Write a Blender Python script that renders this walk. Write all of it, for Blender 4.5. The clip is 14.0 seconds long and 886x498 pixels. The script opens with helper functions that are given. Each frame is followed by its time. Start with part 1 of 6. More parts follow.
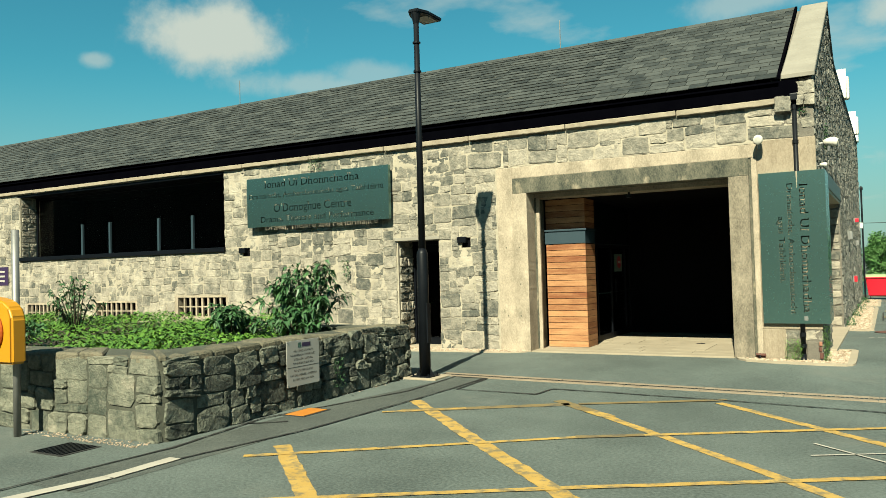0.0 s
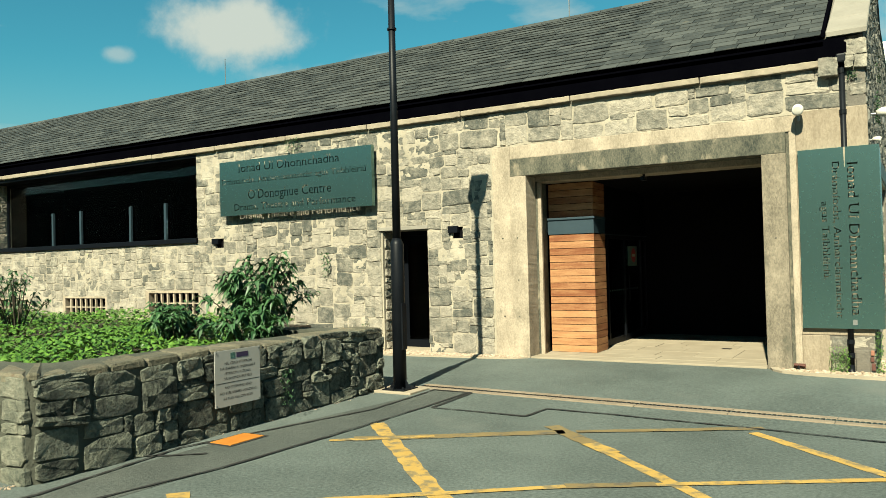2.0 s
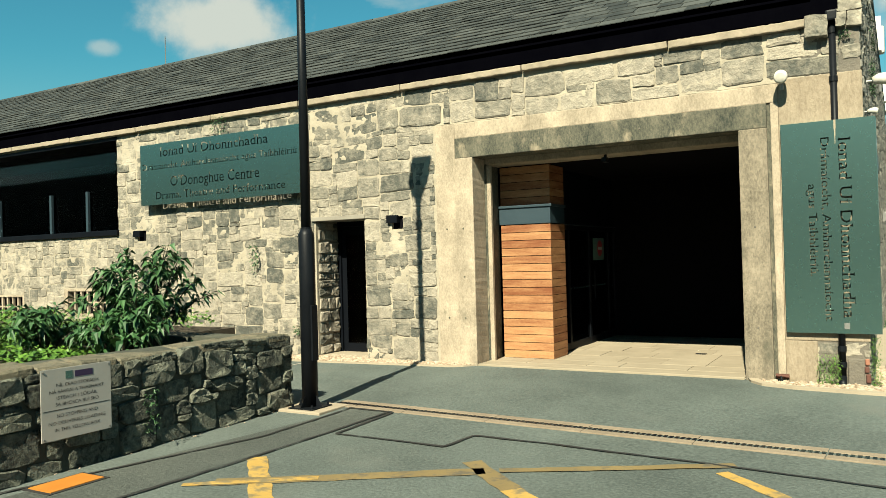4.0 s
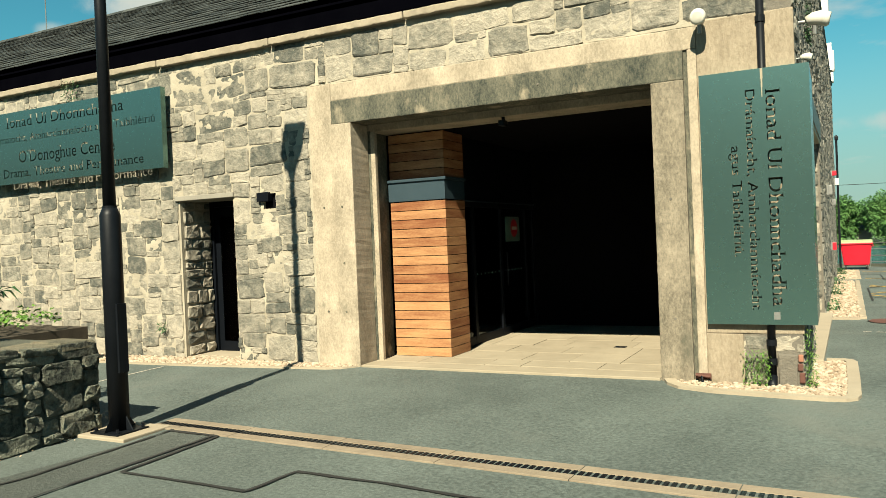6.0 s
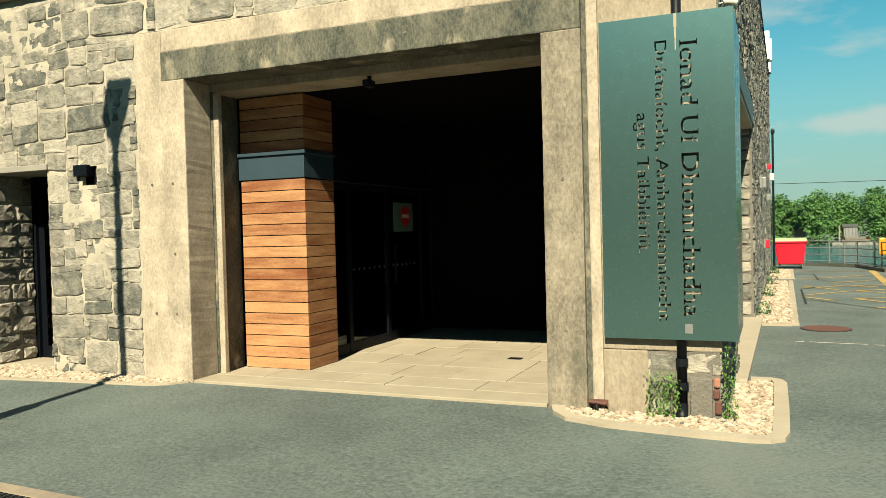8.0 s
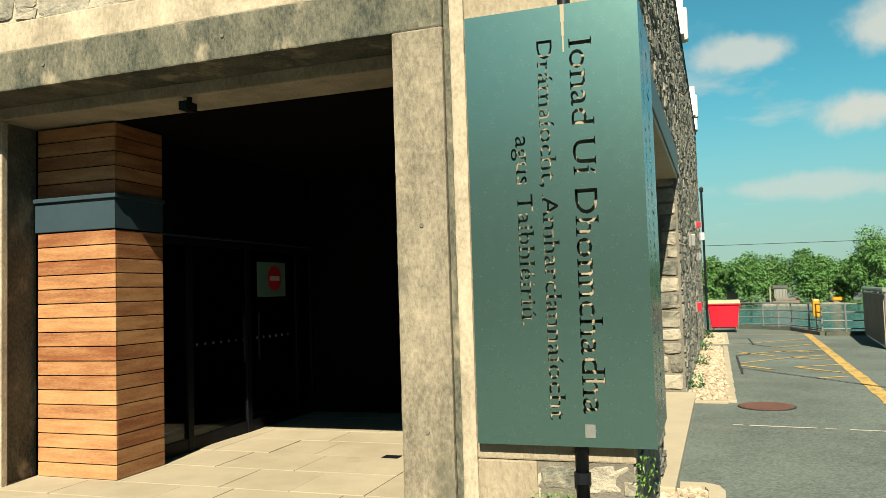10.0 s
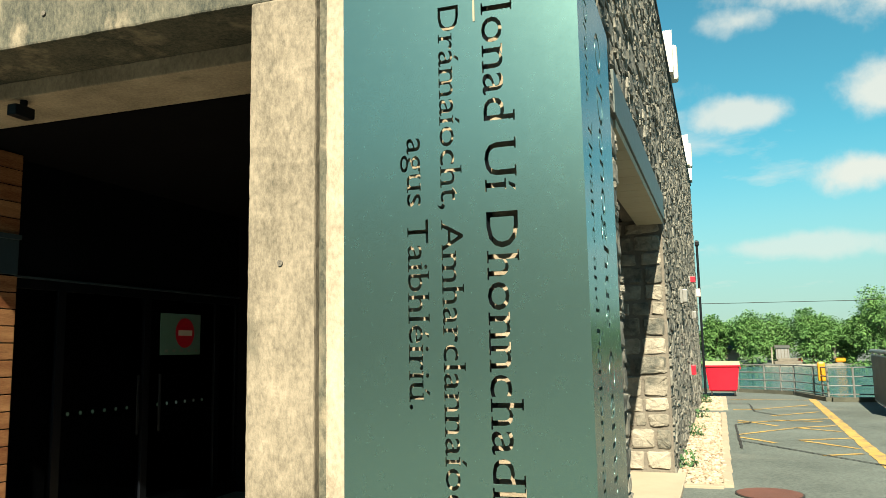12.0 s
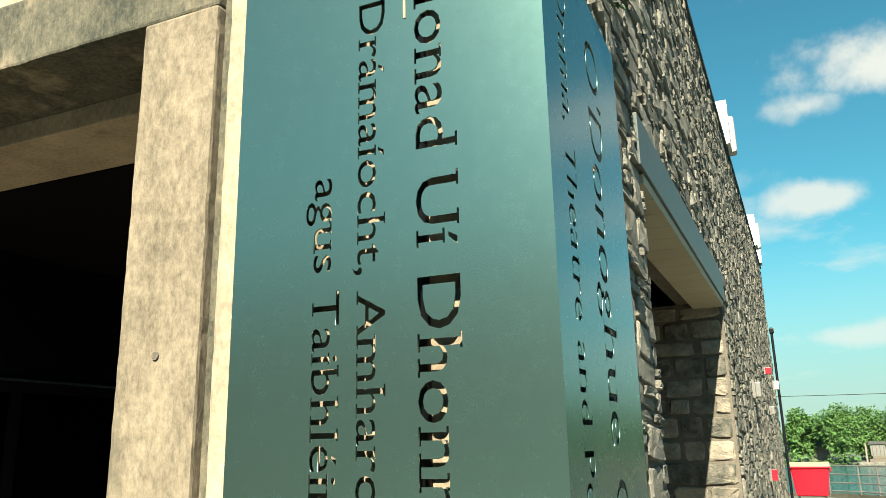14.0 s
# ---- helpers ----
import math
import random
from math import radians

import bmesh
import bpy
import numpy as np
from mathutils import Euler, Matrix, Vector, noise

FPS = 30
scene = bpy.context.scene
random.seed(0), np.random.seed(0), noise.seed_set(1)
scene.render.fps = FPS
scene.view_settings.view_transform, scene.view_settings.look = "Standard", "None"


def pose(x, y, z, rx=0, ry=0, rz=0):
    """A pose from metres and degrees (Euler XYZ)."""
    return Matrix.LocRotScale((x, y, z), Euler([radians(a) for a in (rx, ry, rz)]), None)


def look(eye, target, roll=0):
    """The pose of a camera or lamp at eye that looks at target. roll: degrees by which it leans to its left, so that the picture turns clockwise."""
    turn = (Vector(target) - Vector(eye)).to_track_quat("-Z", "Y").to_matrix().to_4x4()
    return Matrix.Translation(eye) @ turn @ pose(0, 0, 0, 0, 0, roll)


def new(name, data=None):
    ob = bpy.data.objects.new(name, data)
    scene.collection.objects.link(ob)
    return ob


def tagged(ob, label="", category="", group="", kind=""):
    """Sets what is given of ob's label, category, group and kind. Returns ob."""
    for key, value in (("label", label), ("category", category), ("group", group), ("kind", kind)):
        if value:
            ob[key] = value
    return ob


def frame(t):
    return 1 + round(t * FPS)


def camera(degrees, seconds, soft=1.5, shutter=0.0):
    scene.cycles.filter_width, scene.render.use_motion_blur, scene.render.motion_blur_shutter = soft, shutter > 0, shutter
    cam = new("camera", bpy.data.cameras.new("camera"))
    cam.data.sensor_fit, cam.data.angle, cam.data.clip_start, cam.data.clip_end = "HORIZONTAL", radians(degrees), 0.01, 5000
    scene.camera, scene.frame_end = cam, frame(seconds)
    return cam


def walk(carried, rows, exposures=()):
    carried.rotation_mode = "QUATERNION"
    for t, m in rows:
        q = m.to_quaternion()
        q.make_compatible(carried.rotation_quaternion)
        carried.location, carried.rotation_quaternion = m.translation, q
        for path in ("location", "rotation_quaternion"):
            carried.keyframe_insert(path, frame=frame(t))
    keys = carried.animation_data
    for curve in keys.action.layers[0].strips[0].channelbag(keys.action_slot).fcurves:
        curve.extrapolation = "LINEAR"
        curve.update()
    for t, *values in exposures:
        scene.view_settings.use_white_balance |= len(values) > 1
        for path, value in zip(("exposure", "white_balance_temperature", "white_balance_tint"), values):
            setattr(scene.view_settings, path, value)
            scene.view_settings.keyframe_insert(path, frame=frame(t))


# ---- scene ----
cam = camera(60.0, 14.0, soft=0.8)
# seconds, eye x y z, yaw, pitch, lean
PATH = [
    (0, 0.861, -13.428, 1.660, 29.32, 1.56, -1.58),
    (0.5, 0.722, -12.947, 1.670, 29.82, 1.86, -1.57),
    (1, 0.579, -12.504, 1.684, 29.69, 1.65, -2.52),
    (1.5, 0.490, -12.034, 1.660, 30.55, 1.49, -2.23),
    (2, 0.431, -11.571, 1.650, 30.78, 1.11, -1.43),
    (2.5, 0.382, -11.124, 1.652, 30.12, 1.17, -1.38),
    (2.7, 0.363, -10.941, 1.648, 29.97, 1.23, -1.21),
    (4.8, 0.259, -9.046, 1.626, 29.48, 0.39, -2.06),
    (5, 0.275, -8.833, 1.626, 29.14, 0.42, -2.30),
    (5.5, 0.339, -8.364, 1.592, 27.79, 0.07, -2.41),
    (6, 0.402, -7.902, 1.581, 27.11, -0.65, -2.40),
    (6.5, 0.406, -7.424, 1.564, 26.35, -0.98, -3.21),
    (7, 0.455, -6.929, 1.541, 26.03, -1.13, -3.21),
    (7.5, 0.480, -6.454, 1.517, 25.20, -1.30, -2.23),
    (8, 0.467, -5.999, 1.507, 23.24, -1.31, -1.42),
    (8.5, 0.501, -5.550, 1.497, 22.24, -1.10, -0.89),
    (9, 0.503, -5.110, 1.484, 21.20, 0.40, -0.99),
    (9.2, 0.486, -4.921, 1.495, 20.54, 1.22, -1.05),
    (11.3, 0.598, -3.292, 1.503, 17.80, 5.29, -2.21),
    (11.5, 0.611, -3.152, 1.514, 18.14, 5.79, -1.77),
    (12, 0.620, -2.835, 1.533, 18.71, 7.39, -1.06),
    (12.5, 0.603, -2.539, 1.571, 18.05, 9.30, -1.56),
    (13, 0.665, -2.278, 1.574, 19.69, 11.32, -1.37),
    (13.5, 0.725, -2.059, 1.585, 22.00, 13.22, -0.90),
    (14, 0.704, -1.831, 1.616, 23.62, 14.39, -1.18),
]


def aim(x, y, z, yaw, pitch, lean):
    a, b = radians(yaw), radians(pitch)
    return look((x, y, z), (x - math.sin(a) * math.cos(b), y + math.cos(a) * math.cos(b), z + math.sin(b)), lean)


walk(cam, [(t, aim(*row)) for t, *row in PATH],
     exposures=[(0, 1.60, 6110, -9), (2.5, 1.66, 6140, -7), (5.0, 1.67, 6250, -3), (9.0, 1.64, 6340, -2), (11.5, 2.0, 6380, 0), (14, 2.15, 6380, 1)])

# ---------------------------------------------------------------- light
SUN = Vector((0.55, -3.26, 3.06)).normalized()
SUN_EL = math.asin(SUN.z)
SUN_AZ = math.atan2(SUN.x, SUN.y)

sun_data = bpy.data.lights.new("sun", "SUN")
sun_data.energy, sun_data.angle, sun_data.color = 5.0, radians(0.55), (1.0, 0.85, 0.66)
sun_ob = new("sun", sun_data)
sun_ob.matrix_world = look((20, -60, 60), Vector((20, -60, 60)) - SUN)


def nod(tree, kind, **values):
    n = tree.nodes.new(kind)
    for key, value in values.items():
        if key == "operation":
            n.operation = value
        elif key == "interpolation_type":
            n.interpolation_type = value
        else:
            n.inputs[key].default_value = value
    return n


def make_world():
    world = bpy.data.worlds.new("sky")
    world.use_nodes = True
    scene.world = world
    nt = world.node_tree
    nt.nodes.clear()
    out = nt.nodes.new("ShaderNodeOutputWorld")
    bg = nt.nodes.new("ShaderNodeBackground")
    bg.inputs["Strength"].default_value = 0.0235
    sky = nt.nodes.new("ShaderNodeTexSky")
    sky.sky_type, sky.sun_disc = "NISHITA", False
    sky.sun_elevation, sky.sun_rotation = SUN_EL, SUN_AZ
    sky.air_density, sky.dust_density, sky.ozone_density = 1.15, 0.15, 1.6
    coord = nt.nodes.new("ShaderNodeTexCoord")
    # clouds lie on a flat layer high above, so they flatten towards the horizon
    sep = nt.nodes.new("ShaderNodeSeparateXYZ")
    nt.links.new(coord.outputs["Generated"], sep.inputs[0])
    zz = nod(nt, "ShaderNodeMath", operation="MAXIMUM")
    nt.links.new(sep.outputs["Z"], zz.inputs[0])
    zz.inputs[1].default_value = 0.02
    zp = nod(nt, "ShaderNodeMath", operation="ADD")
    nt.links.new(zz.outputs[0], zp.inputs[0])
    zp.inputs[1].default_value = 0.12
    div = nod(nt, "ShaderNodeVectorMath", operation="DIVIDE")
    comb = nt.nodes.new("ShaderNodeCombineXYZ")
    for i in range(3):
        nt.links.new(zp.outputs[0], comb.inputs[i])
    nt.links.new(coord.outputs["Generated"], div.inputs[0])
    nt.links.new(comb.outputs[0], div.inputs[1])
    warp = nod(nt, "ShaderNodeTexNoise", Scale=1.3, Detail=9.0, Roughness=0.56)
    mapping = nt.nodes.new("ShaderNodeMapping")
    mapping.inputs["Location"].default_value = (CLOUD_SHIFT)
    nt.links.new(div.outputs[0], mapping.inputs["Vector"])
    nt.links.new(mapping.outputs[0], warp.inputs["Vector"])
    ramp = nt.nodes.new("ShaderNodeValToRGB")
    ramp.color_ramp.elements[0].position, ramp.color_ramp.elements[1].position = 0.56, 0.74
    nt.links.new(warp.outputs["Fac"], ramp.inputs[0])
    cover = nod(nt, "ShaderNodeMath", operation="MULTIPLY")
    nt.links.new(ramp.outputs["Color"], cover.inputs[0])
    cover.inputs[1].default_value = 0.85
    last = cover.outputs[0]
    # one bright cumulus over the roofs
    edge = nod(nt, "ShaderNodeTexNoise", Scale=6.5, Detail=8.0, Roughness=0.6)
    nt.links.new(coord.outputs["Generated"], edge.inputs["Vector"])
    for direction, wide, high, dense in CUMULUS:
        d = Vector(direction).normalized()
        side = Vector((d.y, -d.x, 0)).normalized()
        sub = nod(nt, "ShaderNodeVectorMath", operation="SUBTRACT")
        nt.links.new(coord.outputs["Generated"], sub.inputs[0])
        sub.inputs[1].default_value = d
        a = nod(nt, "ShaderNodeVectorMath", operation="DOT_PRODUCT")
        nt.links.new(sub.outputs[0], a.inputs[0])
        a.inputs[1].default_value = side / wide
        b = nod(nt, "ShaderNodeVectorMath", operation="DOT_PRODUCT")
        nt.links.new(sub.outputs[0], b.inputs[0])
        b.inputs[1].default_value = side.cross(d) / high
        cxy = nt.nodes.new("ShaderNodeCombineXYZ")
        nt.links.new(a.outputs["Value"], cxy.inputs[0])
        nt.links.new(b.outputs["Value"], cxy.inputs[1])
        ln = nod(nt, "ShaderNodeVectorMath", operation="LENGTH")
        nt.links.new(cxy.outputs[0], ln.inputs[0])
        ad = nod(nt, "ShaderNodeMath", operation="MULTIPLY_ADD")
        nt.links.new(edge.outputs["Fac"], ad.inputs[0])
        ad.inputs[1].default_value = 3.6
        nt.links.new(ln.outputs["Value"], ad.inputs[2])
        mr = nod(nt, "ShaderNodeMapRange", interpolation_type="SMOOTHSTEP")
        nt.links.new(ad.outputs[0], mr.inputs["Value"])
        mr.inputs["From Min"].default_value, mr.inputs["From Max"].default_value = 2.95, 2.05
        mr.inputs["To Min"].default_value, mr.inputs["To Max"].default_value = 0.0, dense
        mx = nod(nt, "ShaderNodeMath", operation="MAXIMUM")
        nt.links.new(last, mx.inputs[0])
        nt.links.new(mr.outputs[0], mx.inputs[1])
        last = mx.outputs[0]
    mix = nt.nodes.new("ShaderNodeMixRGB")
    nt.links.new(last, mix.inputs["Fac"])
    tint = nt.nodes.new("ShaderNodeMixRGB")
    tint.blend_type = "MULTIPLY"
    tint.inputs["Fac"].default_value = 1.0
    tint.inputs["Color2"].default_value = SKY_TINT
    nt.links.new(sky.outputs[0], tint.inputs["Color1"])
    mix.inputs["Color2"].default_value = CLOUD_COLOUR
    # summer haze low over the horizon
    hz = nod(nt, "ShaderNodeMapRange", interpolation_type="SMOOTHSTEP")
    nt.links.new(sep.outputs["Z"], hz.inputs["Value"])
    hz.inputs["From Min"].default_value, hz.inputs["From Max"].default_value = 0.0, 0.26
    hz.inputs["To Min"].default_value, hz.inputs["To Max"].default_value = 0.8, 0.0
    haze = nt.nodes.new("ShaderNodeMixRGB")
    nt.links.new(hz.outputs[0], haze.inputs["Fac"])
    nt.links.new(tint.outputs[0], haze.inputs["Color1"])
    haze.inputs["Color2"].default_value = HAZE_COLOUR
    nt.links.new(haze.outputs[0], mix.inputs["Color1"])
    nt.links.new(mix.outputs[0], bg.inputs["Color"])
    nt.links.new(bg.outputs[0], out.inputs["Surface"])


CLOUD_SHIFT = (0.35, 1.1, 0.0)
SKY_TINT = (0.60, 1.38, 1.27, 1)
CLOUD_COLOUR = (9.2, 8.9, 8.2, 1)
HAZE_COLOUR = (5.3, 5.8, 5.9, 1)
CUMULUS = [((-0.686, 0.667, 0.289), 0.105, 0.042, 1.0), ((-0.779, 0.573, 0.255), 0.022, 0.012, 0.5), ((-0.62, 0.75, 0.238), 0.09, 0.02, 0.5), ((-0.545, 0.80, 0.25), 0.06, 0.018, 0.4),
           ((0.15, 0.905, 0.40), 0.13, 0.045, 0.95), ((0.06, 0.925, 0.375), 0.06, 0.022, 0.8), ((0.20, 0.942, 0.275), 0.06, 0.035, 0.9), ((0.06, 0.96, 0.272), 0.065, 0.022, 0.8), ((0.19, 0.964, 0.195), 0.07, 0.026, 0.95),
           ((0.10, 0.99, 0.113), 0.16, 0.016, 0.6), ((-0.10, 0.945, 0.305), 0.09, 0.02, 0.5)]
make_world()

# ---------------------------------------------------------------- materials


TONE = 0.42          # scales every pigment down to weaken bounce light and deepen the shadows


def paint(name, dark, light, rough=0.8, scale=3.0, fine=40.0, bump=0.25, deep=0.01, metal=0.0, vary="", spread=0.25,
          stain=None, stain_scale=0.7, stain_low=0.5, stretch=(1, 1, 1), spec=0.4, grit=0.55, uneven=0.12):
    """A weathered surface: broad mottling, fine grain, optional stains and a change from piece to piece."""
    m = bpy.data.materials.new(name)
    m.use_nodes = True
    nt = m.node_tree
    bsdf = nt.nodes["Principled BSDF"]
    bsdf.inputs["Metallic"].default_value = metal
    bsdf.inputs["Specular IOR Level"].default_value = spec
    coord = nt.nodes.new("ShaderNodeTexCoord")
    geo = nt.nodes.new("ShaderNodeNewGeometry")
    mp = nt.nodes.new("ShaderNodeMapping")
    mp.inputs["Scale"].default_value = stretch
    nt.links.new(geo.outputs["Position"], mp.inputs["Vector"])
    broad = nod(nt, "ShaderNodeTexNoise", Scale=scale, Detail=6.0, Roughness=0.62)
    grain = nod(nt, "ShaderNodeTexNoise", Scale=fine, Detail=5.0, Roughness=0.7)
    for n in (broad, grain):
        nt.links.new(mp.outputs[0], n.inputs["Vector"])
    add = nod(nt, "ShaderNodeMath", operation="MULTIPLY_ADD")
    nt.links.new(grain.outputs["Fac"], add.inputs[0])
    add.inputs[1].default_value = grit
    nt.links.new(broad.outputs["Fac"], add.inputs[2])
    level = nod(nt, "ShaderNodeMapRange")
    nt.links.new(add.outputs[0], level.inputs["Value"])
    level.inputs["From Min"].default_value, level.inputs["From Max"].default_value = 0.23 + 0.5 * grit, 0.77 + 0.5 * grit
    fac = level.outputs[0]
    if vary:
        if vary == "object":
            rnd = nt.nodes.new("ShaderNodeObjectInfo").outputs["Random"]
        else:
            rnd = geo.outputs["Random Per Island"]
        mm = nod(nt, "ShaderNodeMath", operation="MULTIPLY_ADD")
        nt.links.new(rnd, mm.inputs[0])
        mm.inputs[1].default_value = spread * 2
        sh = nod(nt, "ShaderNodeMath", operation="SUBTRACT")
        nt.links.new(fac, sh.inputs[0])
        sh.inputs[1].default_value = spread
        nt.links.new(sh.outputs[0], mm.inputs[2])
        mm.use_clamp = True
        fac = mm.outputs[0]
    mix = nt.nodes.new("ShaderNodeMixRGB")
    nt.links.new(fac, mix.inputs["Fac"])
    mix.inputs["Color1"].default_value = (*[c * TONE for c in dark], 1)
    mix.inputs["Color2"].default_value = (*[c * TONE for c in light], 1)
    colour = mix.outputs[0]
    if stain:
        spot = nod(nt, "ShaderNodeTexNoise", Scale=stain_scale, Detail=8.0, Roughness=0.65)
        nt.links.new(mp.outputs[0], spot.inputs["Vector"])
        lv = nod(nt, "ShaderNodeMapRange", interpolation_type="SMOOTHSTEP")
        nt.links.new(spot.outputs["Fac"], lv.inputs["Value"])
        lv.inputs["From Min"].default_value, lv.inputs["From Max"].default_value = stain_low, stain_low + 0.18
        lv.inputs["To Max"].default_value = 0.85
        over = nt.nodes.new("ShaderNodeMixRGB")
        nt.links.new(lv.outputs[0], over.inputs["Fac"])
        nt.links.new(colour, over.inputs["Color1"])
        over.inputs["Color2"].default_value = (*[c * TONE for c in stain], 1)
        colour = over.outputs[0]
    nt.links.new(colour, bsdf.inputs["Base Color"])
    ro = nod(nt, "ShaderNodeMapRange")
    nt.links.new(grain.outputs["Fac"], ro.inputs["Value"])
    ro.inputs["To Min"].default_value, ro.inputs["To Max"].default_value = max(0.03, rough - uneven), min(1, rough + uneven)
    nt.links.new(ro.outputs[0], bsdf.inputs["Roughness"])
    if bump:
        bp = nod(nt, "ShaderNodeBump", Strength=bump, Distance=deep)
        nt.links.new(add.outputs[0], bp.inputs["Height"])
        nt.links.new(bp.outputs[0], bsdf.inputs["Normal"])
    return m


STONE_D, STONE_L = (0.13, 0.135, 0.114), (0.62, 0.55, 0.435)
M_MORTAR = paint("lime_mortar", (0.46, 0.405, 0.305), (0.79, 0.70, 0.54), 0.95, 2.0, 60, 0.6, 0.012, stain=(0.40, 0.34, 0.26), stain_scale=0.8, stain_low=0.58)
M_STONE = paint("limestone", STONE_D, STONE_L, 0.9, 5.5, 17, 1.0, 0.035, grit=0.6, vary="object", spread=0.42, stain=(0.70, 0.63, 0.49), stain_scale=3.0, stain_low=0.545)
M_STONES = paint("limestone_rubble", STONE_D, STONE_L, 0.9, 5.5, 17, 1.0, 0.035, grit=0.6, vary="island", spread=0.42, stain=(0.70, 0.63, 0.49), stain_scale=3.0, stain_low=0.545)
M_WEST = paint("smeared_limestone", STONE_D, STONE_L, 0.9, 5.5, 17, 1.0, 0.035, grit=0.6, vary="island", spread=0.38, stain=(0.76, 0.685, 0.54), stain_scale=2.0, stain_low=0.47)
M_GSTONES = paint("gable_rubble", (0.085, 0.094, 0.082), (0.50, 0.475, 0.40), 0.92, 4.0, 30, 1.0, 0.03, vary="island", spread=0.32, stain=(0.42, 0.30, 0.22), stain_scale=1.4, stain_low=0.62)
M_GMORTAR = paint("weathered_mortar", (0.17, 0.155, 0.13), (0.34, 0.30, 0.24), 0.95, 2.5, 40, 0.9, 0.02)
M_PSTONE = paint("planter_stone", (0.030, 0.042, 0.034), (0.46, 0.475, 0.365), 0.95, 7.0, 24, 1.0, 0.07, vary="object", spread=0.26, grit=0.9, stain=(0.40, 0.36, 0.27), stain_scale=1.6, stain_low=0.6)
M_WSTONE = paint("flush_planter_stone", (0.085, 0.105, 0.08), (0.37, 0.365, 0.275), 0.95, 5.0, 26, 0.9, 0.03, vary="object", spread=0.3, grit=0.9, stain=(0.66, 0.60, 0.46), stain_scale=2.6, stain_low=0.55)
M_PCAP = paint("mossy_cap", (0.10, 0.10, 0.065), (0.36, 0.32, 0.22), 0.97, 5.0, 30, 1.0, 0.03, vary="object", spread=0.2, grit=0.9, stain=(0.17, 0.11, 0.06), stain_scale=5.0, stain_low=0.55)
M_PMORTAR = paint("mossy_mortar", (0.062, 0.070, 0.052), (0.17, 0.172, 0.128), 0.97, 4.0, 40, 1.0, 0.02)
M_CONC = paint("board_marked_concrete", (0.34, 0.285, 0.205), (0.88, 0.735, 0.55), 0.9, 2.2, 42, 0.35, 0.01, stain=(0.25, 0.23, 0.165), stain_scale=2.6, stain_low=0.575, stretch=(1.2, 1.2, 0.75), grit=0.8)
M_CONC_J = paint("rain_streaked_concrete", (0.15, 0.13, 0.092), (0.52, 0.44, 0.325), 0.9, 2.6, 40, 0.4, 0.010, stain=(0.12, 0.12, 0.085), stain_scale=2.2, stain_low=0.55, stretch=(1.3, 1.3, 0.7), grit=1.0)
# rain stains on the lintel; painted shade on the left reveal and groove
M_CONC_D = paint("weathered_shaded_concrete", (0.03, 0.042, 0.033), (0.27, 0.25, 0.18), 0.92, 2.6, 42, 0.5, 0.012, stain=(0.56, 0.47, 0.33), stain_scale=2.9, stain_low=0.525, stretch=(1.3, 1.3, 0.7), grit=1.1)
M_RENDER = paint("cement_render", (0.33, 0.26, 0.18), (0.66, 0.55, 0.40), 0.92, 2.2, 30, 0.9, 0.014, stain=(0.27, 0.21, 0.13), stain_scale=2.4, stain_low=0.53, stretch=(1.4, 1.4, 0.7), grit=0.8)
M_SLATE = paint("roof_slate", (0.040, 0.047, 0.045), (0.125, 0.135, 0.125), 0.7, 3.0, 30, 0.5, 0.006, vary="object", spread=0.42, stain=(0.24, 0.22, 0.165), stain_scale=3.2, stain_low=0.61, spec=0.25)
M_SLATES = paint("roof_slates", (0.040, 0.047, 0.045), (0.125, 0.135, 0.125), 0.7, 3.0, 30, 0.5, 0.006, vary="island", spread=0.42, stain=(0.24, 0.22, 0.165), stain_scale=3.2, stain_low=0.61, spec=0.25)
M_COPING = paint("coping_stone", (0.34, 0.31, 0.255), (0.50, 0.46, 0.38), 0.9, 1.6, 30, 0.4, 0.006, stain=(0.36, 0.31, 0.24), stain_scale=1.2, stain_low=0.6)
M_STRING = paint("string_course_stone", (0.36, 0.30, 0.215), (0.64, 0.54, 0.40), 0.9, 2.6, 30, 0.5, 0.008, stain=(0.40, 0.30, 0.20), stain_scale=2.2, stain_low=0.6)
M_SOFFIT = paint("pale_soffit_boards", (0.70, 0.64, 0.46), (0.86, 0.80, 0.60), 0.7, 2.0, 30, 0.2, 0.004, vary="object", spread=0.15)
M_FASCIA = paint("dark_fascia", (0.0015, 0.0015, 0.003), (0.003, 0.003, 0.005), 0.95, 3, 40, 0.1, 0.003, spec=0.0)
M_STEEL = paint("sign_panel_steel", (0.305, 0.535, 0.495), (0.32, 0.56, 0.515), 0.27, 0.9, 22, 0.0, 0.001, metal=0.9, spec=0.5, uneven=0.015)
M_LINTEL = paint("grey_painted_steel", (0.09, 0.125, 0.115), (0.12, 0.16, 0.15), 0.5, 2.0, 30, 0.05, 0.002)
M_IRON = paint("black_painted_iron", (0.006, 0.008, 0.012), (0.014, 0.017, 0.022), 0.45, 4, 50, 0.1, 0.002, spec=0.14)
M_GALV = paint("galvanised_steel", (0.36, 0.36, 0.34), (0.52, 0.52, 0.50), 0.5, 5, 60, 0.1, 0.002, metal=0.6)
M_ASPHALT = paint("worn_asphalt", (0.084, 0.106, 0.097), (0.222, 0.262, 0.24), 0.93, 0.5, 34, 0.7, 0.010, stain=(0.235, 0.25, 0.222), stain_scale=0.35, stain_low=0.53, grit=1.5)
M_PATCH = paint("newer_asphalt_patch", (0.070, 0.084, 0.076), (0.172, 0.19, 0.168), 0.93, 0.8, 32, 1.0, 0.012, stain=(0.2, 0.195, 0.17), stain_scale=0.8, stain_low=0.6, grit=1.5)
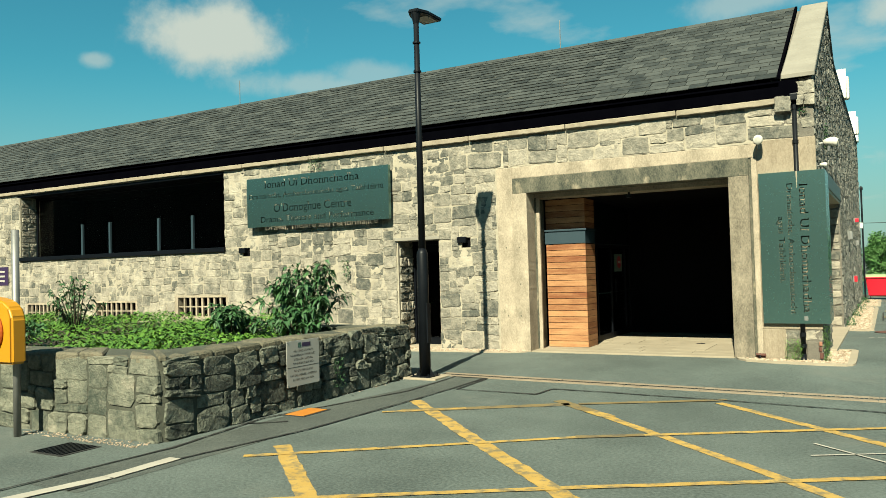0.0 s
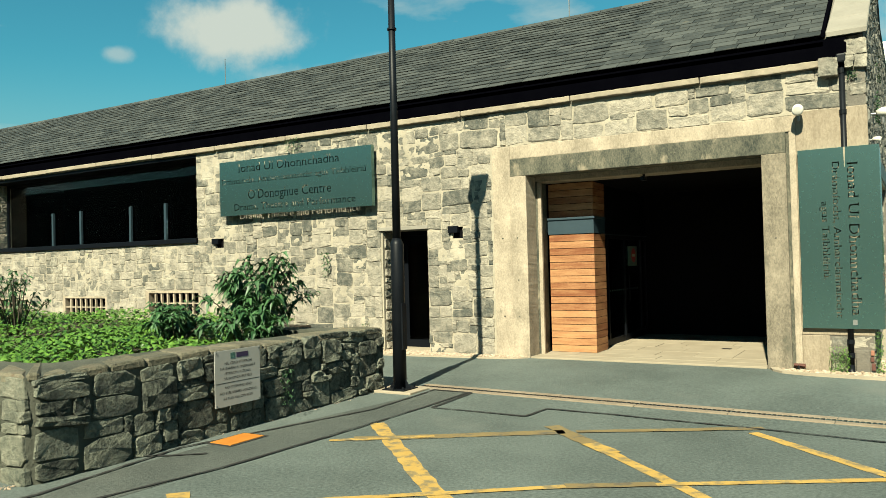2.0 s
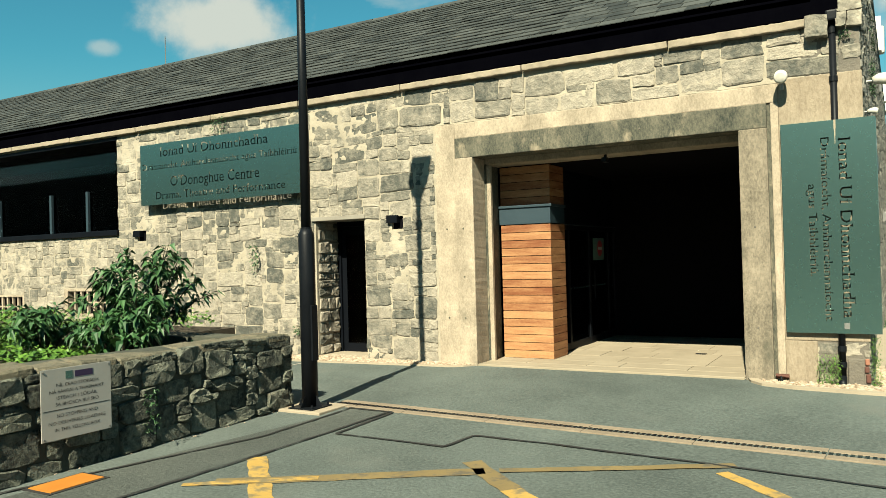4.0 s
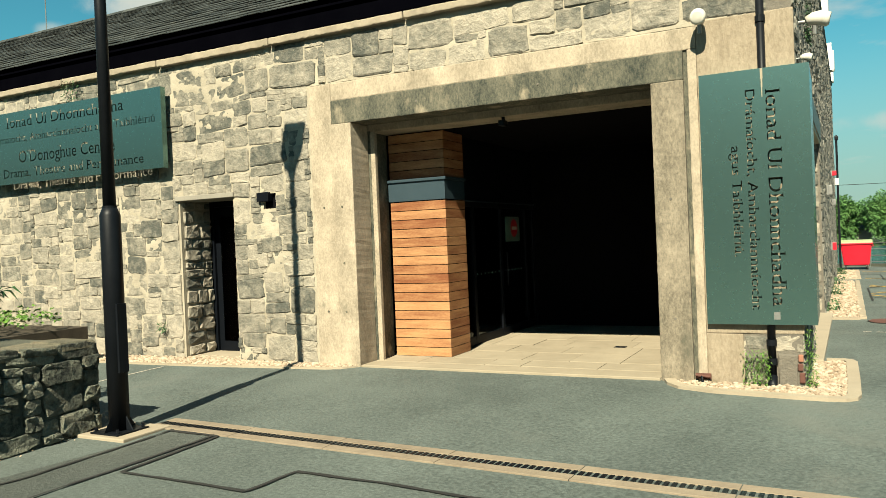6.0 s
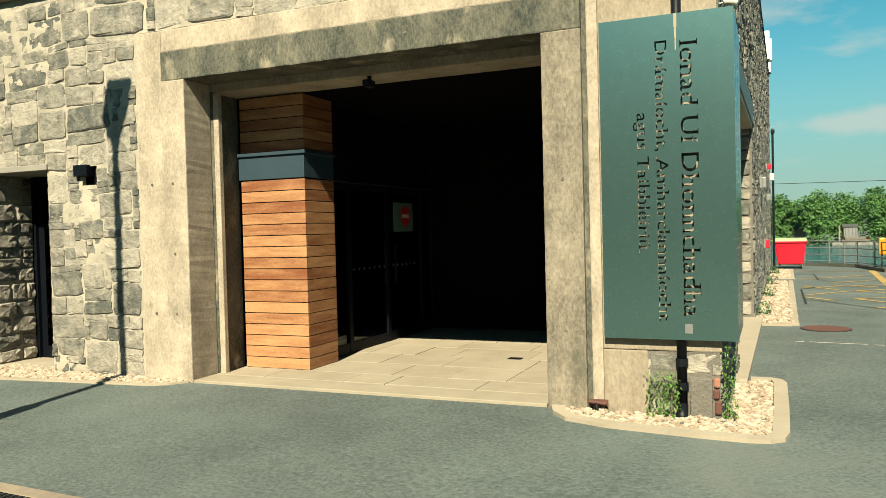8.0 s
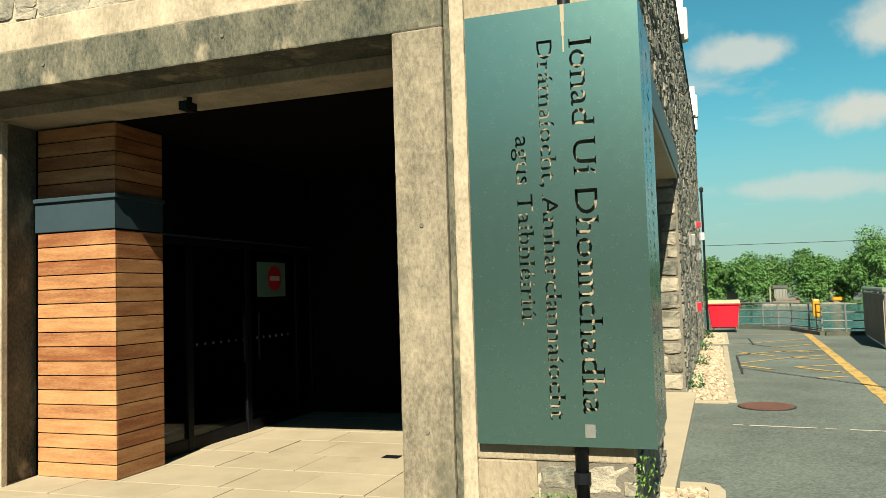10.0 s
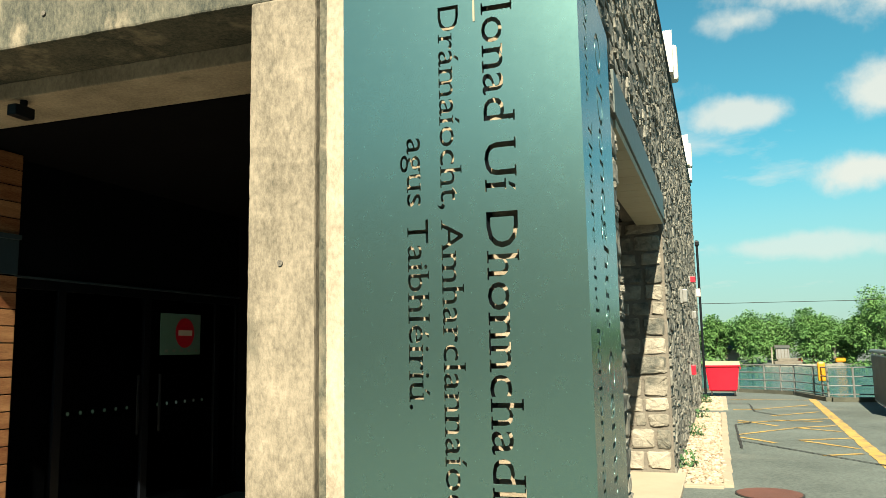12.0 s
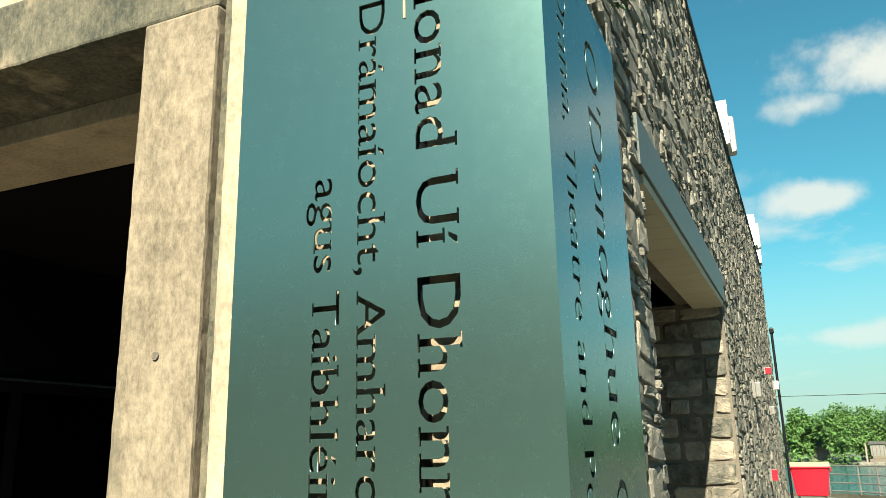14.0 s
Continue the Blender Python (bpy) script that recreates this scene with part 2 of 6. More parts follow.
M_TAR = paint("tar_joint", (0.018, 0.018, 0.017), (0.04, 0.04, 0.037), 0.85, 6, 80, 0.5, 0.004)
M_YELLOW = paint("worn_yellow_paint", (0.62, 0.38, 0.075), (0.80, 0.53, 0.14), 0.85, 3.0, 60, 0.5, 0.004, stain=(0.24, 0.21, 0.13), stain_scale=7.0, stain_low=0.455)
M_YWORN = paint("rubbed_yellow_paint", (0.25, 0.185, 0.08), (0.40, 0.29, 0.11), 0.88, 3.0, 90, 0.4, 0.003, stain=(0.13, 0.12, 0.095), stain_scale=6.0, stain_low=0.47)
M_WHITE = paint("white_road_paint", (0.55, 0.50, 0.42), (0.75, 0.70, 0.60), 0.85, 3.0, 90, 0.3, 0.003, stain=(0.3, 0.28, 0.23), stain_scale=6.0, stain_low=0.6)
M_PAVE = paint("sandstone_paving", (0.44, 0.37, 0.26), (0.60, 0.51, 0.37), 0.88, 2.2, 50, 0.3, 0.004, vary="object", spread=0.16, stain=(0.34, 0.29, 0.2), stain_scale=1.8, stain_low=0.6)
M_KERB = paint("concrete_kerb", (0.48, 0.40, 0.29), (0.66, 0.56, 0.41), 0.9, 2.2, 60, 0.4, 0.004, vary="object", spread=0.1)
M_DRAINK = paint("worn_drain_concrete", (0.30, 0.235, 0.165), (0.52, 0.42, 0.30), 0.9, 3.0, 50, 0.6, 0.006, vary="object", spread=0.15, stain=(0.17, 0.14, 0.10), stain_scale=3.0, stain_low=0.6)
M_GRAVEL = paint("pale_gravel", (0.40, 0.29, 0.19), (0.86, 0.70, 0.53), 0.9, 9.0, 70, 0.3, 0.004, vary="island", spread=0.4)
M_CEDAR = paint("oiled_cedar", (0.32, 0.11, 0.042), (0.78, 0.42, 0.19), 0.6, 2.2, 30, 0.5, 0.004, vary="object", spread=0.34, stain=(0.13, 0.045, 0.02), stain_scale=1.7, stain_low=0.61, stretch=(0.9, 0.9, 7.0), spec=0.25, grit=0.9)
M_NAVY = paint("blue_grey_metal_flashing", (0.034, 0.066, 0.088), (0.05, 0.088, 0.115), 0.5, 2.0, 30, 0.05, 0.002)
# near-black colour that paints in the shade of interiors and recesses
M_SHADEWALL = paint("shade_black_wall", (0.004, 0.004, 0.006), (0.008, 0.008, 0.011), 0.95, 2.0, 30, 0.1, 0.003, spec=0.05)
M_FRAME = paint("dark_window_frame", (0.004, 0.006, 0.010), (0.008, 0.010, 0.015), 0.5, 3, 50, 0.05, 0.002, spec=0.1)
M_EARTH = paint("planter_earth", (0.05, 0.038, 0.024), (0.11, 0.085, 0.055), 0.97, 4, 40, 0.8, 0.02)
M_RED = paint("red_plastic", (0.80, 0.01, 0.04), (0.92, 0.016, 0.05), 0.4, 2.0, 30, 0.05, 0.002)
M_YBOX = paint("yellow_plastic", (0.80, 0.36, 0.015), (0.88, 0.42, 0.02), 0.4, 2.0, 30, 0.05, 0.002)
M_CREAM = paint("off_white_enamel", (1.0, 0.95, 0.82), (1.2, 1.13, 0.98), 0.5, 2.0, 30, 0.05, 0.002)
M_FILM = paint("pale_sign_film", (0.17, 0.36, 0.30), (0.21, 0.42, 0.35), 0.4, 2.0, 30, 0.0)
M_BLACK = paint("black_rubber", (0.012, 0.012, 0.012), (0.025, 0.025, 0.025), 0.8, 5, 60, 0.2, 0.002)
M_LEAF = paint("bush_leaf", (0.03, 0.095, 0.03), (0.10, 0.235, 0.07), 0.5, 6, 30, 0.0, vary="island", spread=0.3)
M_IVY = paint("ivy_leaf", (0.040, 0.125, 0.014), (0.24, 0.45, 0.06), 0.45, 5, 30, 0.0, vary="island", spread=0.35)
M_TREE = paint("tree_leaf", (0.10, 0.24, 0.07), (0.25, 0.48, 0.14), 0.7, 0.5, 5, 0.0, vary="island", spread=0.12, spec=0.15)
M_BARK = paint("bark", (0.06, 0.045, 0.03), (0.13, 0.10, 0.07), 0.95, 4, 30, 0.6, 0.02)
M_LIME = paint("lime_plastic_lid", (0.55, 0.62, 0.30), (0.66, 0.72, 0.42), 0.45, 2, 30, 0.05, 0.002)
M_RUST = paint("rust_red_iron_cover", (0.13, 0.05, 0.035), (0.21, 0.085, 0.06), 0.8, 4, 60, 0.5, 0.004)
M_BRICK = paint("red_brick", (0.42, 0.17, 0.10), (0.60, 0.29, 0.19), 0.9, 6, 50, 0.6, 0.006)
M_PURPLE = paint("purple_plastic", (0.05, 0.03, 0.10), (0.07, 0.04, 0.13), 0.5, 2, 30, 0.02, 0.001)


def glass(name, tint, rough=0.02):
    m = bpy.data.materials.new(name)
    m.use_nodes = True
    b = m.node_tree.nodes["Principled BSDF"]
    b.inputs["Base Color"].default_value = (*tint, 1)
    b.inputs["Roughness"].default_value = rough
    b.inputs["Transmission Weight"].default_value = 1.0
    b.inputs["IOR"].default_value = 1.2
    return m


M_GLASS = glass("clear_glass", (0.7, 0.78, 0.78))


def make_water():
    m = bpy.data.materials.new("river_water")
    m.use_nodes = True
    nt = m.node_tree
    b = nt.nodes["Principled BSDF"]
    b.inputs["Specular IOR Level"].default_value = 0.2
    b.inputs["Base Color"].default_value = (0.018, 0.06, 0.066, 1)
    b.inputs["IOR"].default_value = 1.12
    b.inputs["Roughness"].default_value = 0.08
    geo = nt.nodes.new("ShaderNodeNewGeometry")
    mp = nt.nodes.new("ShaderNodeMapping")
    mp.inputs["Scale"].default_value = (0.6, 2.2, 1)
    n = nod(nt, "ShaderNodeTexNoise", Scale=1.1, Detail=5.0)
    bp = nod(nt, "ShaderNodeBump", Strength=0.7, Distance=0.2)
    nt.links.new(geo.outputs["Position"], mp.inputs[0])
    nt.links.new(mp.outputs[0], n.inputs["Vector"])
    nt.links.new(n.outputs["Fac"], bp.inputs["Height"])
    nt.links.new(bp.outputs[0], b.inputs["Normal"])
    return m


M_WATER = make_water()

# ---------------------------------------------------------------- building blocks


def mesh_ob(name, bm, material, parent=None, label=""):
    me = bpy.data.meshes.new(name)
    bm.normal_update()
    bm.to_mesh(me)
    bm.free()
    me.materials.append(material)
    ob = new(name, me)
    ob.parent = parent
    if label:
        ob["label"] = label
    return ob


def part(name, bm, material, parent, label=""):
    return mesh_ob(name, bm, material, parent, label)


def thing(name, label, category, at=(0, 0, 0), group="", kind=""):
    ob = new(name)
    ob.empty_display_size = 0.1
    ob.location = at
    return tagged(ob, label, category, group, kind)


def box(x0, x1, y0, y1, z0, z1, bevel=0.0, bm=None):
    own = bmesh.new()
    bmesh.ops.create_cube(own, size=1.0)
    bmesh.ops.scale(own, vec=(x1 - x0, y1 - y0, z1 - z0), verts=own.verts)
    bmesh.ops.translate(own, vec=((x0 + x1) / 2, (y0 + y1) / 2, (z0 + z1) / 2), verts=own.verts)
    if bevel:
        bmesh.ops.bevel(own, geom=list(own.edges), offset=bevel, segments=2, affect="EDGES", profile=0.6)
    if bm is None:
        return own
    tmp = bpy.data.meshes.new("tmp")
    own.to_mesh(tmp)
    own.free()
    bm.from_mesh(tmp)
    bpy.data.meshes.remove(tmp)
    return bm


def prism(points, z0, z1, bm=None):
    """Upright prism over a plan outline."""
    bm = bm or bmesh.new()
    lo = [bm.verts.new((x, y, z0)) for x, y in points]
    hi = [bm.verts.new((x, y, z1)) for x, y in points]
    n = len(points)
    fs = [bm.faces.new(hi), bm.faces.new(lo[::-1])]
    for i in range(n):
        fs.append(bm.faces.new((lo[i], lo[(i + 1) % n], hi[(i + 1) % n], hi[i])))
    bmesh.ops.recalc_face_normals(bm, faces=fs)
    return bm


def extrude_x(points, x0, x1, bm=None):
    """Outline in (y, z) drawn out along x."""
    bm = bm or bmesh.new()
    a = [bm.verts.new((x0, y, z)) for y, z in points]
    b = [bm.verts.new((x1, y, z)) for y, z in points]
    n = len(points)
    fs = [bm.faces.new(a), bm.faces.new(b[::-1])]
    for i in range(n):
        fs.append(bm.faces.new((a[i], b[i], b[(i + 1) % n], a[(i + 1) % n])))
    bmesh.ops.recalc_face_normals(bm, faces=fs)
    return bm


def tube(points, radius, sides=12, bm=None, taper=None):
    """A round bar along a line of points."""
    bm = bm or bmesh.new()
    pts = [Vector(p) for p in points]
    rings = []
    for i, p in enumerate(pts):
        d = (pts[min(i + 1, len(pts) - 1)] - pts[max(i - 1, 0)]).normalized()
        u = d.orthogonal().normalized() if abs(d.z) < 0.99 else Vector((1, 0, 0))
        v = d.cross(u)
        r = taper[i] if taper else radius
        rings.append([bm.verts.new(p + r * (math.cos(k * 2 * math.pi / sides) * u + math.sin(k * 2 * math.pi / sides) * v)) for k in range(sides)])
    fs = []
    for a, b in zip(rings, rings[1:]):
        best = min(range(sides), key=lambda s: sum((a[k].co - b[(k + s) % sides].co).length for k in range(sides)))
        for k in range(sides):
            fs.append(bm.faces.new((a[k], a[(k + 1) % sides], b[(k + 1 + best) % sides], b[(k + best) % sides])))
    fs += [bm.faces.new(rings[0][::-1]), bm.faces.new(rings[-1])]
    bmesh.ops.recalc_face_normals(bm, faces=fs)
    return bm


def smooth(ob):
    for p in ob.data.polygons:
        p.use_smooth = True
    return ob


def flat_strip(a, b, width, z=0.004, rise=None, bm=None, ragged=0.0, rng=random):
    """A painted or poured strip lying on the ground, following its rise."""
    bm = bm or bmesh.new()
    a, b = Vector(a), Vector(b)
    d = (b - a).normalized()
    s = Vector((-d.y, d.x)) * width / 2
    n = max(2, int((b - a).length / 0.12))
    rows = []
    for i in range(n + 1):
        p = a.lerp(b, i / n)
        j, k = rng.uniform(-ragged, ragged), rng.uniform(-ragged, ragged)
        l, r = p + s * (1 + j), p - s * (1 + k)
        rows.append((bm.verts.new((l.x, l.y, ground_z(l.x, l.y) + z)), bm.verts.new((r.x, r.y, ground_z(r.x, r.y) + z))))
    for (l0, r0), (l1, r1) in zip(rows, rows[1:]):
        bm.faces.new((r0, r1, l1, l0))
    return bm


def ground_z(x, y):
    """The yard rises a little towards the building."""
    t = min(1.0, max(0.0, (y + 4.2) / 4.0))
    return 0.07 * t * t * (3 - 2 * t) if y < 26.5 else 0.07


# stone templates, one unit wide and high, face at y = -1 (scaled to depth)
def stone_template(rng, chamfer=0.15, skew=0.14, flat=0.86, round_in=(0.74, 0.92)):
    """A roughly squared rubble stone: four uneven corners, each knocked off, and a nearly flat cleft face."""
    bm = bmesh.new()
    corner = [(sx * (0.5 - rng.uniform(0, skew)), sz * (0.5 - rng.uniform(0, skew))) for sx, sz in ((1, -1), (1, 1), (-1, 1), (-1, -1))]
    line = []
    for k in range(4):
        (ax, az), (bx, bz) = corner[k], corner[(k + 1) % 4]
        ca, cb = rng.uniform(0.03, chamfer), 1 - rng.uniform(0.03, chamfer)
        for f in (ca, rng.uniform(0.35, 0.65), cb):
            j = rng.uniform(-0.05, 0.03) if ca < f < cb else 0.0
            x, z = ax + (bx - ax) * f, az + (bz - az) * f
            line.append((x * (1 + j), z * (1 + j)))
    out, rim, face = [], [], []
    for x, z in line:
        out.append(bm.verts.new((x, 0.6, z)))
        rim.append(bm.verts.new((x * 0.99, -flat + rng.uniform(-0.12, 0.12), z * 0.99)))
        q = rng.uniform(*round_in)
        face.append(bm.verts.new((x * q, -1.0 + rng.uniform(-0.35, 0.25), z * q)))
    mid = bm.verts.new((rng.uniform(-0.16, 0.16), -1.0 + rng.uniform(-0.4, 0.2), rng.uniform(-0.16, 0.16)))
    n = len(line)
    for k in range(n):
        j = (k + 1) % n
        bm.faces.new((out[k], out[j], rim[j], rim[k]))
        bm.faces.new((rim[k], rim[j], face[j], face[k]))
        bm.faces.new((face[k], face[j], mid))
    bmesh.ops.recalc_face_normals(bm, faces=bm.faces)
    me = bpy.data.meshes.new("stone")
    bm.to_mesh(me)
    bm.free()
    return me


def stone_courses(x0, x1, z0, z1, holes, rng, heights, widths, top=None):
    """Rubble brought to rough courses: rectangles (xa, xb, za, zb) that keep clear of the holes."""
    rects = []
    z = z0
    while z < z1 - 0.03:
        h = min(rng.uniform(*heights), z1 - z)
        if z1 - z - h < heights[0] * 0.7:
            h = z1 - z
        spans = [(x0, x1, z, z + h)]
        for hx0, hx1, hz0, hz1 in holes:
            nxt = []
            for a, b, c, d in spans:
                if hx1 <= a or hx0 >= b or hz1 <= c + 0.005 or hz0 >= d - 0.005:
                    nxt.append((a, b, c, d))
                    continue
                if a < hx0:
                    nxt.append((a, hx0, c, d))
                if hx1 < b:
                    nxt.append((hx1, b, c, d))
                m0, m1 = max(a, hx0), min(b, hx1)
                if hz0 - c > 0.05:
                    nxt.append((m0, m1, c, hz0))
                if d - hz1 > 0.05:
                    nxt.append((m0, m1, hz1, d))
            spans = nxt
        for a, b, c, d in spans:
            x = a
            while x < b - 0.01:
                w = rng.uniform(*widths) * (0.6 + 0.8 * rng.random())
                if b - x - w < widths[0] * 0.6:
                    w = b - x
                cuts = [(c, d)]
                if d - c > heights[0] * 1.6 and rng.random() < 0.45:
                    m = c + (d - c) * rng.uniform(0.35, 0.65)
                    cuts = [(c, m), (m, d)]
                for e, f in cuts:
                    if len(cuts) == 2 and w > widths[0] * 1.5 and rng.random() < 0.5:
                        k = x + w * rng.uniform(0.35, 0.65)
                        rects += [(x, k, e, f), (k, x + w, e, f)]
                    else:
                        rects.append((x, x + w, e, f))
                x += w
        z += h
    return [r for r in rects if r[1] - r[0] > 0.05 and r[3] - r[2] > 0.04 and (top is None or top((r[0] + r[1]) / 2) > r[3])]


def drift(x, z):
    """Courses wander up and down along the wall."""
    return 0.022 * math.sin(1.3 * x + 0.7 * z) + 0.013 * math.sin(3.7 * x - 2.1 * z + 1.0)


def snecked(x0, x1, z0, z1, holes, seed, cell, kinds, top=None):
    """Random rubble: big, middling and flat stones fitted together, with small ones filling between."""
    r = random.Random(seed)
    cw, ch = cell
    nx, nz = int((x1 - x0) / cw), int((z1 - z0) / ch)
    cw, ch = (x1 - x0) / nx, (z1 - z0) / nz
    taken = [[any(h[0] < x0 + (i + 0.5) * cw < h[1] and h[2] < z0 + (j + 0.5) * ch < h[3] for h in holes) for i in range(nx)] for j in range(nz)]
    weights = [k[0] for k in kinds]
    rects = []
    for j in range(nz):
        for i in range(nx):
            if taken[j][i]:
                continue
            _, wa, wb, ha, hb = r.choices(kinds, weights)[0]
            w, h = r.randint(wa, wb), r.randint(ha, hb)
            free = 0
            while free < w and i + free < nx and not taken[j][i + free]:
                free += 1
            w = min(w, free)
            h = min(h, nz - j)
            k = 1
            while k < h and not any(taken[j + k][i:i + w]):
                k += 1
            h = min(k, w + 1 if r.random() < 0.2 else w)
            for b in range(h):
                for a in range(w):
                    taken[j + b][i + a] = True
            xa, xb, za, zb = x0 + i * cw, x0 + (i + w) * cw, z0 + j * ch, z0 + (j + h) * ch
            for hx0, hx1, hz0, hz1 in holes:
                if hx0 < xb and hx1 > xa and hz0 < zb and hz1 > za:
                    over = {"r": xb - hx0, "l": hx1 - xa, "t": zb - hz0, "b": hz1 - za}
                    side = min(over, key=over.get)
                    if side == "r":
                        xb = hx0
                    elif side == "l":
                        xa = hx1
                    elif side == "t":
                        zb = hz0
                    else:
                        za = hz1
            if xb - xa > 0.035 and zb - za > 0.03 and (top is None or min(top(xa), top(xb)) > zb):
                rects.append((xa, xb, za, zb))
    return rects


def join_stones(name, rects, templates, place, material, parent, rng, gap=0.016, deep=(0.012, 0.03), label="", wander=0.0):
    """All the given rectangles as stones in one mesh."""
    verts, faces = [], []
    shapes = [([v.co.copy() for v in t.vertices], [tuple(p.vertices) for p in t.polygons]) for t in templates]
    for a, b, c, d in rects:
        vs, fs = shapes[rng.randrange(len(shapes))]
        g = gap * rng.uniform(0.6, 1.5)
        w, h, q = max(0.03, b - a - g), max(0.03, d - c - g), rng.uniform(*deep)
        flip = rng.choice((-1, 1))
        lean = rng.uniform(-0.06, 0.06)
        base = len(verts)
        for v in vs:
            px, pz = (a + b) / 2 + v.x * w * flip + v.z * h * lean, (c + d) / 2 + v.z * h - v.x * w * flip * lean
            verts.append(place(px, v.y * q, pz + wander * drift(px, pz)))
        faces += [tuple(base + i for i in (f if flip > 0 else f[::-1])) for f in fs]
    me = bpy.data.meshes.new(name)
    me.from_pydata(verts, [], faces)
    me.materials.append(material)
    ob = new(name, me)
    ob.parent = parent
    return tagged(ob, label, "", "", "stuff")


def single_stones(name, rects, templates, frame_of, parent, rng, gap=0.016, deep=(0.012, 0.03), wander=0.0):
    """Each rectangle as a stone object of its own."""
    for a, b, c, d in rects:
        g = gap * rng.uniform(0.6, 1.5)
        ob = new(name, templates[rng.randrange(len(templates))])
        ob.parent = parent
        q = rng.uniform(*deep)
        px, pz = (a + b) / 2, (c + d) / 2
        lean = rng.uniform(-0.06, 0.06) - wander * (drift(px + 0.1, pz) - drift(px - 0.1, pz)) / 0.2
        ob.matrix_basis = frame_of(px, pz + wander * drift(px, pz)) @ Matrix.Rotation(lean, 4, "Y") @ Matrix.Diagonal((max(0.03, b - a - g), q, max(0.03, d - c - g), 1))


# ---------------------------------------------------------------- ground
GROUND_FAR = -1.6


def quay_y(x):
    """Edge of the quay: beyond this y lies the river."""
    pts = [(-2000, 22.6), (1.2, 22.6), (2.2, 21.8), (2.95, 20.95), (3.45, 18.4), (2000, 18.4)]
    for (xa, ya), (xb, yb) in zip(pts, pts[1:]):
        if xa <= x <= xb:
            return ya + (yb - ya) * (x - xa) / (xb - xa)


BANK = 77.0


def make_ground():
    xs = sorted({-1500, -400, -120, -60, 24, 32, 60, 140, 400, 1500, 1.2, 1.7, 2.2, 2.6, 2.95, 3.2, 3.45, *[-30 + i * 0.75 for i in range(67)]})
    ys = [-1500, -400, -100, -40] + [-22 + i * 0.6 for i in range(54)]
    bm = bmesh.new()
    grid = []
    for x in xs:
        e = quay_y(x)
        col = [(y, ground_z(x, y)) for y in ys] + [(10 + (e - 10) * k / 5, 0.07) for k in range(1, 6)]
        col += [(e + 0.03, GROUND_FAR), (40, GROUND_FAR), (BANK - 1, GROUND_FAR), (BANK, -0.78), (BANK + 3, -0.62), (110, -0.3), (300, 0.5), (1600, 0.5)]
        grid.append([bm.verts.new((x, y, z)) for y, z in col])
    for a, b in zip(grid, grid[1:]):
        for j in range(len(a) - 1):
            bm.faces.new((a[j], b[j], b[j + 1], a[j + 1]))
    ob = mesh_ob("ground", bm, M_ASPHALT)
    tagged(ob, "worn grey asphalt yard rising gently to the building", "ground", kind="structure")


make_ground()
wbm = bmesh.new()
wv = [wbm.verts.new(p) for p in ((-1500, 17, -0.75), (1500, 17, -0.75), (1500, 79, -0.75), (-1500, 79, -0.75))]
wbm.faces.new(wv)
tagged(mesh_ob("water", wbm, M_WATER), "dark blue rippled river water below the quay", "river", kind="structure")

# ---------------------------------------------------------------- the stone building
rng = random.Random(7)
STONE_T = [stone_template(rng, 0.16, 0.085, 0.7, (0.8, 0.95)) for i in range(36)]
for t_ in STONE_T:
    t_.materials.append(M_STONE)
GX = 0.12            # outer face of the gable wall
WALL_T = 0.62
WEST = -30.0
WIN = (-20.78, -12.66, 2.30, 4.10)
DOOR = (-7.76, -6.78, 0.07, 2.28)
PORT = (-4.83, -1.21, 0.07, 3.07)
FRAME_OUT = (-5.45, -0.76, 0.0, 3.58)
VENTS = [(-14.39, -12.60, 0.64, 1.20), (-17.52, -15.80, 0.54, 1.08), (-20.57, -19.0, 0.50, 1.03)]
HOLES = [(-12.11, -11.87, 2.09, 2.30), (-6.27, -6.06, 2.09, 2.30)]

front = thing("wall_south", "long rubble limestone front wall with cream lime pointing", "wall", kind="structure")


def pierced(x0, x1, z0, z1, openings, y0, y1):
    """A wall slab cut up round its openings, in upright strips."""
    bm = bmesh.new()
    xs = sorted({x0, x1, *[v for o in openings for v in o[:2] if x0 < v < x1]})
    for a, b in zip(xs, xs[1:]):
        z = z0
        for o in sorted((o for o in openings if o[0] < (a + b) / 2 < o[1]), key=lambda o: o[2]):
            if o[2] > z + 0.001:
                box(a, b, y0, y1, z, o[2], bm=bm)
            z = o[3]
        if z < z1 - 0.001:
            box(a, b, y0, y1, z, z1, bm=bm)
    bmesh.ops.remove_doubles(bm, verts=bm.verts, dist=0.0005)
    return bm


CORE_Y = 0.014
part("wall_core", pierced(WEST, GX - 0.02, -0.3, 4.5, [WIN, DOOR, (FRAME_OUT[0], FRAME_OUT[1], -0.3, FRAME_OUT[3]), *VENTS, *HOLES], CORE_Y, WALL_T), M_MORTAR, front)
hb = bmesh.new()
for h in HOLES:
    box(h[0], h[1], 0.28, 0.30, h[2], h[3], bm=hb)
part("hole_back", hb, M_SHADEWALL, front)
# block in each hole, coloured near-black in place of real shade
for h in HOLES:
    part("hole_lining", box(h[0] + 0.002, h[1] - 0.002, 0.06, 0.279, h[2] + 0.002, h[3] - 0.002), M_SHADEWALL, front, "recess filled near-black to stand for its shade")
    part("visor", box(h[0] - 0.06, h[0] + 0.13, -0.05, 0.05, h[3] - 0.115, h[3] + 0.004, 0.006), M_FRAME, front, "small black lamp visor in a wall recess")

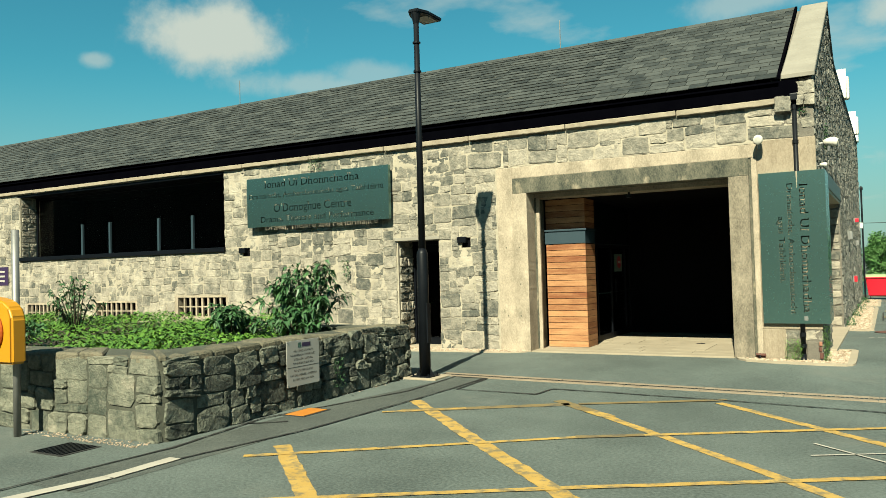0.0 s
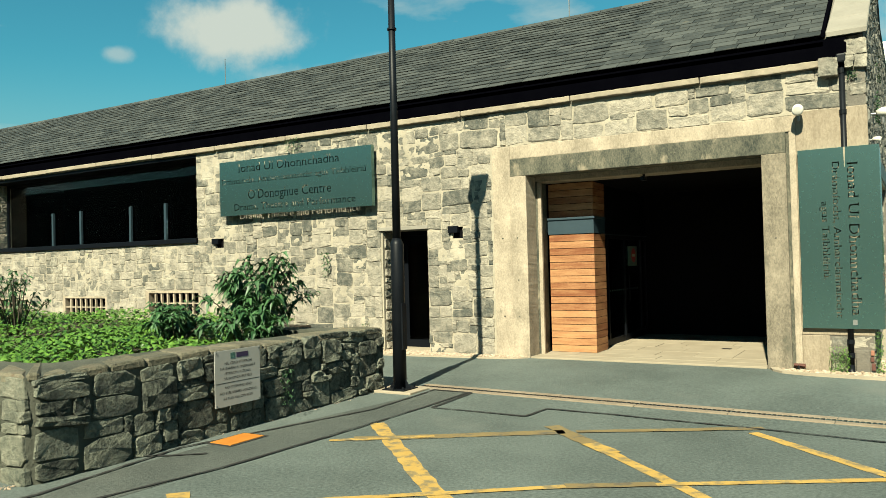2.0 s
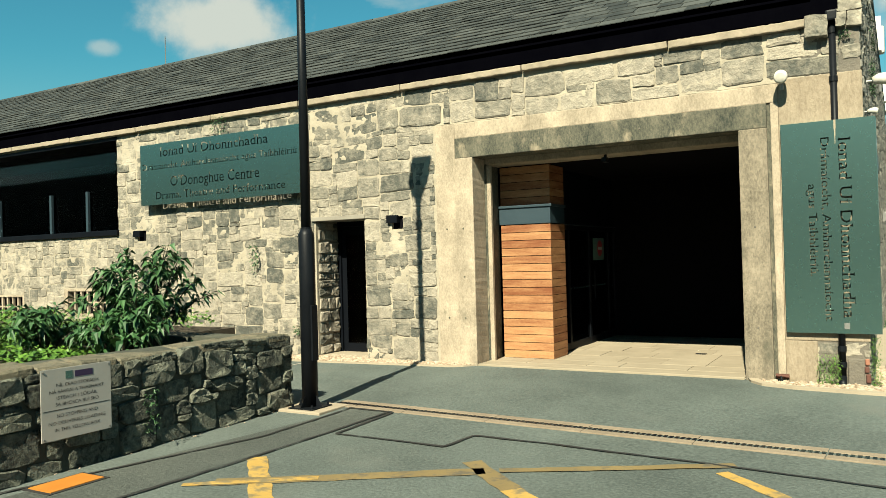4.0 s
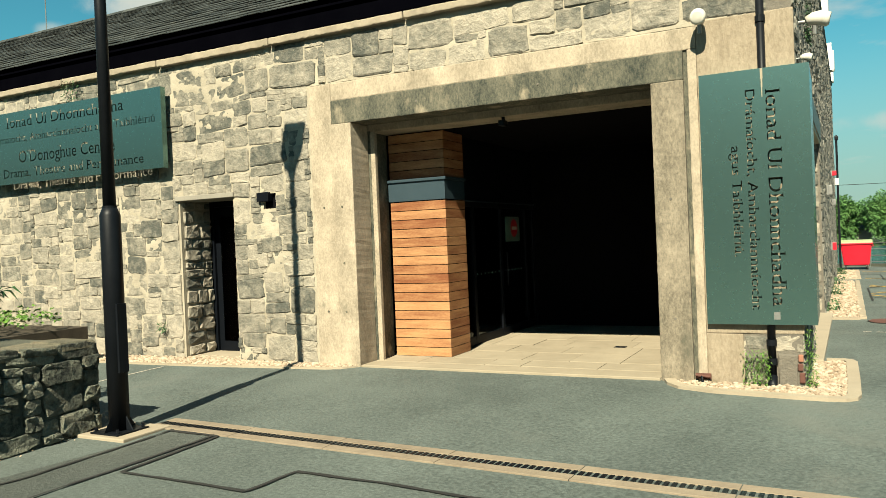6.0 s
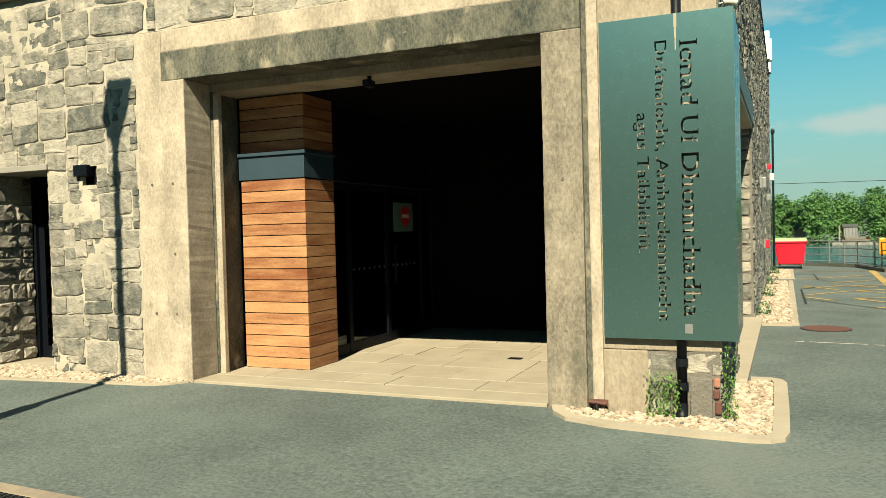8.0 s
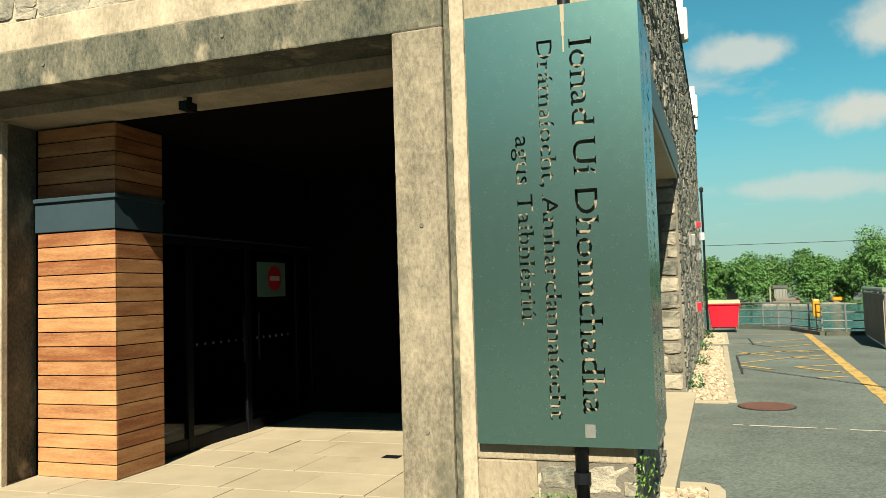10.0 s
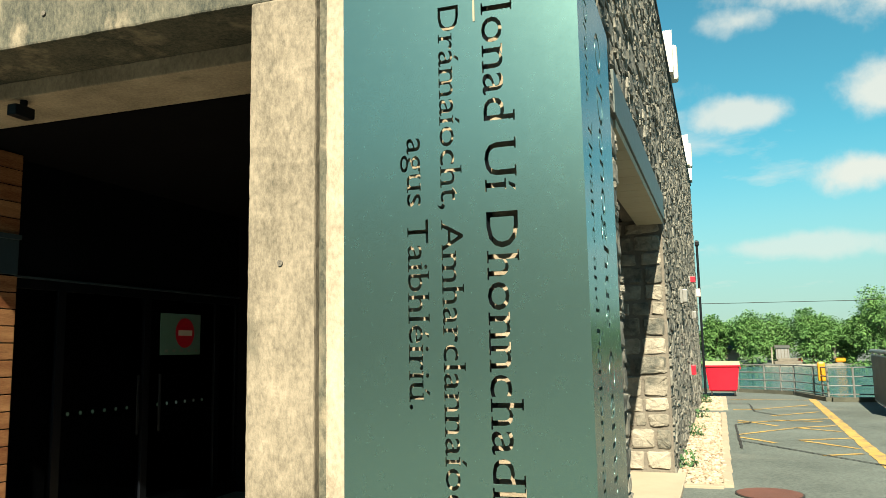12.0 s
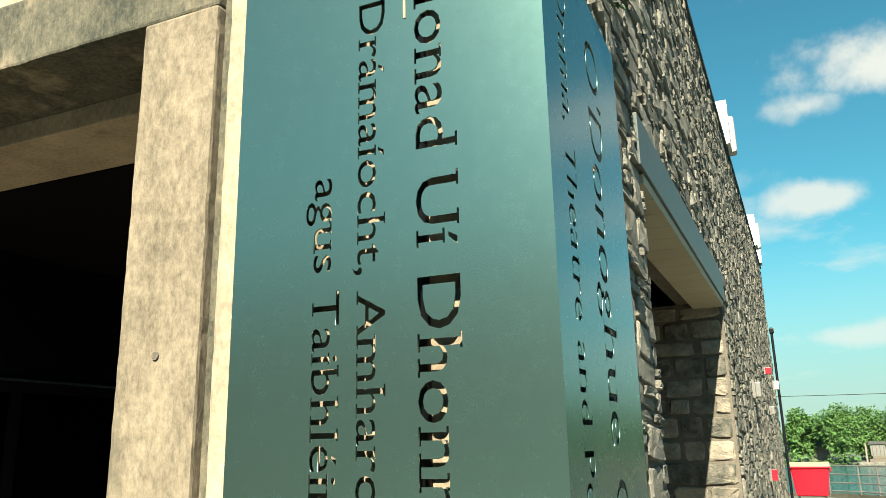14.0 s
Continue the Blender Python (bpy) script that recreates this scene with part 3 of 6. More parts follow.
def worn(bm, axis, cuts=70, amount=0.004):
    """Chipped, wavering arrises along the long edges of a cast block."""
    along = [e for e in bm.edges if abs((e.verts[1].co - e.verts[0].co)[axis]) > 0.8]
    bmesh.ops.subdivide_edges(bm, edges=along, cuts=cuts, use_grid_fill=True)
    for v in bm.verts:
        p = v.co * 34.0
        v.co += amount * Vector((noise.noise(p), 0.6 * noise.noise(p + Vector((9, 0, 0))), noise.noise(p + Vector((0, 7, 0)))))
        if noise.noise(v.co * 6.0) > 0.42:
            v.co += Vector((noise.noise(p * 3), abs(noise.noise(p * 2)), noise.noise(p * 4))) * amount
    return bm


def lumpy(bm, amount=0.014):
    """A rough-hewn block."""
    bmesh.ops.subdivide_edges(bm, edges=bm.edges[:], cuts=3, use_grid_fill=True)
    for v in bm.verts:
        p = v.co * 11.0
        v.co += amount * Vector((noise.noise(p), noise.noise(p + Vector((5, 0, 0))), noise.noise(p + Vector((0, 5, 0)))))
    return bm


# concrete portal frame: a pale outer band and a dark, rain-streaked inner band
portal = thing("portal_frame", "board-marked concrete portal frame round the wide entrance, streaked with rain stains", "portal", kind="structure")
IB = (-5.12, -0.89, 3.36)
part("outer_jamb", worn(box(FRAME_OUT[0], IB[0], -0.012, 0.34, -0.2, FRAME_OUT[3], 0.012), 2), M_CONC, portal)
part("outer_jamb", worn(box(IB[1] + 0.042, FRAME_OUT[1], -0.014, 0.34, -0.2, IB[2], 0.012), 2), M_CONC, portal)
# groove bed in the darker concrete, its shadow put into the colour
part("groove", box(IB[1] - 0.004, IB[1] + 0.046, 0.012, 0.3, -0.2, IB[2]), M_CONC_D, portal, "drip groove between the concrete bands, coloured darker for its shadow")
part("outer_lintel", worn(box(IB[0], FRAME_OUT[1], -0.010, 0.34, IB[2], FRAME_OUT[3], 0.012), 0), M_CONC, portal)
part("inner_jamb", worn(box(IB[0] + 0.004, PORT[0], -0.030, 0.36, -0.2, PORT[3], 0.012), 2), M_CONC, portal)
part("inner_jamb", worn(box(PORT[1], IB[1], -0.030, 0.36, -0.2, PORT[3], 0.012), 2), M_CONC_J, portal, "concrete jamb streaked with rain stains")
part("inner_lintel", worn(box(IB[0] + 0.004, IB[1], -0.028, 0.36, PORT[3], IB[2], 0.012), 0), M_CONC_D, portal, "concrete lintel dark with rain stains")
# left reveal uses the dark stained concrete to imitate its shade
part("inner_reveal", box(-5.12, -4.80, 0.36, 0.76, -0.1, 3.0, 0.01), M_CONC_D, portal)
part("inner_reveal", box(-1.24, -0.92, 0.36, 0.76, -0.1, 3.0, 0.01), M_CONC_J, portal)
part("jamb_fin", box(-4.80, -4.735, 0.36, 0.42, 0.05, 2.98, 0.008), M_CONC, portal)
part("soffit_beam", box(-5.12, -0.92, 0.37, 0.80, 2.985, 3.34, 0.01), M_CONC, portal)

# smooth render patch between the portal and the corner
part("render_patch", box(-0.76, GX - 0.004, -0.006, 0.2, 0.56, 3.62, 0.01), M_RENDER, front, "smooth cement render beside the corner")
part("render_patch", box(-0.76, -0.42, -0.006, 0.2, -0.2, 0.556, 0.01), M_RENDER, front)
part("repair_patch", box(-0.115, 0.045, -0.03, 0.1, 0.05, 0.37, 0.012), M_GMORTAR, front, "grey cement repair at the corner foot")
for k, (x0, x1, z0, z1) in enumerate(((0.055, 0.10, 0.30, 0.37), (0.05, 0.095, 0.215, 0.285), (0.06, 0.11, 0.10, 0.20))):
    part("brick", box(x0, x1, -0.022, 0.1, z0, z1, 0.012), M_RUST if k else M_BRICK, front, "broken red brick in the corner foot")

# string course under the eaves, in lengths
for i in range(15):
    a = WEST + i * 2.0
    b = min(a + 1.985, -0.42)
    part("string_course", worn(box(a, b, -0.08, 0.1, 4.182 + 0.006 * math.sin(i * 2.1), 4.272, 0.014), 0, 36, 0.008), M_STRING, front)
part("window_lintel", box(WIN[0] - 0.1, WIN[1] + 0.02, 0.0, WALL_T, 4.10, 4.16), M_FRAME, front)
part("kneeler", lumpy(box(-0.44, -0.21, -0.13, 0.2, 4.04, 4.275), 0.02), M_WEST, front, "projecting kneeler stone at the eaves")
part("kneeler", lumpy(box(-0.12, GX + 0.01, -0.07, 0.3, 4.30, 4.50), 0.02), M_WEST, front)
part("kneeler", lumpy(box(-0.13, -0.02, -0.10, 0.3, 4.13, 4.285), 0.018), M_WEST, front)
part("kneeler", lumpy(box(-0.01, GX + 0.01, -0.06, 0.3, 4.12, 4.29), 0.018), M_WEST, front)

# gable wall: the gable of the front roof, running on as a level parapet along the yard
LEN = 19.8
RIDGE_Y, RIDGE = 4.18, 6.87
PARAPET = 6.0
SKEW = 0.016


def gable_top(y):
    if y <= RIDGE_Y:
        return 4.56 + (RIDGE - 4.56) * max(0.0, y) / RIDGE_Y
    return max(PARAPET, RIDGE - (y - RIDGE_Y) * 0.543)


east = thing("wall_east", "long rough rubble gable wall beside the yard", "wall", kind="structure")
east.rotation_euler = (0, 0, -SKEW)
GO = (2.05, 6.34, 0.07, 2.98)      # wide opening in the gable wall
bm = bmesh.new()
SHOULDER = RIDGE_Y + (RIDGE - PARAPET) / 0.543
ys_ = sorted({0.0, GO[0], RIDGE_Y, SHOULDER, GO[1], 10.7, 17.9, LEN})
for a, b in zip(ys_, ys_[1:]):
    z0 = GO[3] if GO[0] <= a < GO[1] else -0.3
    pts = [(a, z0), (b, z0), (b, gable_top(b - 1e-6)), (a, gable_top(a + 1e-6))]
    extrude_x(pts, GX - 0.02 - WALL_T, GX - 0.02, bm)
part("wall_core", bm, M_GMORTAR, east)
part("wall_north_core", box(WEST, GX - 0.02 - WALL_T, LEN - WALL_T, LEN, -0.3, PARAPET), M_GMORTAR, east)
part("wall_west_core", box(WEST, WEST + 0.5, WALL_T, LEN - WALL_T, -0.3, 4.4), M_GMORTAR, east)

# steel lintel with a timber soffit over the gable opening
lint = thing("steel_lintel", "dark grey steel lintel with a boarded timber soffit", "lintel", kind="structure")
lint.rotation_euler = (0, 0, -SKEW)
part("channel", box(GX - 0.06, GX + 0.012, GO[0] - 0.12, GO[1] + 0.05, GO[3], GO[3] + 0.285, 0.004), M_LINTEL, lint)
for i in range(14):
    y0 = GO[0] + 0.02 + i * (GO[1] - GO[0] - 0.04) / 14
    part("soffit_board", box(GX - 0.30, GX - 0.004, y0, y0 + (GO[1] - GO[0]) / 14 - 0.008, GO[3] - 0.06, GO[3] - 0.003, 0.003), M_SOFFIT, lint)
# faces behind the gable opening, blackened to paint its dark interior
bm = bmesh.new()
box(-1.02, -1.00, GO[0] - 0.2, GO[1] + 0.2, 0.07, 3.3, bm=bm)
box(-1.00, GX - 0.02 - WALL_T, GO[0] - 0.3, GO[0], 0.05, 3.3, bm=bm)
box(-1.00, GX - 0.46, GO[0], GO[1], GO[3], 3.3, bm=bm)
part("recess_lining", bm, M_SHADEWALL, east)
part("far_reveal", box(-1.00, GX - 0.02 - WALL_T, GO[1], GO[1] + 0.3, 0.0, 3.3), M_GMORTAR, east)
part("threshold", box(-1.00, GX + 0.105, 1.35, GO[1] - 0.02, -0.1, 0.115, 0.012), M_KERB, east, "pale stone threshold")

# inside: porch floor, with ceiling and walls near-black to stand for the shade
porch = thing("porch_shell", "porch walls behind the portal, coloured near-black to stand for shade", "wall", kind="structure")
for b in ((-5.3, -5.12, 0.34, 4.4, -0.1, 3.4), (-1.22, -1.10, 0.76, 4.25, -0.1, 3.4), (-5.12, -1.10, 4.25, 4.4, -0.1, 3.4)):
    part("porch_wall", box(*b), M_SHADEWALL, porch)
cl = mesh_ob("ceiling", box(-5.12, -1.22, 0.80, 6.9, 2.98, 3.1), M_SHADEWALL)
tagged(cl, "porch ceiling coloured near-black to stand for shade", "ceiling", kind="structure")

# ---------------------------------------------------------------- roof
roof = thing("roof", "dark blue-grey slate roof with uneven weathered slates", "roof", kind="structure")
E_Y, E_Z = -0.10, 4.575
SLOPE = math.atan2(RIDGE + 0.04 - E_Z, RIDGE_Y - E_Y)
RAFTER = (RIDGE_Y - E_Y) / math.cos(SLOPE)
ROOF_E = -0.37
bm = extrude_x([(E_Y + 0.03, E_Z - 0.06), (RIDGE_Y, RIDGE - 0.02), (RIDGE_Y, RIDGE - 0.14), (E_Y + 0.03, E_Z - 0.12)], WEST - 0.3, ROOF_E - 0.01)
part("roof_deck", bm, M_FASCIA, roof)
part("rear_slope", extrude_x([(2 * RIDGE_Y, 4.58), (RIDGE_Y, RIDGE + 0.02), (RIDGE_Y, RIDGE - 0.10), (2 * RIDGE_Y, 4.46)], WEST - 0.3, GX - 0.62), M_SLATES, roof)
part("rear_flat", box(WEST - 0.3, GX - 0.62, 2 * RIDGE_Y + 0.01, LEN - 0.05, 4.4, 4.56), M_SLATES, roof)
part("fascia", box(WEST - 0.3, -0.10, -0.07, 0.012, 4.283, 4.545, 0.006), M_FASCIA, roof, "deep black eaves fascia")
for i in range(66):
    a = ROOF_E - i * 0.45
    part("ridge_tile", extrude_x([(RIDGE_Y - 0.15, RIDGE - 0.005), (RIDGE_Y - 0.05, RIDGE + 0.085), (RIDGE_Y + 0.05, RIDGE + 0.085), (RIDGE_Y + 0.15, RIDGE - 0.005), (RIDGE_Y, RIDGE + 0.02)], a - 0.437, a + (0.006 if i % 2 else 0)), M_SLATE, roof)
part("edge_flashing", extrude_x([(E_Y, E_Z), (RIDGE_Y, RIDGE + 0.06), (RIDGE_Y, RIDGE + 0.11), (E_Y, E_Z + 0.055)], ROOF_E - 0.03, ROOF_E + 0.02), M_FASCIA, roof)

# copings up the gable and along the parapet
for i in range(7):
    f0, f1 = i / 7, (i + 0.99) / 7
    ya, yb = -0.10 + (RIDGE_Y + 0.10) * f0, -0.10 + (RIDGE_Y + 0.10) * f1
    za, zb = E_Z - 0.02 + (RIDGE + 0.04 - E_Z) * f0, E_Z - 0.02 + (RIDGE + 0.04 - E_Z) * f1
    bm = extrude_x([(ya, za), (yb, zb), (yb, zb + 0.085), (ya, za + 0.085)], ROOF_E + 0.03, GX + 0.03)
    bmesh.ops.bevel(bm, geom=list(bm.edges), offset=0.012, segments=1, affect="EDGES")
    part("coping_stone", bm, M_COPING, east, "pale weathered stone gable coping")
part("parapet_flashing", extrude_x([(RIDGE_Y, RIDGE), (SHOULDER, PARAPET), (SHOULDER, PARAPET + 0.05), (RIDGE_Y, RIDGE + 0.07)], GX - 0.5, GX + 0.02), M_NAVY, east, "dark grey parapet flashing")
part("parapet_flashing", box(GX - 0.5, GX + 0.02, SHOULDER, LEN, PARAPET, PARAPET + 0.05), M_NAVY, east)
for y0 in (10.1, 17.2):
    part("coping_end", extrude_x([(y0, PARAPET + 0.05), (y0 + 0.42, PARAPET + 0.05), (y0 + 0.42, PARAPET + 0.84), (y0 + 0.30, PARAPET + 0.90)], GX - 0.35, GX + 0.07), M_CREAM, east, "white coping end on the parapet")
    part("parapet_box", box(GX - 0.12, GX + 0.13, y0 + 0.62, y0 + 0.86, PARAPET + 0.12, PARAPET + 0.76, 0.05), M_CREAM, east, "white rounded box on the parapet")
part("coping_end", extrude_x([(19.2, PARAPET + 0.05), (19.6, PARAPET + 0.05), (19.6, PARAPET + 0.55), (19.5, PARAPET + 0.62)], GX - 0.35, GX + 0.07), M_CREAM, east)

# ---------------------------------------------------------------- large openings
# strip window
win = thing("window_1", "long dark strip window set deep behind a slate-grey sill", "window", kind="structure")
part("window_sill", box(WIN[0] - 0.02, WIN[1] + 0.02, -0.05, 0.5, 2.24, 2.345, 0.01), M_FRAME, win)
for nm, b in (("window_frame", (WIN[0], WIN[0] + 0.06, 0.50, 0.56, 2.345, 4.10)), ("window_frame", (WIN[1] - 0.06, WIN[1], 0.50, 0.56, 2.345, 4.10)),
              ("window_frame", (WIN[0] + 0.06, WIN[1] - 0.06, 0.50, 0.56, 4.03, 4.10))):
    part(nm, box(*b), M_FRAME, win)
for x in (-18.6, -17.42, -15.48, -14.23):
    part("mullion", box(x - 0.035, x + 0.035, 0.44, 0.50, 2.345, 3.22, 0.006), M_NAVY, win)
gl = part("pane", box(WIN[0] + 0.06, WIN[1] - 0.06, 0.525, 0.535, 2.345, 4.03), M_GLASS, win)
gl.visible_shadow = False
# room box behind the glass, its unlit depth given by near-black colour
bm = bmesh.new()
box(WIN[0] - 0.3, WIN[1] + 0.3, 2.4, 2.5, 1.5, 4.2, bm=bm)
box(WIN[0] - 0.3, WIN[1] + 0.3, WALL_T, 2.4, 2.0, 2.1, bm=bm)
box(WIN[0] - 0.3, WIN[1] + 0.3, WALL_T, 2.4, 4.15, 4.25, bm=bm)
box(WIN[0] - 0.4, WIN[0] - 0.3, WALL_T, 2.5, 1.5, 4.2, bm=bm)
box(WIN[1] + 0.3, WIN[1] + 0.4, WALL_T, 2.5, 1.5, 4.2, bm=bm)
part("dark_room", bm, M_SHADEWALL, win)

# narrow doorway
nd = thing("door_1", "narrow dark glazed door deep in a stone doorway", "door", kind="structure")
part("door_leaf", box(DOOR[0] + 0.06, DOOR[1] - 0.02, 0.62, 0.66, 0.10, 2.2, 0.004), M_FRAME, nd)
part("pane", box(DOOR[0] + 0.16, DOOR[1] - 0.12, 0.612, 0.62, 0.25, 2.05), M_GLASS, nd)
part("door_frame", box(DOOR[0], DOOR[0] + 0.06, 0.58, 0.68, 0.07, 2.28), M_FRAME, nd)
part("door_frame", box(DOOR[0] + 0.06, DOOR[1], 0.58, 0.68, 2.2, 2.28), M_FRAME, nd)
part("door_lintel", box(DOOR[0] - 0.06, DOOR[1] + 0.03, -0.03, WALL_T, 2.28, 2.345, 0.008), M_COPING, nd, "thin pale stone lintel")
part("threshold", box(DOOR[0], DOOR[1], 0.02, 0.62, 0.0, 0.10, 0.01), M_KERB, nd)

# grilles low in the wall
for k, v in enumerate(VENTS):
    vt = thing("wall_vent", "cast stone vent grille with two rows of slots", "vent", at=(v[0], 0, v[2]), group="vents under the strip window")
    w, h = v[1] - v[0], v[3] - v[2]
    # near-black sheet as painted shade behind the slots
    part("backing", box(0, w, 0.20, 0.24, 0, h), M_SHADEWALL, vt)
    for fb in ((0, w, 0, 0.05), (0, w, h - 0.05, h), (0.0, 0.10, 0.05, h - 0.05), (w - 0.06, w, 0.05, h - 0.05)):
        part("frame", box(fb[0], fb[1], 0.005, 0.2, fb[2], fb[3]), M_CONC, vt)
    part("cross_bar", box(0.10, w - 0.06, 0.03, 0.07, h * 0.48, h * 0.53), M_CONC, vt)
    for i in range(1, 8):
        x = 0.10 + (w - 0.16) * i / 8
        part("bar", box(x - 0.024, x + 0.024, 0.02, 0.075, 0.05, h - 0.05, 0.006), M_CONC, vt)

# ---------------------------------------------------------------- lettering


def lettering(text, width, cap, solid=0.0):
    """A mesh of one line of writing in the x-y plane: left end of the base line at the origin."""
    cu = bpy.data.curves.new("writing", "FONT")
    cu.body = text
    cu.extrude = solid
    cu.resolution_u = 3
    ob = new("writing", cu)
    dg = bpy.context.evaluated_depsgraph_get()
    me = bpy.data.meshes.new_from_object(ob.evaluated_get(dg), depsgraph=dg)
    bpy.data.objects.remove(ob)
    bm = bmesh.new()
    bm.from_mesh(me)
    bpy.data.meshes.remove(me)
    x0, x1 = min(v.co.x for v in bm.verts), max(v.co.x for v in bm.verts)
    s = width / (x1 - x0)
    for v in bm.verts:
        v.co = Vector(((v.co.x - x0) * s, v.co.y * cap / 0.70, v.co.z))
    return bm


def serifs(text, width, cap, solid):
    """Short slabs across the ends of the upright strokes of a line of writing, in the same place as lettering()."""
    cu = bpy.data.curves.new("writing", "FONT")
    cu.body, cu.fill_mode, cu.resolution_u = text, "NONE", 3
    ob = new("writing", cu)
    dg = bpy.context.evaluated_depsgraph_get()
    me = bpy.data.meshes.new_from_object(ob.evaluated_get(dg), depsgraph=dg)
    bpy.data.objects.remove(ob)
    x0, x1 = min(v.co.x for v in me.vertices), max(v.co.x for v in me.vertices)
    s, t = width / (x1 - x0), cap / 0.70
    found = {}
    for e in me.edges:
        a, b = (me.vertices[i].co for i in e.vertices)
        if abs(a.y - b.y) < 0.002 and 0.07 < abs(a.x - b.x) < 0.12:
            level = min((0.0, -0.23, 0.449, 0.682), key=lambda v: abs(v - a.y))
            if abs(level - a.y) < 0.004:
                low = level < 0.2
                found.setdefault(level, []).append((min(a.x, b.x) - 0.062, max(a.x, b.x) + (0.062 if low else 0.035)))
    bpy.data.meshes.remove(me)
    bm = bmesh.new()
    for level, spans in found.items():
        merged = []
        for a, b in sorted(spans):
            if merged and a < merged[-1][1] + 0.004:
                merged[-1][1] = max(b, merged[-1][1])
            else:
                merged.append([a, b])
        lo, hi = (level - 0.006, level + 0.03) if level < 0.2 else (level - 0.03, level + 0.006)
        for a, b in merged:
            box((a - x0) * s, (b - x0) * s, lo * t, hi * t, -solid, solid, bm=bm)
    return bm


def put(bm, m):
    bm.transform(m)
    return bm


def cut_plate(name, plate, lines, turn, material, parent, label=""):
    """A plate with lines of writing (text, width, cap height, place) cut right through it."""
    body = mesh_ob(name, plate, material, None, label)
    for shape in (lettering, serifs):
        tool_bm = bmesh.new()
        for text, width, cap, at in lines:
            c = put(shape(text, width, cap, 0.03), Matrix.Translation(at) @ turn)
            tmp = bpy.data.meshes.new("tmp")
            c.to_mesh(tmp)
            c.free()
            tool_bm.from_mesh(tmp)
            bpy.data.meshes.remove(tmp)
        bmesh.ops.remove_doubles(tool_bm, verts=tool_bm.verts, dist=0.00005)
        tool = mesh_ob("tool", tool_bm, material)
        mod = body.modifiers.new("letters", "BOOLEAN")
        mod.operation, mod.solver, mod.object = "DIFFERENCE", "EXACT", tool
        dg = bpy.context.evaluated_depsgraph_get()
        me = bpy.data.meshes.new_from_object(body.evaluated_get(dg), depsgraph=dg)
        body.modifiers.clear()
        body.data = me
        bpy.data.objects.remove(tool)
    body.parent = parent
    return body


# front sign, standing off the wall
SA = (-11.74, -7.83, 2.75, 3.87)
sign_a = thing("name_sign", "dark green steel name sign with cut-out lettering on stone wall", "sign", at=(SA[0], 0, SA[2]))
W_A, H_A = SA[1] - SA[0], SA[3] - SA[2]
UPR = Matrix.Rotation(radians(90), 4, "X")
lines_a = [("Ionad Uí Dhonnchadha", 0.55, 2.62, 0.88, 0.165), ("Drámaíocht, Amharclannaíocht agus Taibhléiriú", 0.06, 3.72, 0.65, 0.115),
           ("O'Donoghue Centre", 0.80, 2.16, 0.32, 0.185), ("Drama, Theatre and Performance", 0.41, 3.12, 0.10, 0.135)]
cut_plate("panel", box(0, W_A, -0.186, -0.180, 0, H_A), [(t, w, c, (x, -0.183, z)) for t, x, w, z, c in lines_a], UPR, M_STEEL, sign_a)
for b in ((0, 0.006, -0.18, -0.10, 0, H_A), (W_A - 0.006, W_A, -0.18, -0.10, 0, H_A), (0.006, W_A - 0.006, -0.18, -0.10, H_A - 0.006, H_A), (0.006, W_A - 0.006, -0.18, -0.10, 0, 0.006)):
    part("return_edge", box(*b), M_STEEL, sign_a)
for x in (0.5, W_A - 0.5):
    for z in (0.2, H_A - 0.2):
        part("bracket", tube([(x, -0.18, z), (x, 0.03, z)], 0.015, 8), M_IRON, sign_a)

# corner sign, wrapped round the corner
SB = (-0.737, 0.233, 0.655, 3.075)
SB_Y, SB_BACK = -0.065, 0.93
sign_b = thing("corner_sign", "tall dark green steel sign with cut-out lettering at building corner", "sign", at=(SB[0], SB_Y, SB[2]))
W_B, H_B = SB[1] - SB[0], SB[3] - SB[2]
DOWN = Matrix.Rotation(radians(90), 4, "X") @ Matrix.Rotation(radians(-90), 4, "Z")   # reads from the top down on a front face
lines_b = [("Ionad Uí Dhonnchadha", 0.595, 2.03, 2.205, 0.125), ("Drámaíocht, Amharclannaíocht", 0.415, 2.09, 2.23, 0.088), ("agus Taibhléiriú.", 0.275, 1.055, 1.705, 0.088)]
cut_plate("front_panel", box(0, W_B, -0.004, 0.002, 0, H_B), [(t, w, c, (x, 0, z)) for t, x, w, z, c in lines_b], DOWN, M_STEEL, sign_b)
SIDE = Matrix.Rotation(radians(90), 4, "Z") @ DOWN
lines_s = [("O'Donoghue Centre", 0.485, 2.12, 2.265, 0.19), ("Drama, Theatre and Performance", 0.15, 2.12, 2.265, 0.115)]
cut_plate("side_panel", box(W_B - 0.006, W_B, 0.002, SB_BACK - SB_Y, 0, H_B), [(t, w, c, (W_B - 0.003, y, z)) for t, y, w, z, c in lines_s], SIDE, M_STEEL, sign_b)
part("top_edge", box(0.006, W_B - 0.006, 0.002, 0.085, H_B - 0.006, H_B), M_STEEL, sign_b)
part("bottom_edge", box(0.006, W_B - 0.006, 0.002, 0.085, 0, 0.006), M_STEEL, sign_b)
part("left_edge", box(0, 0.006, 0.002, 0.085, 0, H_B), M_STEEL, sign_b)

bm = bmesh.new()
for w0, z0, z1 in ((0.011, 0.0, 0.10), (0.007, 0.10, 0.18), (0.004, 0.18, 0.27)):
    box(0.565 - w0, 0.565 + w0, -0.0062, -0.0042, H_B - z1, H_B - z0, bm=bm)
part("lime_streak", bm, M_KERB, sign_b, "pale lime run below the downpipe")
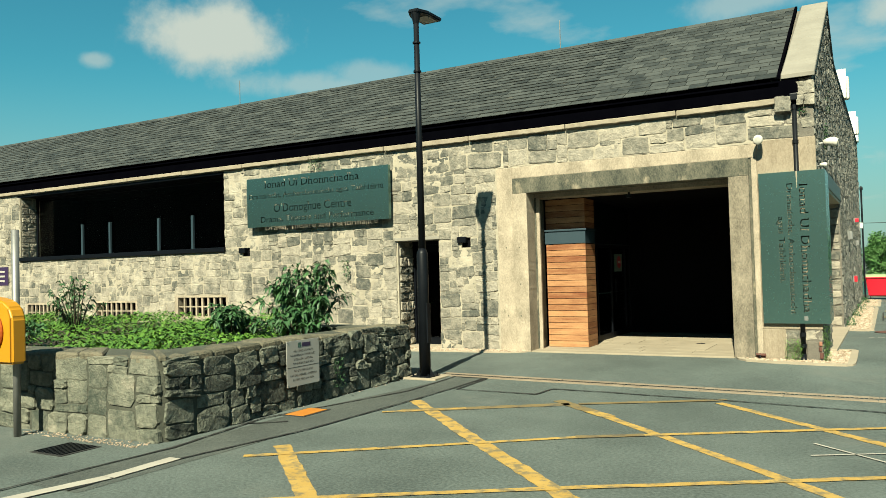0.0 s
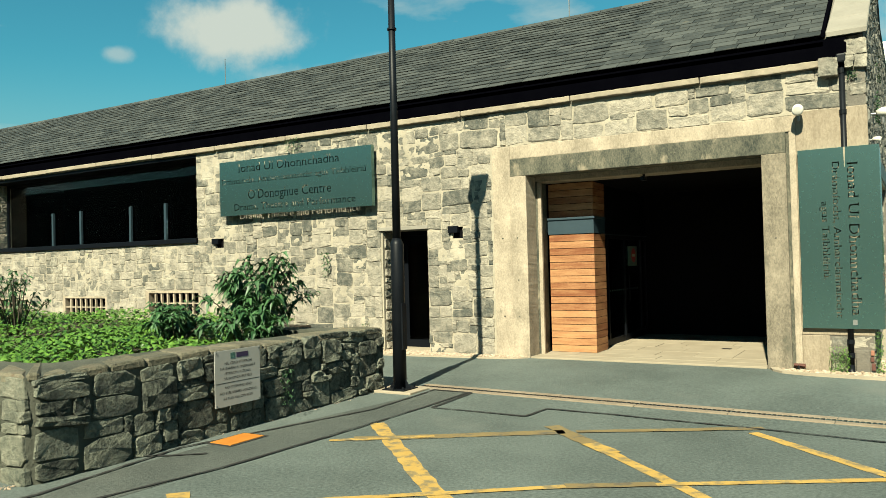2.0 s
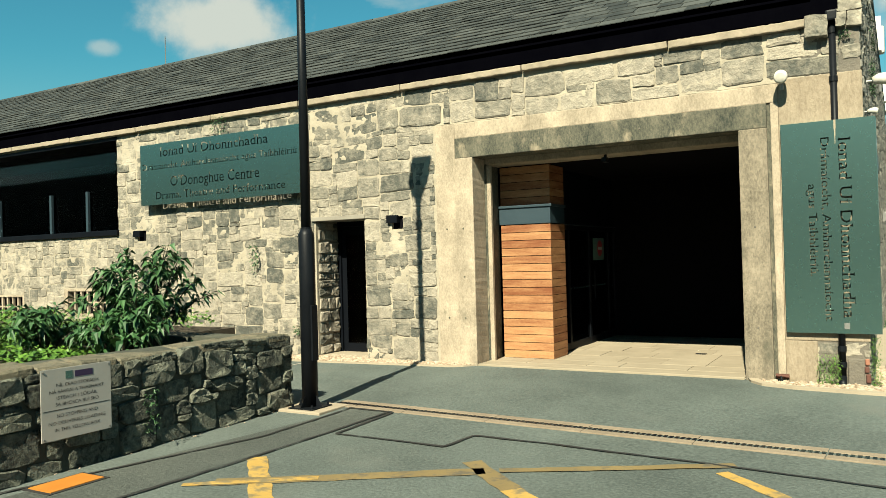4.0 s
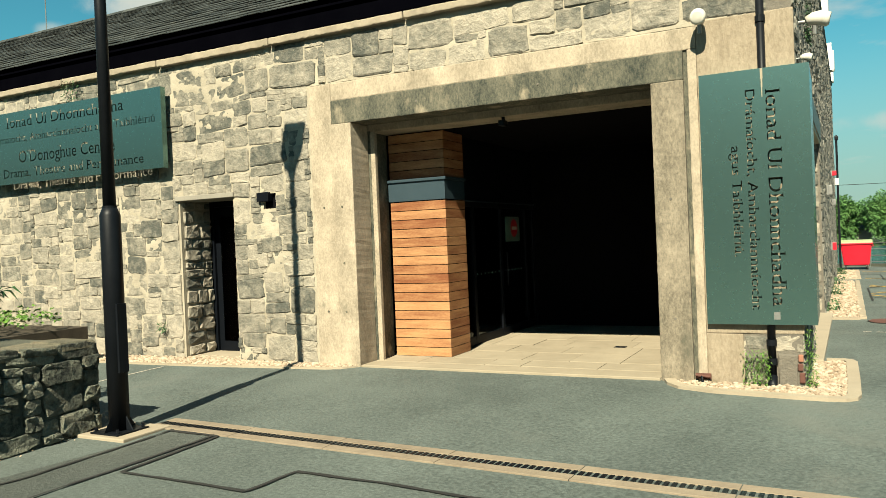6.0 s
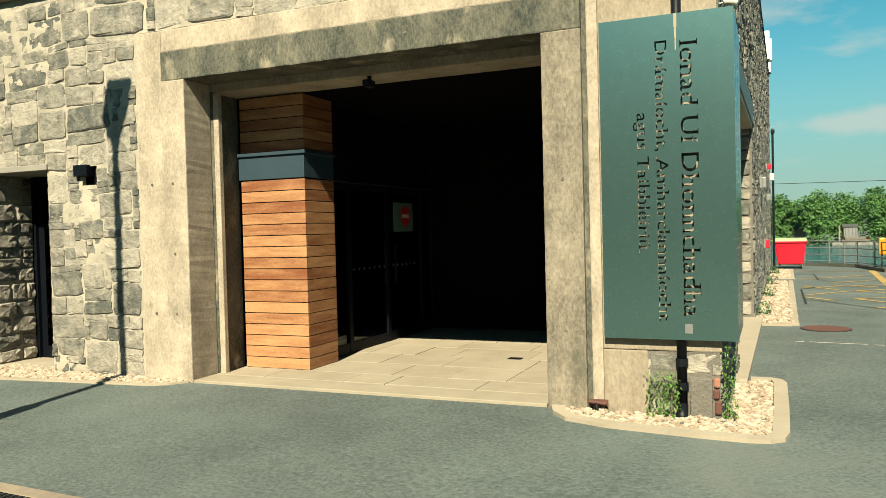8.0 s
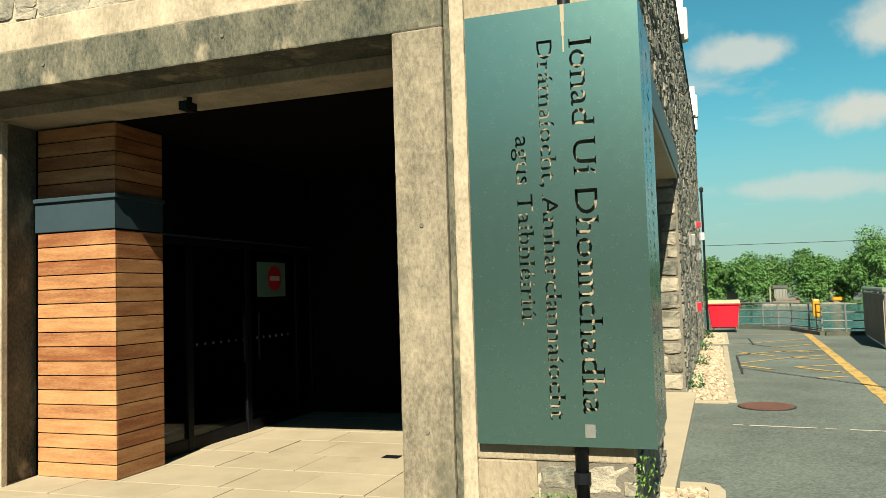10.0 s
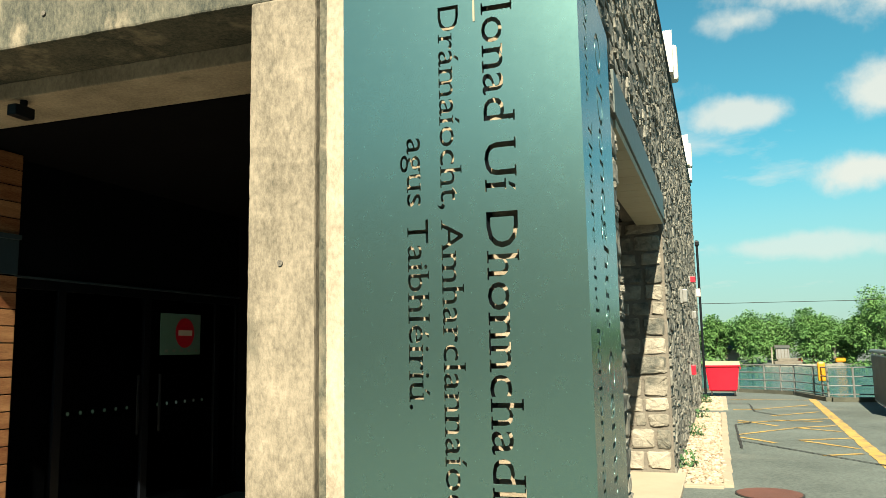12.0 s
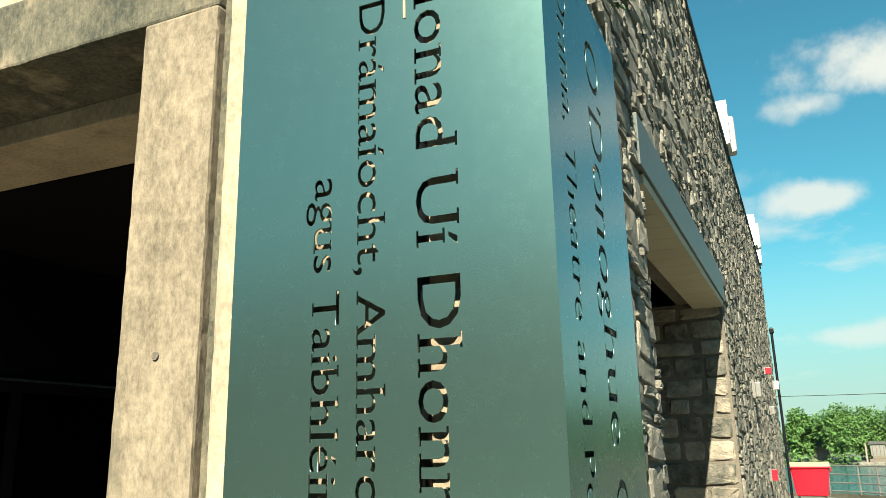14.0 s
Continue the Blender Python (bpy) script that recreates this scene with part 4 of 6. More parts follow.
part("sticker", box(0.60, 0.655, -0.0065, -0.0045, 0.05, 0.12), M_GALV, sign_b, "small pale sticker")

# ---------------------------------------------------------------- porch: timber pier, glazing, paving
pier = thing("timber_pier", "orange cedar-clad pier with a blue-grey metal band above", "cladding", at=(-4.76, 0.735, 0.105))
nb = 17
PW, PD, PH = 0.80, 0.57, 1.995
part("pier_core", box(0.02, PW - 0.02, 0.02, PD - 0.01, 0, 2.87), M_SHADEWALL, pier)
for i in range(nb):
    z0, z1 = i * PH / nb, (i + 1) * PH / nb - 0.009
    part("board", box(0, PW, 0.0, 0.02, z0, z1, 0.0025), M_CEDAR, pier)
    part("board", box(PW - 0.02, PW, 0.0205, PD, z0, z1, 0.0025), M_CEDAR, pier)
part("flashing", box(-0.02, PW + 0.005, -0.012, PD, PH + 0.004, PH + 0.25, 0.004), M_NAVY, pier, "blue-grey metal flashing band")
part("drip", box(-0.02, PW + 0.03, -0.035, PD, PH + 0.25, PH + 0.285, 0.004), M_NAVY, pier)
for i in range(5):
    z0 = PH + 0.29 + i * 0.117
    part("board", box(0, PW, 0.0, 0.02, z0, z0 + 0.108, 0.0025), M_CEDAR, pier)
    part("board", box(PW - 0.02, PW, 0.0205, PD, z0, z0 + 0.108, 0.0025), M_CEDAR, pier)

screen = thing("door_2", "dark framed glazed entrance doors along the side of the porch", "door", kind="structure")
DX = -4.10
for y0, y1 in ((1.31, 1.36), (1.82, 1.90), (2.80, 2.88), (3.84, 3.92), (4.20, 4.25)):
    leaf_frame = part("door_frame", box(DX - 0.06, DX, y0, y1, 0.1, 2.10, 0.004), M_FRAME, screen)
for y0, y1 in ((1.36, 1.82), (1.90, 2.80), (2.88, 3.84), (3.92, 4.20)):
    part("top_rail", box(DX - 0.055, DX - 0.005, y0, y1, 2.03, 2.10), M_FRAME, screen)
    part("bottom_rail", box(DX - 0.055, DX - 0.005, y0, y1, 0.1, 0.22), M_FRAME, screen)
    part("pane", box(DX - 0.035, DX - 0.025, y0, y1, 0.22, 2.03), M_GLASS, screen)
part("transom_trim", box(DX - 0.02, DX + 0.02, 1.31, 4.25, 2.103, 2.118), M_NAVY, screen, "thin blue-grey metal trim over the doors")
part("transom_panel", box(DX - 0.06, DX - 0.01, 1.31, 4.25, 2.12, 2.98), M_FRAME, screen)
SIDE_E = Matrix.Translation((DX, 0, 0)) @ Matrix.Rotation(radians(90), 4, "Z")
for i in range(14):
    y = 1.98 + i * 0.13
    if abs(y - 2.84) > 0.07:
        bm = bmesh.new()
        bmesh.ops.create_circle(bm, cap_ends=True, segments=14, radius=0.016)
        part("safety_dot", put(bm, SIDE_E @ Matrix.Translation((y, 0.021, 1.08)) @ Matrix.Rotation(radians(90), 4, "X")), M_FILM, screen)
for y in (2.70, 2.98):
    part("door_handle", tube([(DX + 0.03, y, 0.85), (DX + 0.03, y, 1.35)], 0.012, 8), M_IRON, leaf_frame)

no_entry = thing("no_entry_sign", "pale green sign with a red no-entry disc on the glass door", "sign", at=(DX + 0.002, 3.0, 1.52))
no_entry.rotation_euler = (0, 0, radians(90))
ne_plate = part("plate", box(0, 0.585, -0.006, 0, 0, 0.385, 0.002), M_FILM, no_entry)
bm = bmesh.new()
bmesh.ops.create_circle(bm, cap_ends=True, segments=40, radius=0.14)
part("disc", put(bm, Matrix.Translation((0.345, -0.009, 0.205)) @ UPR), M_RED, ne_plate, "red disc")
part("bar", box(0.245, 0.445, -0.014, -0.011, 0.18, 0.23), M_CREAM, ne_plate)
for i in range(5):
    part("dash", box(0.06 + i * 0.11, 0.10 + i * 0.11, -0.010, -0.007, 0.025, 0.05), M_GALV, ne_plate)

floor_t = thing("floor", "pale sandstone paving slabs of the porch in broken bond", "floor", kind="structure")
prng = random.Random(3)
part("bed", box(-4.83, -1.21, 0.02, 4.9, -0.05, 0.085), M_MORTAR, floor_t)
part("edge_stone", box(-4.82, -1.22, -0.03, 0.30, -0.05, 0.098, 0.008), M_PAVE, floor_t)
y = 0.31
r = 0
while y < 4.2:
    d = prng.choice((0.42, 0.5, 0.6))
    x = -4.82
    while x < -1.24:
        w = prng.choice((0.45, 0.6, 0.75, 0.9))
        if -1.22 - x - w < 0.25:
            w = -1.22 - x
        zt = 0.101 + prng.uniform(-0.002, 0.003)
        if not (x < -4.0 and y > 0.30 and y < 0.9):
            part("slab", box(x + 0.004, x + w - 0.004, y + 0.004, y + d - 0.004, 0.05, zt, 0.004), M_PAVE, floor_t)
        else:
            part("slab", box(x + 0.004, x + w - 0.004, y + 0.004, y + d - 0.004, 0.05, 0.1, 0.004), M_PAVE, floor_t)
        x += w
    y += d
part("floor_grate", box(-2.2, -2.05, 1.9, 2.02, 0.09, 0.106, 0.002), M_IRON, floor_t)

cctv = thing("soffit_camera", "small black camera under the portal lintel", "camera", at=(-3.0, 0.42, 2.985))
part("mount", tube([(0, 0, 0), (0, 0, -0.05)], 0.02, 10), M_IRON, cctv)
part("housing", put(box(-0.035, 0.035, -0.08, 0.05, -0.035, 0.03, 0.008), Matrix.Translation((0, 0, -0.07))), M_IRON, cctv)

# ---------------------------------------------------------------- fittings on the walls
def flood(at, turn=0, size=1.0):
    t = thing("flood_lamp", "small round off-white floodlight on a wall bracket", "lamp", at=at, group="wall floodlights")
    t.rotation_euler, t.scale = (0, 0, turn), (size, size, size)
    bm = tube([(0, 0.02, 0), (0, -0.04, 0.02), (0, -0.12, 0.015), (0, -0.17, -0.01), (0, -0.18, -0.012)], 0.07, 16, taper=[0.045, 0.06, 0.075, 0.07, 0.05])
    fh = smooth(part("head", bm, M_CREAM, t))
    part("bracket", tube([(0, 0.09, 0.0), (0, 0, 0)], 0.016, 8), M_GALV, t)
    part("stem", tube([(0, -0.05, -0.05), (0, -0.045, -0.13)], 0.02, 8), M_GALV, t)


flood((-0.70, -0.095, 3.60))
flood((GX + 0.12, 0.25, 3.52), radians(90), 1.0)
flood((GX + 0.05, 0.15, 3.16), radians(90), 0.5)

pipe = thing("downpipe", "black cast-iron downpipe at the building corner", "pipe", at=(-0.17, -0.012, 0))
run = smooth(part("pipe_run", tube([(0, 0, 4.30), (0, 0, 0.10)], 0.037, 14), M_IRON, pipe))
for z in (0.30, 0.48, 3.55, 4.1):
    part("collar", tube([(0, 0, z - 0.03), (0, 0, z + 0.03)], 0.046, 14), M_IRON, run)
part("hopper", box(-0.06, 0.06, -0.10, 0.04, 4.20, 4.32, 0.02), M_IRON, pipe)
smooth(part("shoe", tube([(0, 0, 0.16), (0, -0.03, 0.10), (0, -0.10, 0.07)], 0.042, 14), M_IRON, pipe))

tap = thing("ground_bracket", "rusty iron gate stop at the foot of the portal", "bracket", at=(-0.80, -0.05, 0.05))
part("back_plate", box(-0.075, 0.075, 0.005, 0.02, 0.06, 0.115, 0.004), M_RUST, tap)
part("bar", tube([(-0.07, -0.02, 0.10), (0.07, -0.02, 0.088)], 0.013, 8), M_RUST, tap)
part("hook", tube([(-0.01, -0.02, 0.095), (-0.008, -0.035, 0.06), (0.005, -0.04, 0.03), (0.0, -0.02, 0.005)], 0.013, 8), M_IRON, tap)

# boxes and alarms along the gable wall
def wall_box(y, z, w, h, d, mat, name, label, cat):
    x = GX + SKEW * y + 0.03
    t = thing(name, label, cat, at=(x, y, z))
    part("casing", box(0, d, -w / 2, w / 2, -h / 2, h / 2, 0.01), mat, t)
    part("back_plate", box(-0.08, 0, -w / 2 - 0.01, w / 2 + 0.01, -h / 2 - 0.01, h / 2 + 0.01), M_GALV, t)


wall_box(9.8, 2.28, 0.26, 0.2, 0.07, M_GALV, "junction_box", "pale grey junction box on the rubble wall", "box")
wall_box(14.5, 2.15, 0.24, 0.15, 0.06, M_GALV, "junction_box", "pale grey junction box on the rubble wall", "box")
wall_box(13.9, 2.86, 0.11, 0.12, 0.10, M_RED, "alarm_sounder", "small red alarm sounder on the rubble wall", "alarm")
wall_box(11.6, 1.08, 0.14, 0.17, 0.08, M_RED, "call_point", "small red box on the rubble wall", "box")
wall_box(18.2, 2.85, 0.14, 0.2, 0.1, M_CREAM, "wall_lamp", "small white lamp on the rubble wall", "lamp")
fp = thing("rear_downpipe", "black downpipe at the far end of the gable wall", "pipe", at=(GX + SKEW * 19 + 0.09, 19.2, 0))
part("pipe_run", tube([(0, 0, 0.07), (0, 0, 4.35)], 0.032, 10), M_IRON, fp)
part("hopper", box(-0.05, 0.06, -0.06, 0.06, 4.2, 4.33, 0.02), M_IRON, fp)
mast = thing("aerial_mast", "thin metal aerial rod above the roof ridge", "aerial", at=(-5.6, RIDGE_Y, 6.9))
part("rod", tube([(0, 0, 0), (0, 0, 0.75)], 0.012, 6), M_GALV, mast)
mast2 = thing("aerial_mast", "thin metal aerial rod above the roof ridge", "aerial", at=(-16.1, RIDGE_Y, 6.9))
part("rod", tube([(0, 0, 0), (0, 0, 0.8)], 0.012, 6), M_GALV, mast2)

# ---------------------------------------------------------------- street lamp
lamp = thing("street_lamp", "tall black steel street lamp with a flat square head", "lamp post", at=(-5.22, -3.26, 0.0))
part("concrete_pad", box(-0.3, 0.3, -0.22, 0.3, -0.1, 0.035, 0.01), M_KERB, lamp, "pale concrete pad")
foot_plate = part("base_plate", box(-0.17, 0.17, -0.17, 0.17, 0.036, 0.05, 0.004), M_IRON, lamp)
for a in range(4):
    c, s = math.cos(a * math.pi / 2 + 0.78), math.sin(a * math.pi / 2 + 0.78)
    part("bolt", tube([(0.19 * c, 0.19 * s, 0.04), (0.19 * c, 0.19 * s, 0.085)], 0.014, 6), M_IRON, foot_plate)
    bm = bmesh.new()
    d = Vector((math.cos(a * math.pi / 2), math.sin(a * math.pi / 2), 0))
    q = d.orthogonal().normalized() * 0.006
    vs = [[bm.verts.new(Vector((0, 0, 0)) + d * r_ + Vector((0, 0, z_)) + q * k) for r_, z_ in ((0.08, 0.05), (0.165, 0.05), (0.085, 0.17))] for k in (-1, 1)]
    bm.faces.new(vs[0]), bm.faces.new(vs[1][::-1])
    for i in range(3):
        bm.faces.new((vs[0][i], vs[1][i], vs[1][(i + 1) % 3], vs[0][(i + 1) % 3]))
    bmesh.ops.recalc_face_normals(bm, faces=bm.faces)
    part("gusset", bm, M_IRON, lamp)
shaft = smooth(part("lower_shaft", tube([(0, 0, 0.045), (0, 0, 1.92), (0, 0, 2.0)], 0.088, 18, taper=[0.088, 0.088, 0.055]), M_IRON, lamp))
pole = smooth(part("pole", tube([(0, 0, 1.95), (0, 0, 5.55)], 0.052, 16, taper=[0.055, 0.042]), M_IRON, lamp))
part("hatch", box(0.07, 0.093, -0.05, 0.05, 0.55, 1.15, 0.004), M_IRON, shaft)
for z in (1.99, 4.75, 5.2):
    part("band", tube([(0, 0, z - 0.012), (0, 0, z + 0.012)], 0.062, 14), M_IRON, pole)
bm = bmesh.new()
plan = [(-0.09, -0.08), (0.07, -0.08), (0.15, 0.14), (0.15, 0.56), (-0.19, 0.56), (-0.19, 0.14)]
prism(plan, 5.66, 5.72, bm)
bmesh.ops.bevel(bm, geom=list(bm.edges), offset=0.015, segments=2, affect="EDGES")
head = part("head", bm, M_IRON, lamp)
part("neck", tube([(0, 0, 5.50), (0.0, 0.0, 5.67)], 0.06, 12, taper=[0.045, 0.08]), M_IRON, lamp)
part("led_panel", prism([(-0.14, 0.16), (0.10, 0.16), (0.10, 0.50), (-0.14, 0.50)], 5.652, 5.659), M_GALV, head)

# formwork tie holes in the concrete
for x, z in ((-5.28, 0.75), (-5.28, 2.05), (-5.0, 0.75), (-5.0, 1.35), (-5.0, 2.05), (-1.05, 0.7), (-1.05, 1.9), (-3.9, 3.22), (-2.4, 3.22)):
    part("tie_hole", tube([(x, -0.036 if x > -5.1 else -0.019, z), (x, 0.0, z)], 0.013, 10), M_CONC_D if x < -4.9 else M_GMORTAR, portal)

# ---------------------------------------------------------------- markings and joints on the ground
marks = random.Random(17)


def marking(name, label, category, segs, width, material, z=0.004, ragged=0.15, group=""):
    for a, b in segs:
        ob = mesh_ob(name, flat_strip(a, b, width, z, ragged=ragged, rng=marks), material)
        tagged(ob, label, category, group, "structure")


# yellow box: one family of bold diagonals, the other thinner
marking("road_marking", "worn yellow box-junction line on asphalt", "road marking",
        [((-4.33, -5.03), (-2.47, -6.87)), ((-2.47, -6.87), (0.6, -9.85)), ((-4.22, -7.68), (-1.8, -9.95))], 0.16, M_YELLOW)
marking("road_marking", "worn yellow box-junction line on asphalt", "road marking",
        [((-1.75, -5.21), (0.21, -7.08)), ((0.21, -7.08), (2.6, -9.4)), ((-0.80, -3.93), (2.6, -7.25)), ((-3.95, -9.7), (-3.0, -10.6))], 0.115, M_YELLOW)
marking("road_marking", "rubbed-out yellow line on asphalt", "road marking", [((-2.62, -4.42), (-1.98, -5.00)), ((-4.10, -5.72), (-2.4, -4.62))], 0.17, M_YWORN, 0.0055)
marking("road_marking", "worn yellow box-junction line on asphalt", "road marking", [((-2.02, -4.96), (-1.72, -5.22))], 0.17, M_YELLOW, 0.0065)
marking("road_marking", "worn yellow box-junction line on asphalt", "road marking",
        [((-4.27, -5.87), (-3.45, -5.30)), ((-4.25, -8.17), (-1.72, -6.30)), ((-1.15, -5.97), (0.30, -5.14)), ((-5.2, -10.4), (-1.22, -7.96)), ((-1.22, -7.96), (2.6, -5.75)), ((0.30, -5.14), (2.4, -3.95))], 0.085, M_YELLOW, 0.0075)
marking("road_marking", "rubbed-out yellow line on asphalt", "road marking", [((-2.3, -4.57), (-0.74, -3.72)), ((-1.72, -6.30), (-1.15, -5.97))], 0.11, M_YWORN, 0.009)
marking("road_marking", "thin white surveyor's cross on asphalt", "road marking", [((0.33, -5.76), (1.1, -6.45)), ((0.33, -6.24), (1.2, -5.76))], 0.028, M_WHITE, 0.010)
marking("road_marking", "white edge line on asphalt beside the planter corner", "road marking", [((-5.10, -10.6), (-4.87, -9.62)), ((-4.87, -9.62), (-4.77, -9.2)), ((-4.77, -9.2), (-4.77, -8.5))], 0.14, M_WHITE, 0.013, 0.08)
# far hatching beside the building
marking("road_marking", "bold yellow edge line beside the building", "road marking", [((3.09, 19.2), (2.60, 8.3)), ((2.60, 8.3), (2.25, 1.0))], 0.17, M_YELLOW)
marking("road_marking", "thin yellow hatching line beside the building", "road marking",
        [((1.08, 15.62), (1.58, 15.72)), ((1.58, 15.72), (2.8, 17.1)), ((1.08, 12.65), (2.80, 13.65)), ((1.01, 10.64), (1.95, 11.8)), ((1.95, 11.8), (2.66, 12.3)), ((1.10, 13.1), (1.72, 12.1)), ((1.98, 11.85), (2.62, 11.3)), ((1.85, 10.0), (2.6, 10.4)), ((1.92, 9.9), (2.5, 9.15)), ((1.96, 8.36), (2.46, 8.62)), ((1.1, 18.95), (2.95, 18.75)), ((1.75, 14.1), (2.75, 15.2)), ((1.7, 13.25), (2.55, 13.0)), ((1.02, 10.3), (1.5, 9.6))], 0.085, M_YELLOW, 0.006)
marking("road_marking", "thin white line on the asphalt beside the building", "road marking", [((0.86, 4.16), (1.47, 4.09)), ((1.75, 4.05), (3.6, 3.85)), ((1.54, 4.07), (1.64, 4.06)), ((0.70, 4.17), (0.80, 4.165))], 0.045, M_WHITE)

# trench patch along the planter and cut joints
bm = bmesh.new()
n = 40
rows_ = []
for i in range(n + 1):
    f = i / n
    y = -9.6 + f * 6.55
    xa, xb = -5.22 + 0.42 * max(0, (f - 0.55) / 0.45), -4.62 + 0.32 * f
    rows_.append([bm.verts.new((x, y, ground_z(x, y) + 0.003)) for x in (xa, (xa + xb) / 2, xb)])
for a, b in zip(rows_, rows_[1:]):
    for k in range(2):
        bm.faces.new((a[k], a[k + 1], b[k + 1], b[k]))
tagged(mesh_ob("asphalt_patch", bm, M_PATCH), "darker trench reinstatement strip in the asphalt", "patch", kind="structure")
for name, pts in (("tar_joint", [(-5.3, -10.2), (-5.14, -8.2), (-5.36, -6.7), (-5.05, -5.4), (-4.81, -4.46), (-4.82, -2.95)]),
                  ("tar_joint", [(-4.74, -9.6), (-4.72, -8.5), (-4.45, -7.05), (-4.36, -5.4), (-4.33, -3.97), (-4.31, -3.03)]),
                  ("tar_joint", [(-4.82, -3.07), (-4.25, -3.09), (-4.24, -4.08), (-3.05, -4.10), (-3.0, -3.65), (-2.32, -3.66), (-1.67, -3.72), (-0.89, -3.76), (0.8, -3.95), (3.0, -4.3)]),
                  ("tar_joint", [(-5.5, -7.1), (-5.2, -6.95), (-4.95, -6.75)]),
                  ("tar_joint", [(1.0, 8.9), (1.02, 12.2), (1.3, 12.6)]), ("tar_joint", [(1.02, 9.8), (3.2, 6.6)]), ("tar_joint", [(1.0, 17.4), (1.5, 17.3), (1.5, 15.2), (1.9, 14.2)])):
    bm = bmesh.new()
    for a, b in zip(pts, pts[1:]):
        flat_strip(a, b, 0.034, 0.0115, bm=bm, ragged=0.5, rng=marks)
    tagged(mesh_ob(name, bm, M_TAR), "dark tar joint between asphalt patches", "joint", kind="structure")

plate = thing("valve_cover", "small orange-painted valve cover plate in the asphalt", "cover", at=(-5.11, -6.22, 0))
bm = prism([(-0.14, -0.22), (0.13, -0.22), (0.13, 0.22), (-0.14, 0.22)], -0.02, 0.014)
part("plate", bm, paint("orange_paint", (0.70, 0.24, 0.02), (0.82, 0.33, 0.04), 0.7, 4, 60, 0.3, 0.003, stain=(0.4, 0.2, 0.06), stain_scale=6, stain_low=0.62), plate)
part("frame", box(-0.17, 0.16, -0.25, 0.25, -0.02, 0.008), M_TAR, plate)

grate = thing("gully_grate", "black cast-iron road gully grate", "grate", at=(-6.12, -8.66, 0))
part("frame", box(-0.24, 0.24, -0.22, 0.22, -0.03, 0.006), M_TAR, grate)
for i in range(8):
    part("bar", box(-0.21 + i * 0.055, -0.185 + i * 0.055, -0.19, 0.19, 0.004, 0.016), M_IRON, grate)
mh = thing("manhole_cover", "round rust-red iron manhole cover in the asphalt", "cover", at=(1.11, 5.45, 0.07))
bm = bmesh.new()
bmesh.ops.create_cone(bm, cap_ends=True, segments=40, radius1=0.30, radius2=0.30, depth=0.03)
part("lid", bm, M_RUST, mh)
bm = bmesh.new()
bmesh.ops.create_cone(bm, cap_ends=True, segments=40, radius1=0.316, radius2=0.316, depth=0.02)
part("ring", bm, M_TAR, mh)

# drainage channel: two pale concrete edges with a slotted black grating between
drain = thing("drainage_channel", "long drainage channel with pale concrete edges and black slotted gratings", "drain", kind="structure")
DA, DB = Vector((-5.15, -2.86)), Vector((7.0, -3.48))
dd = (DB - DA).normalized()
ang = math.atan2(dd.y, dd.x)
seg = 1.0
for i in range(12):
    p = DA + dd * (i * seg)
    zc = ground_z(p.x, p.y)
    m = Matrix.Translation((p.x, p.y, zc)) @ Matrix.Rotation(ang, 4, "Z")
    for nm, b, mat_ in (("edge_kerb", (0.003, seg - 0.003, 0.05, 0.16, -0.1, 0.009), M_DRAINK), ("edge_kerb", (0.003, seg - 0.003, -0.16, -0.05, -0.1, 0.009), M_DRAINK), ("channel_bed", (0, seg, -0.05, 0.05, -0.1, -0.02), M_BLACK)):
        part(nm, put(box(*b, 0.003), m), mat_, drain)
    gb = bmesh.new()
    for k in range(20):
        box(0.01 + k * 0.05, 0.04 + k * 0.05, -0.048, 0.048, -0.02, 0.006, bm=gb)
    part("grating", put(gb, m), M_IRON, drain)

# ---------------------------------------------------------------- kerbed gravel beds at the wall foot


def pebbles(name, inside, bounds, count, size, z, seed, parent):
    r = random.Random(seed)
    ico = bmesh.new()
    bmesh.ops.create_icosphere(ico, subdivisions=1, radius=1.0)
    base = [v.co.copy() for v in ico.verts]
    tris = [tuple(v.index for v in f.verts) for f in ico.faces]
    ico.free()
    vs, fs = [], []
    for _ in range(count):
        for _try in range(20):
            x, y = r.uniform(bounds[0], bounds[1]), r.uniform(bounds[2], bounds[3])
            if inside(x, y):
                break
        else:
            continue
        s = r.uniform(*size)
        a = r.uniform(0, 6.28)
        st = (s * r.uniform(0.8, 1.5), s * r.uniform(0.7, 1.1), s * r.uniform(0.5, 0.8))
        n0 = len(vs)
        zc = z(x, y) + r.uniform(-0.2, 0.5) * s
        for v in base:
            q = 1 + 0.25 * math.sin(v.x * 7 + a * 3) * math.cos(v.y * 5 + a)
            px, py = v.x * st[0] * q, v.y * st[1] * q
            vs.append((x + px * math.cos(a) - py * math.sin(a), y + px * math.sin(a) + py * math.cos(a), zc + v.z * st[2]))
        fs += [tuple(n0 + i for i in t) for t in tris]
    me = bpy.data.meshes.new(name)
    me.from_pydata(vs, [], fs)
    me.materials.append(M_GRAVEL)
    ob = new(name, me)
    ob.parent = parent
    return tagged(ob, kind="stuff")


bed = thing("gravel_bed", "pale gravel bed with a rounded kerb at the building corner", "gravel bed", kind="structure")
outline = [(-1.18, -0.04), (-1.12, -0.22), (-0.98, -0.40), (-0.65, -0.52), (0.0, -0.60), (0.30, -0.62), (0.44, -0.60), (0.53, -0.52), (0.56, -0.38), (0.57, 0.4), (0.57, 1.40), (0.53, 1.54), (0.44, 1.60), (0.27, 1.60)]


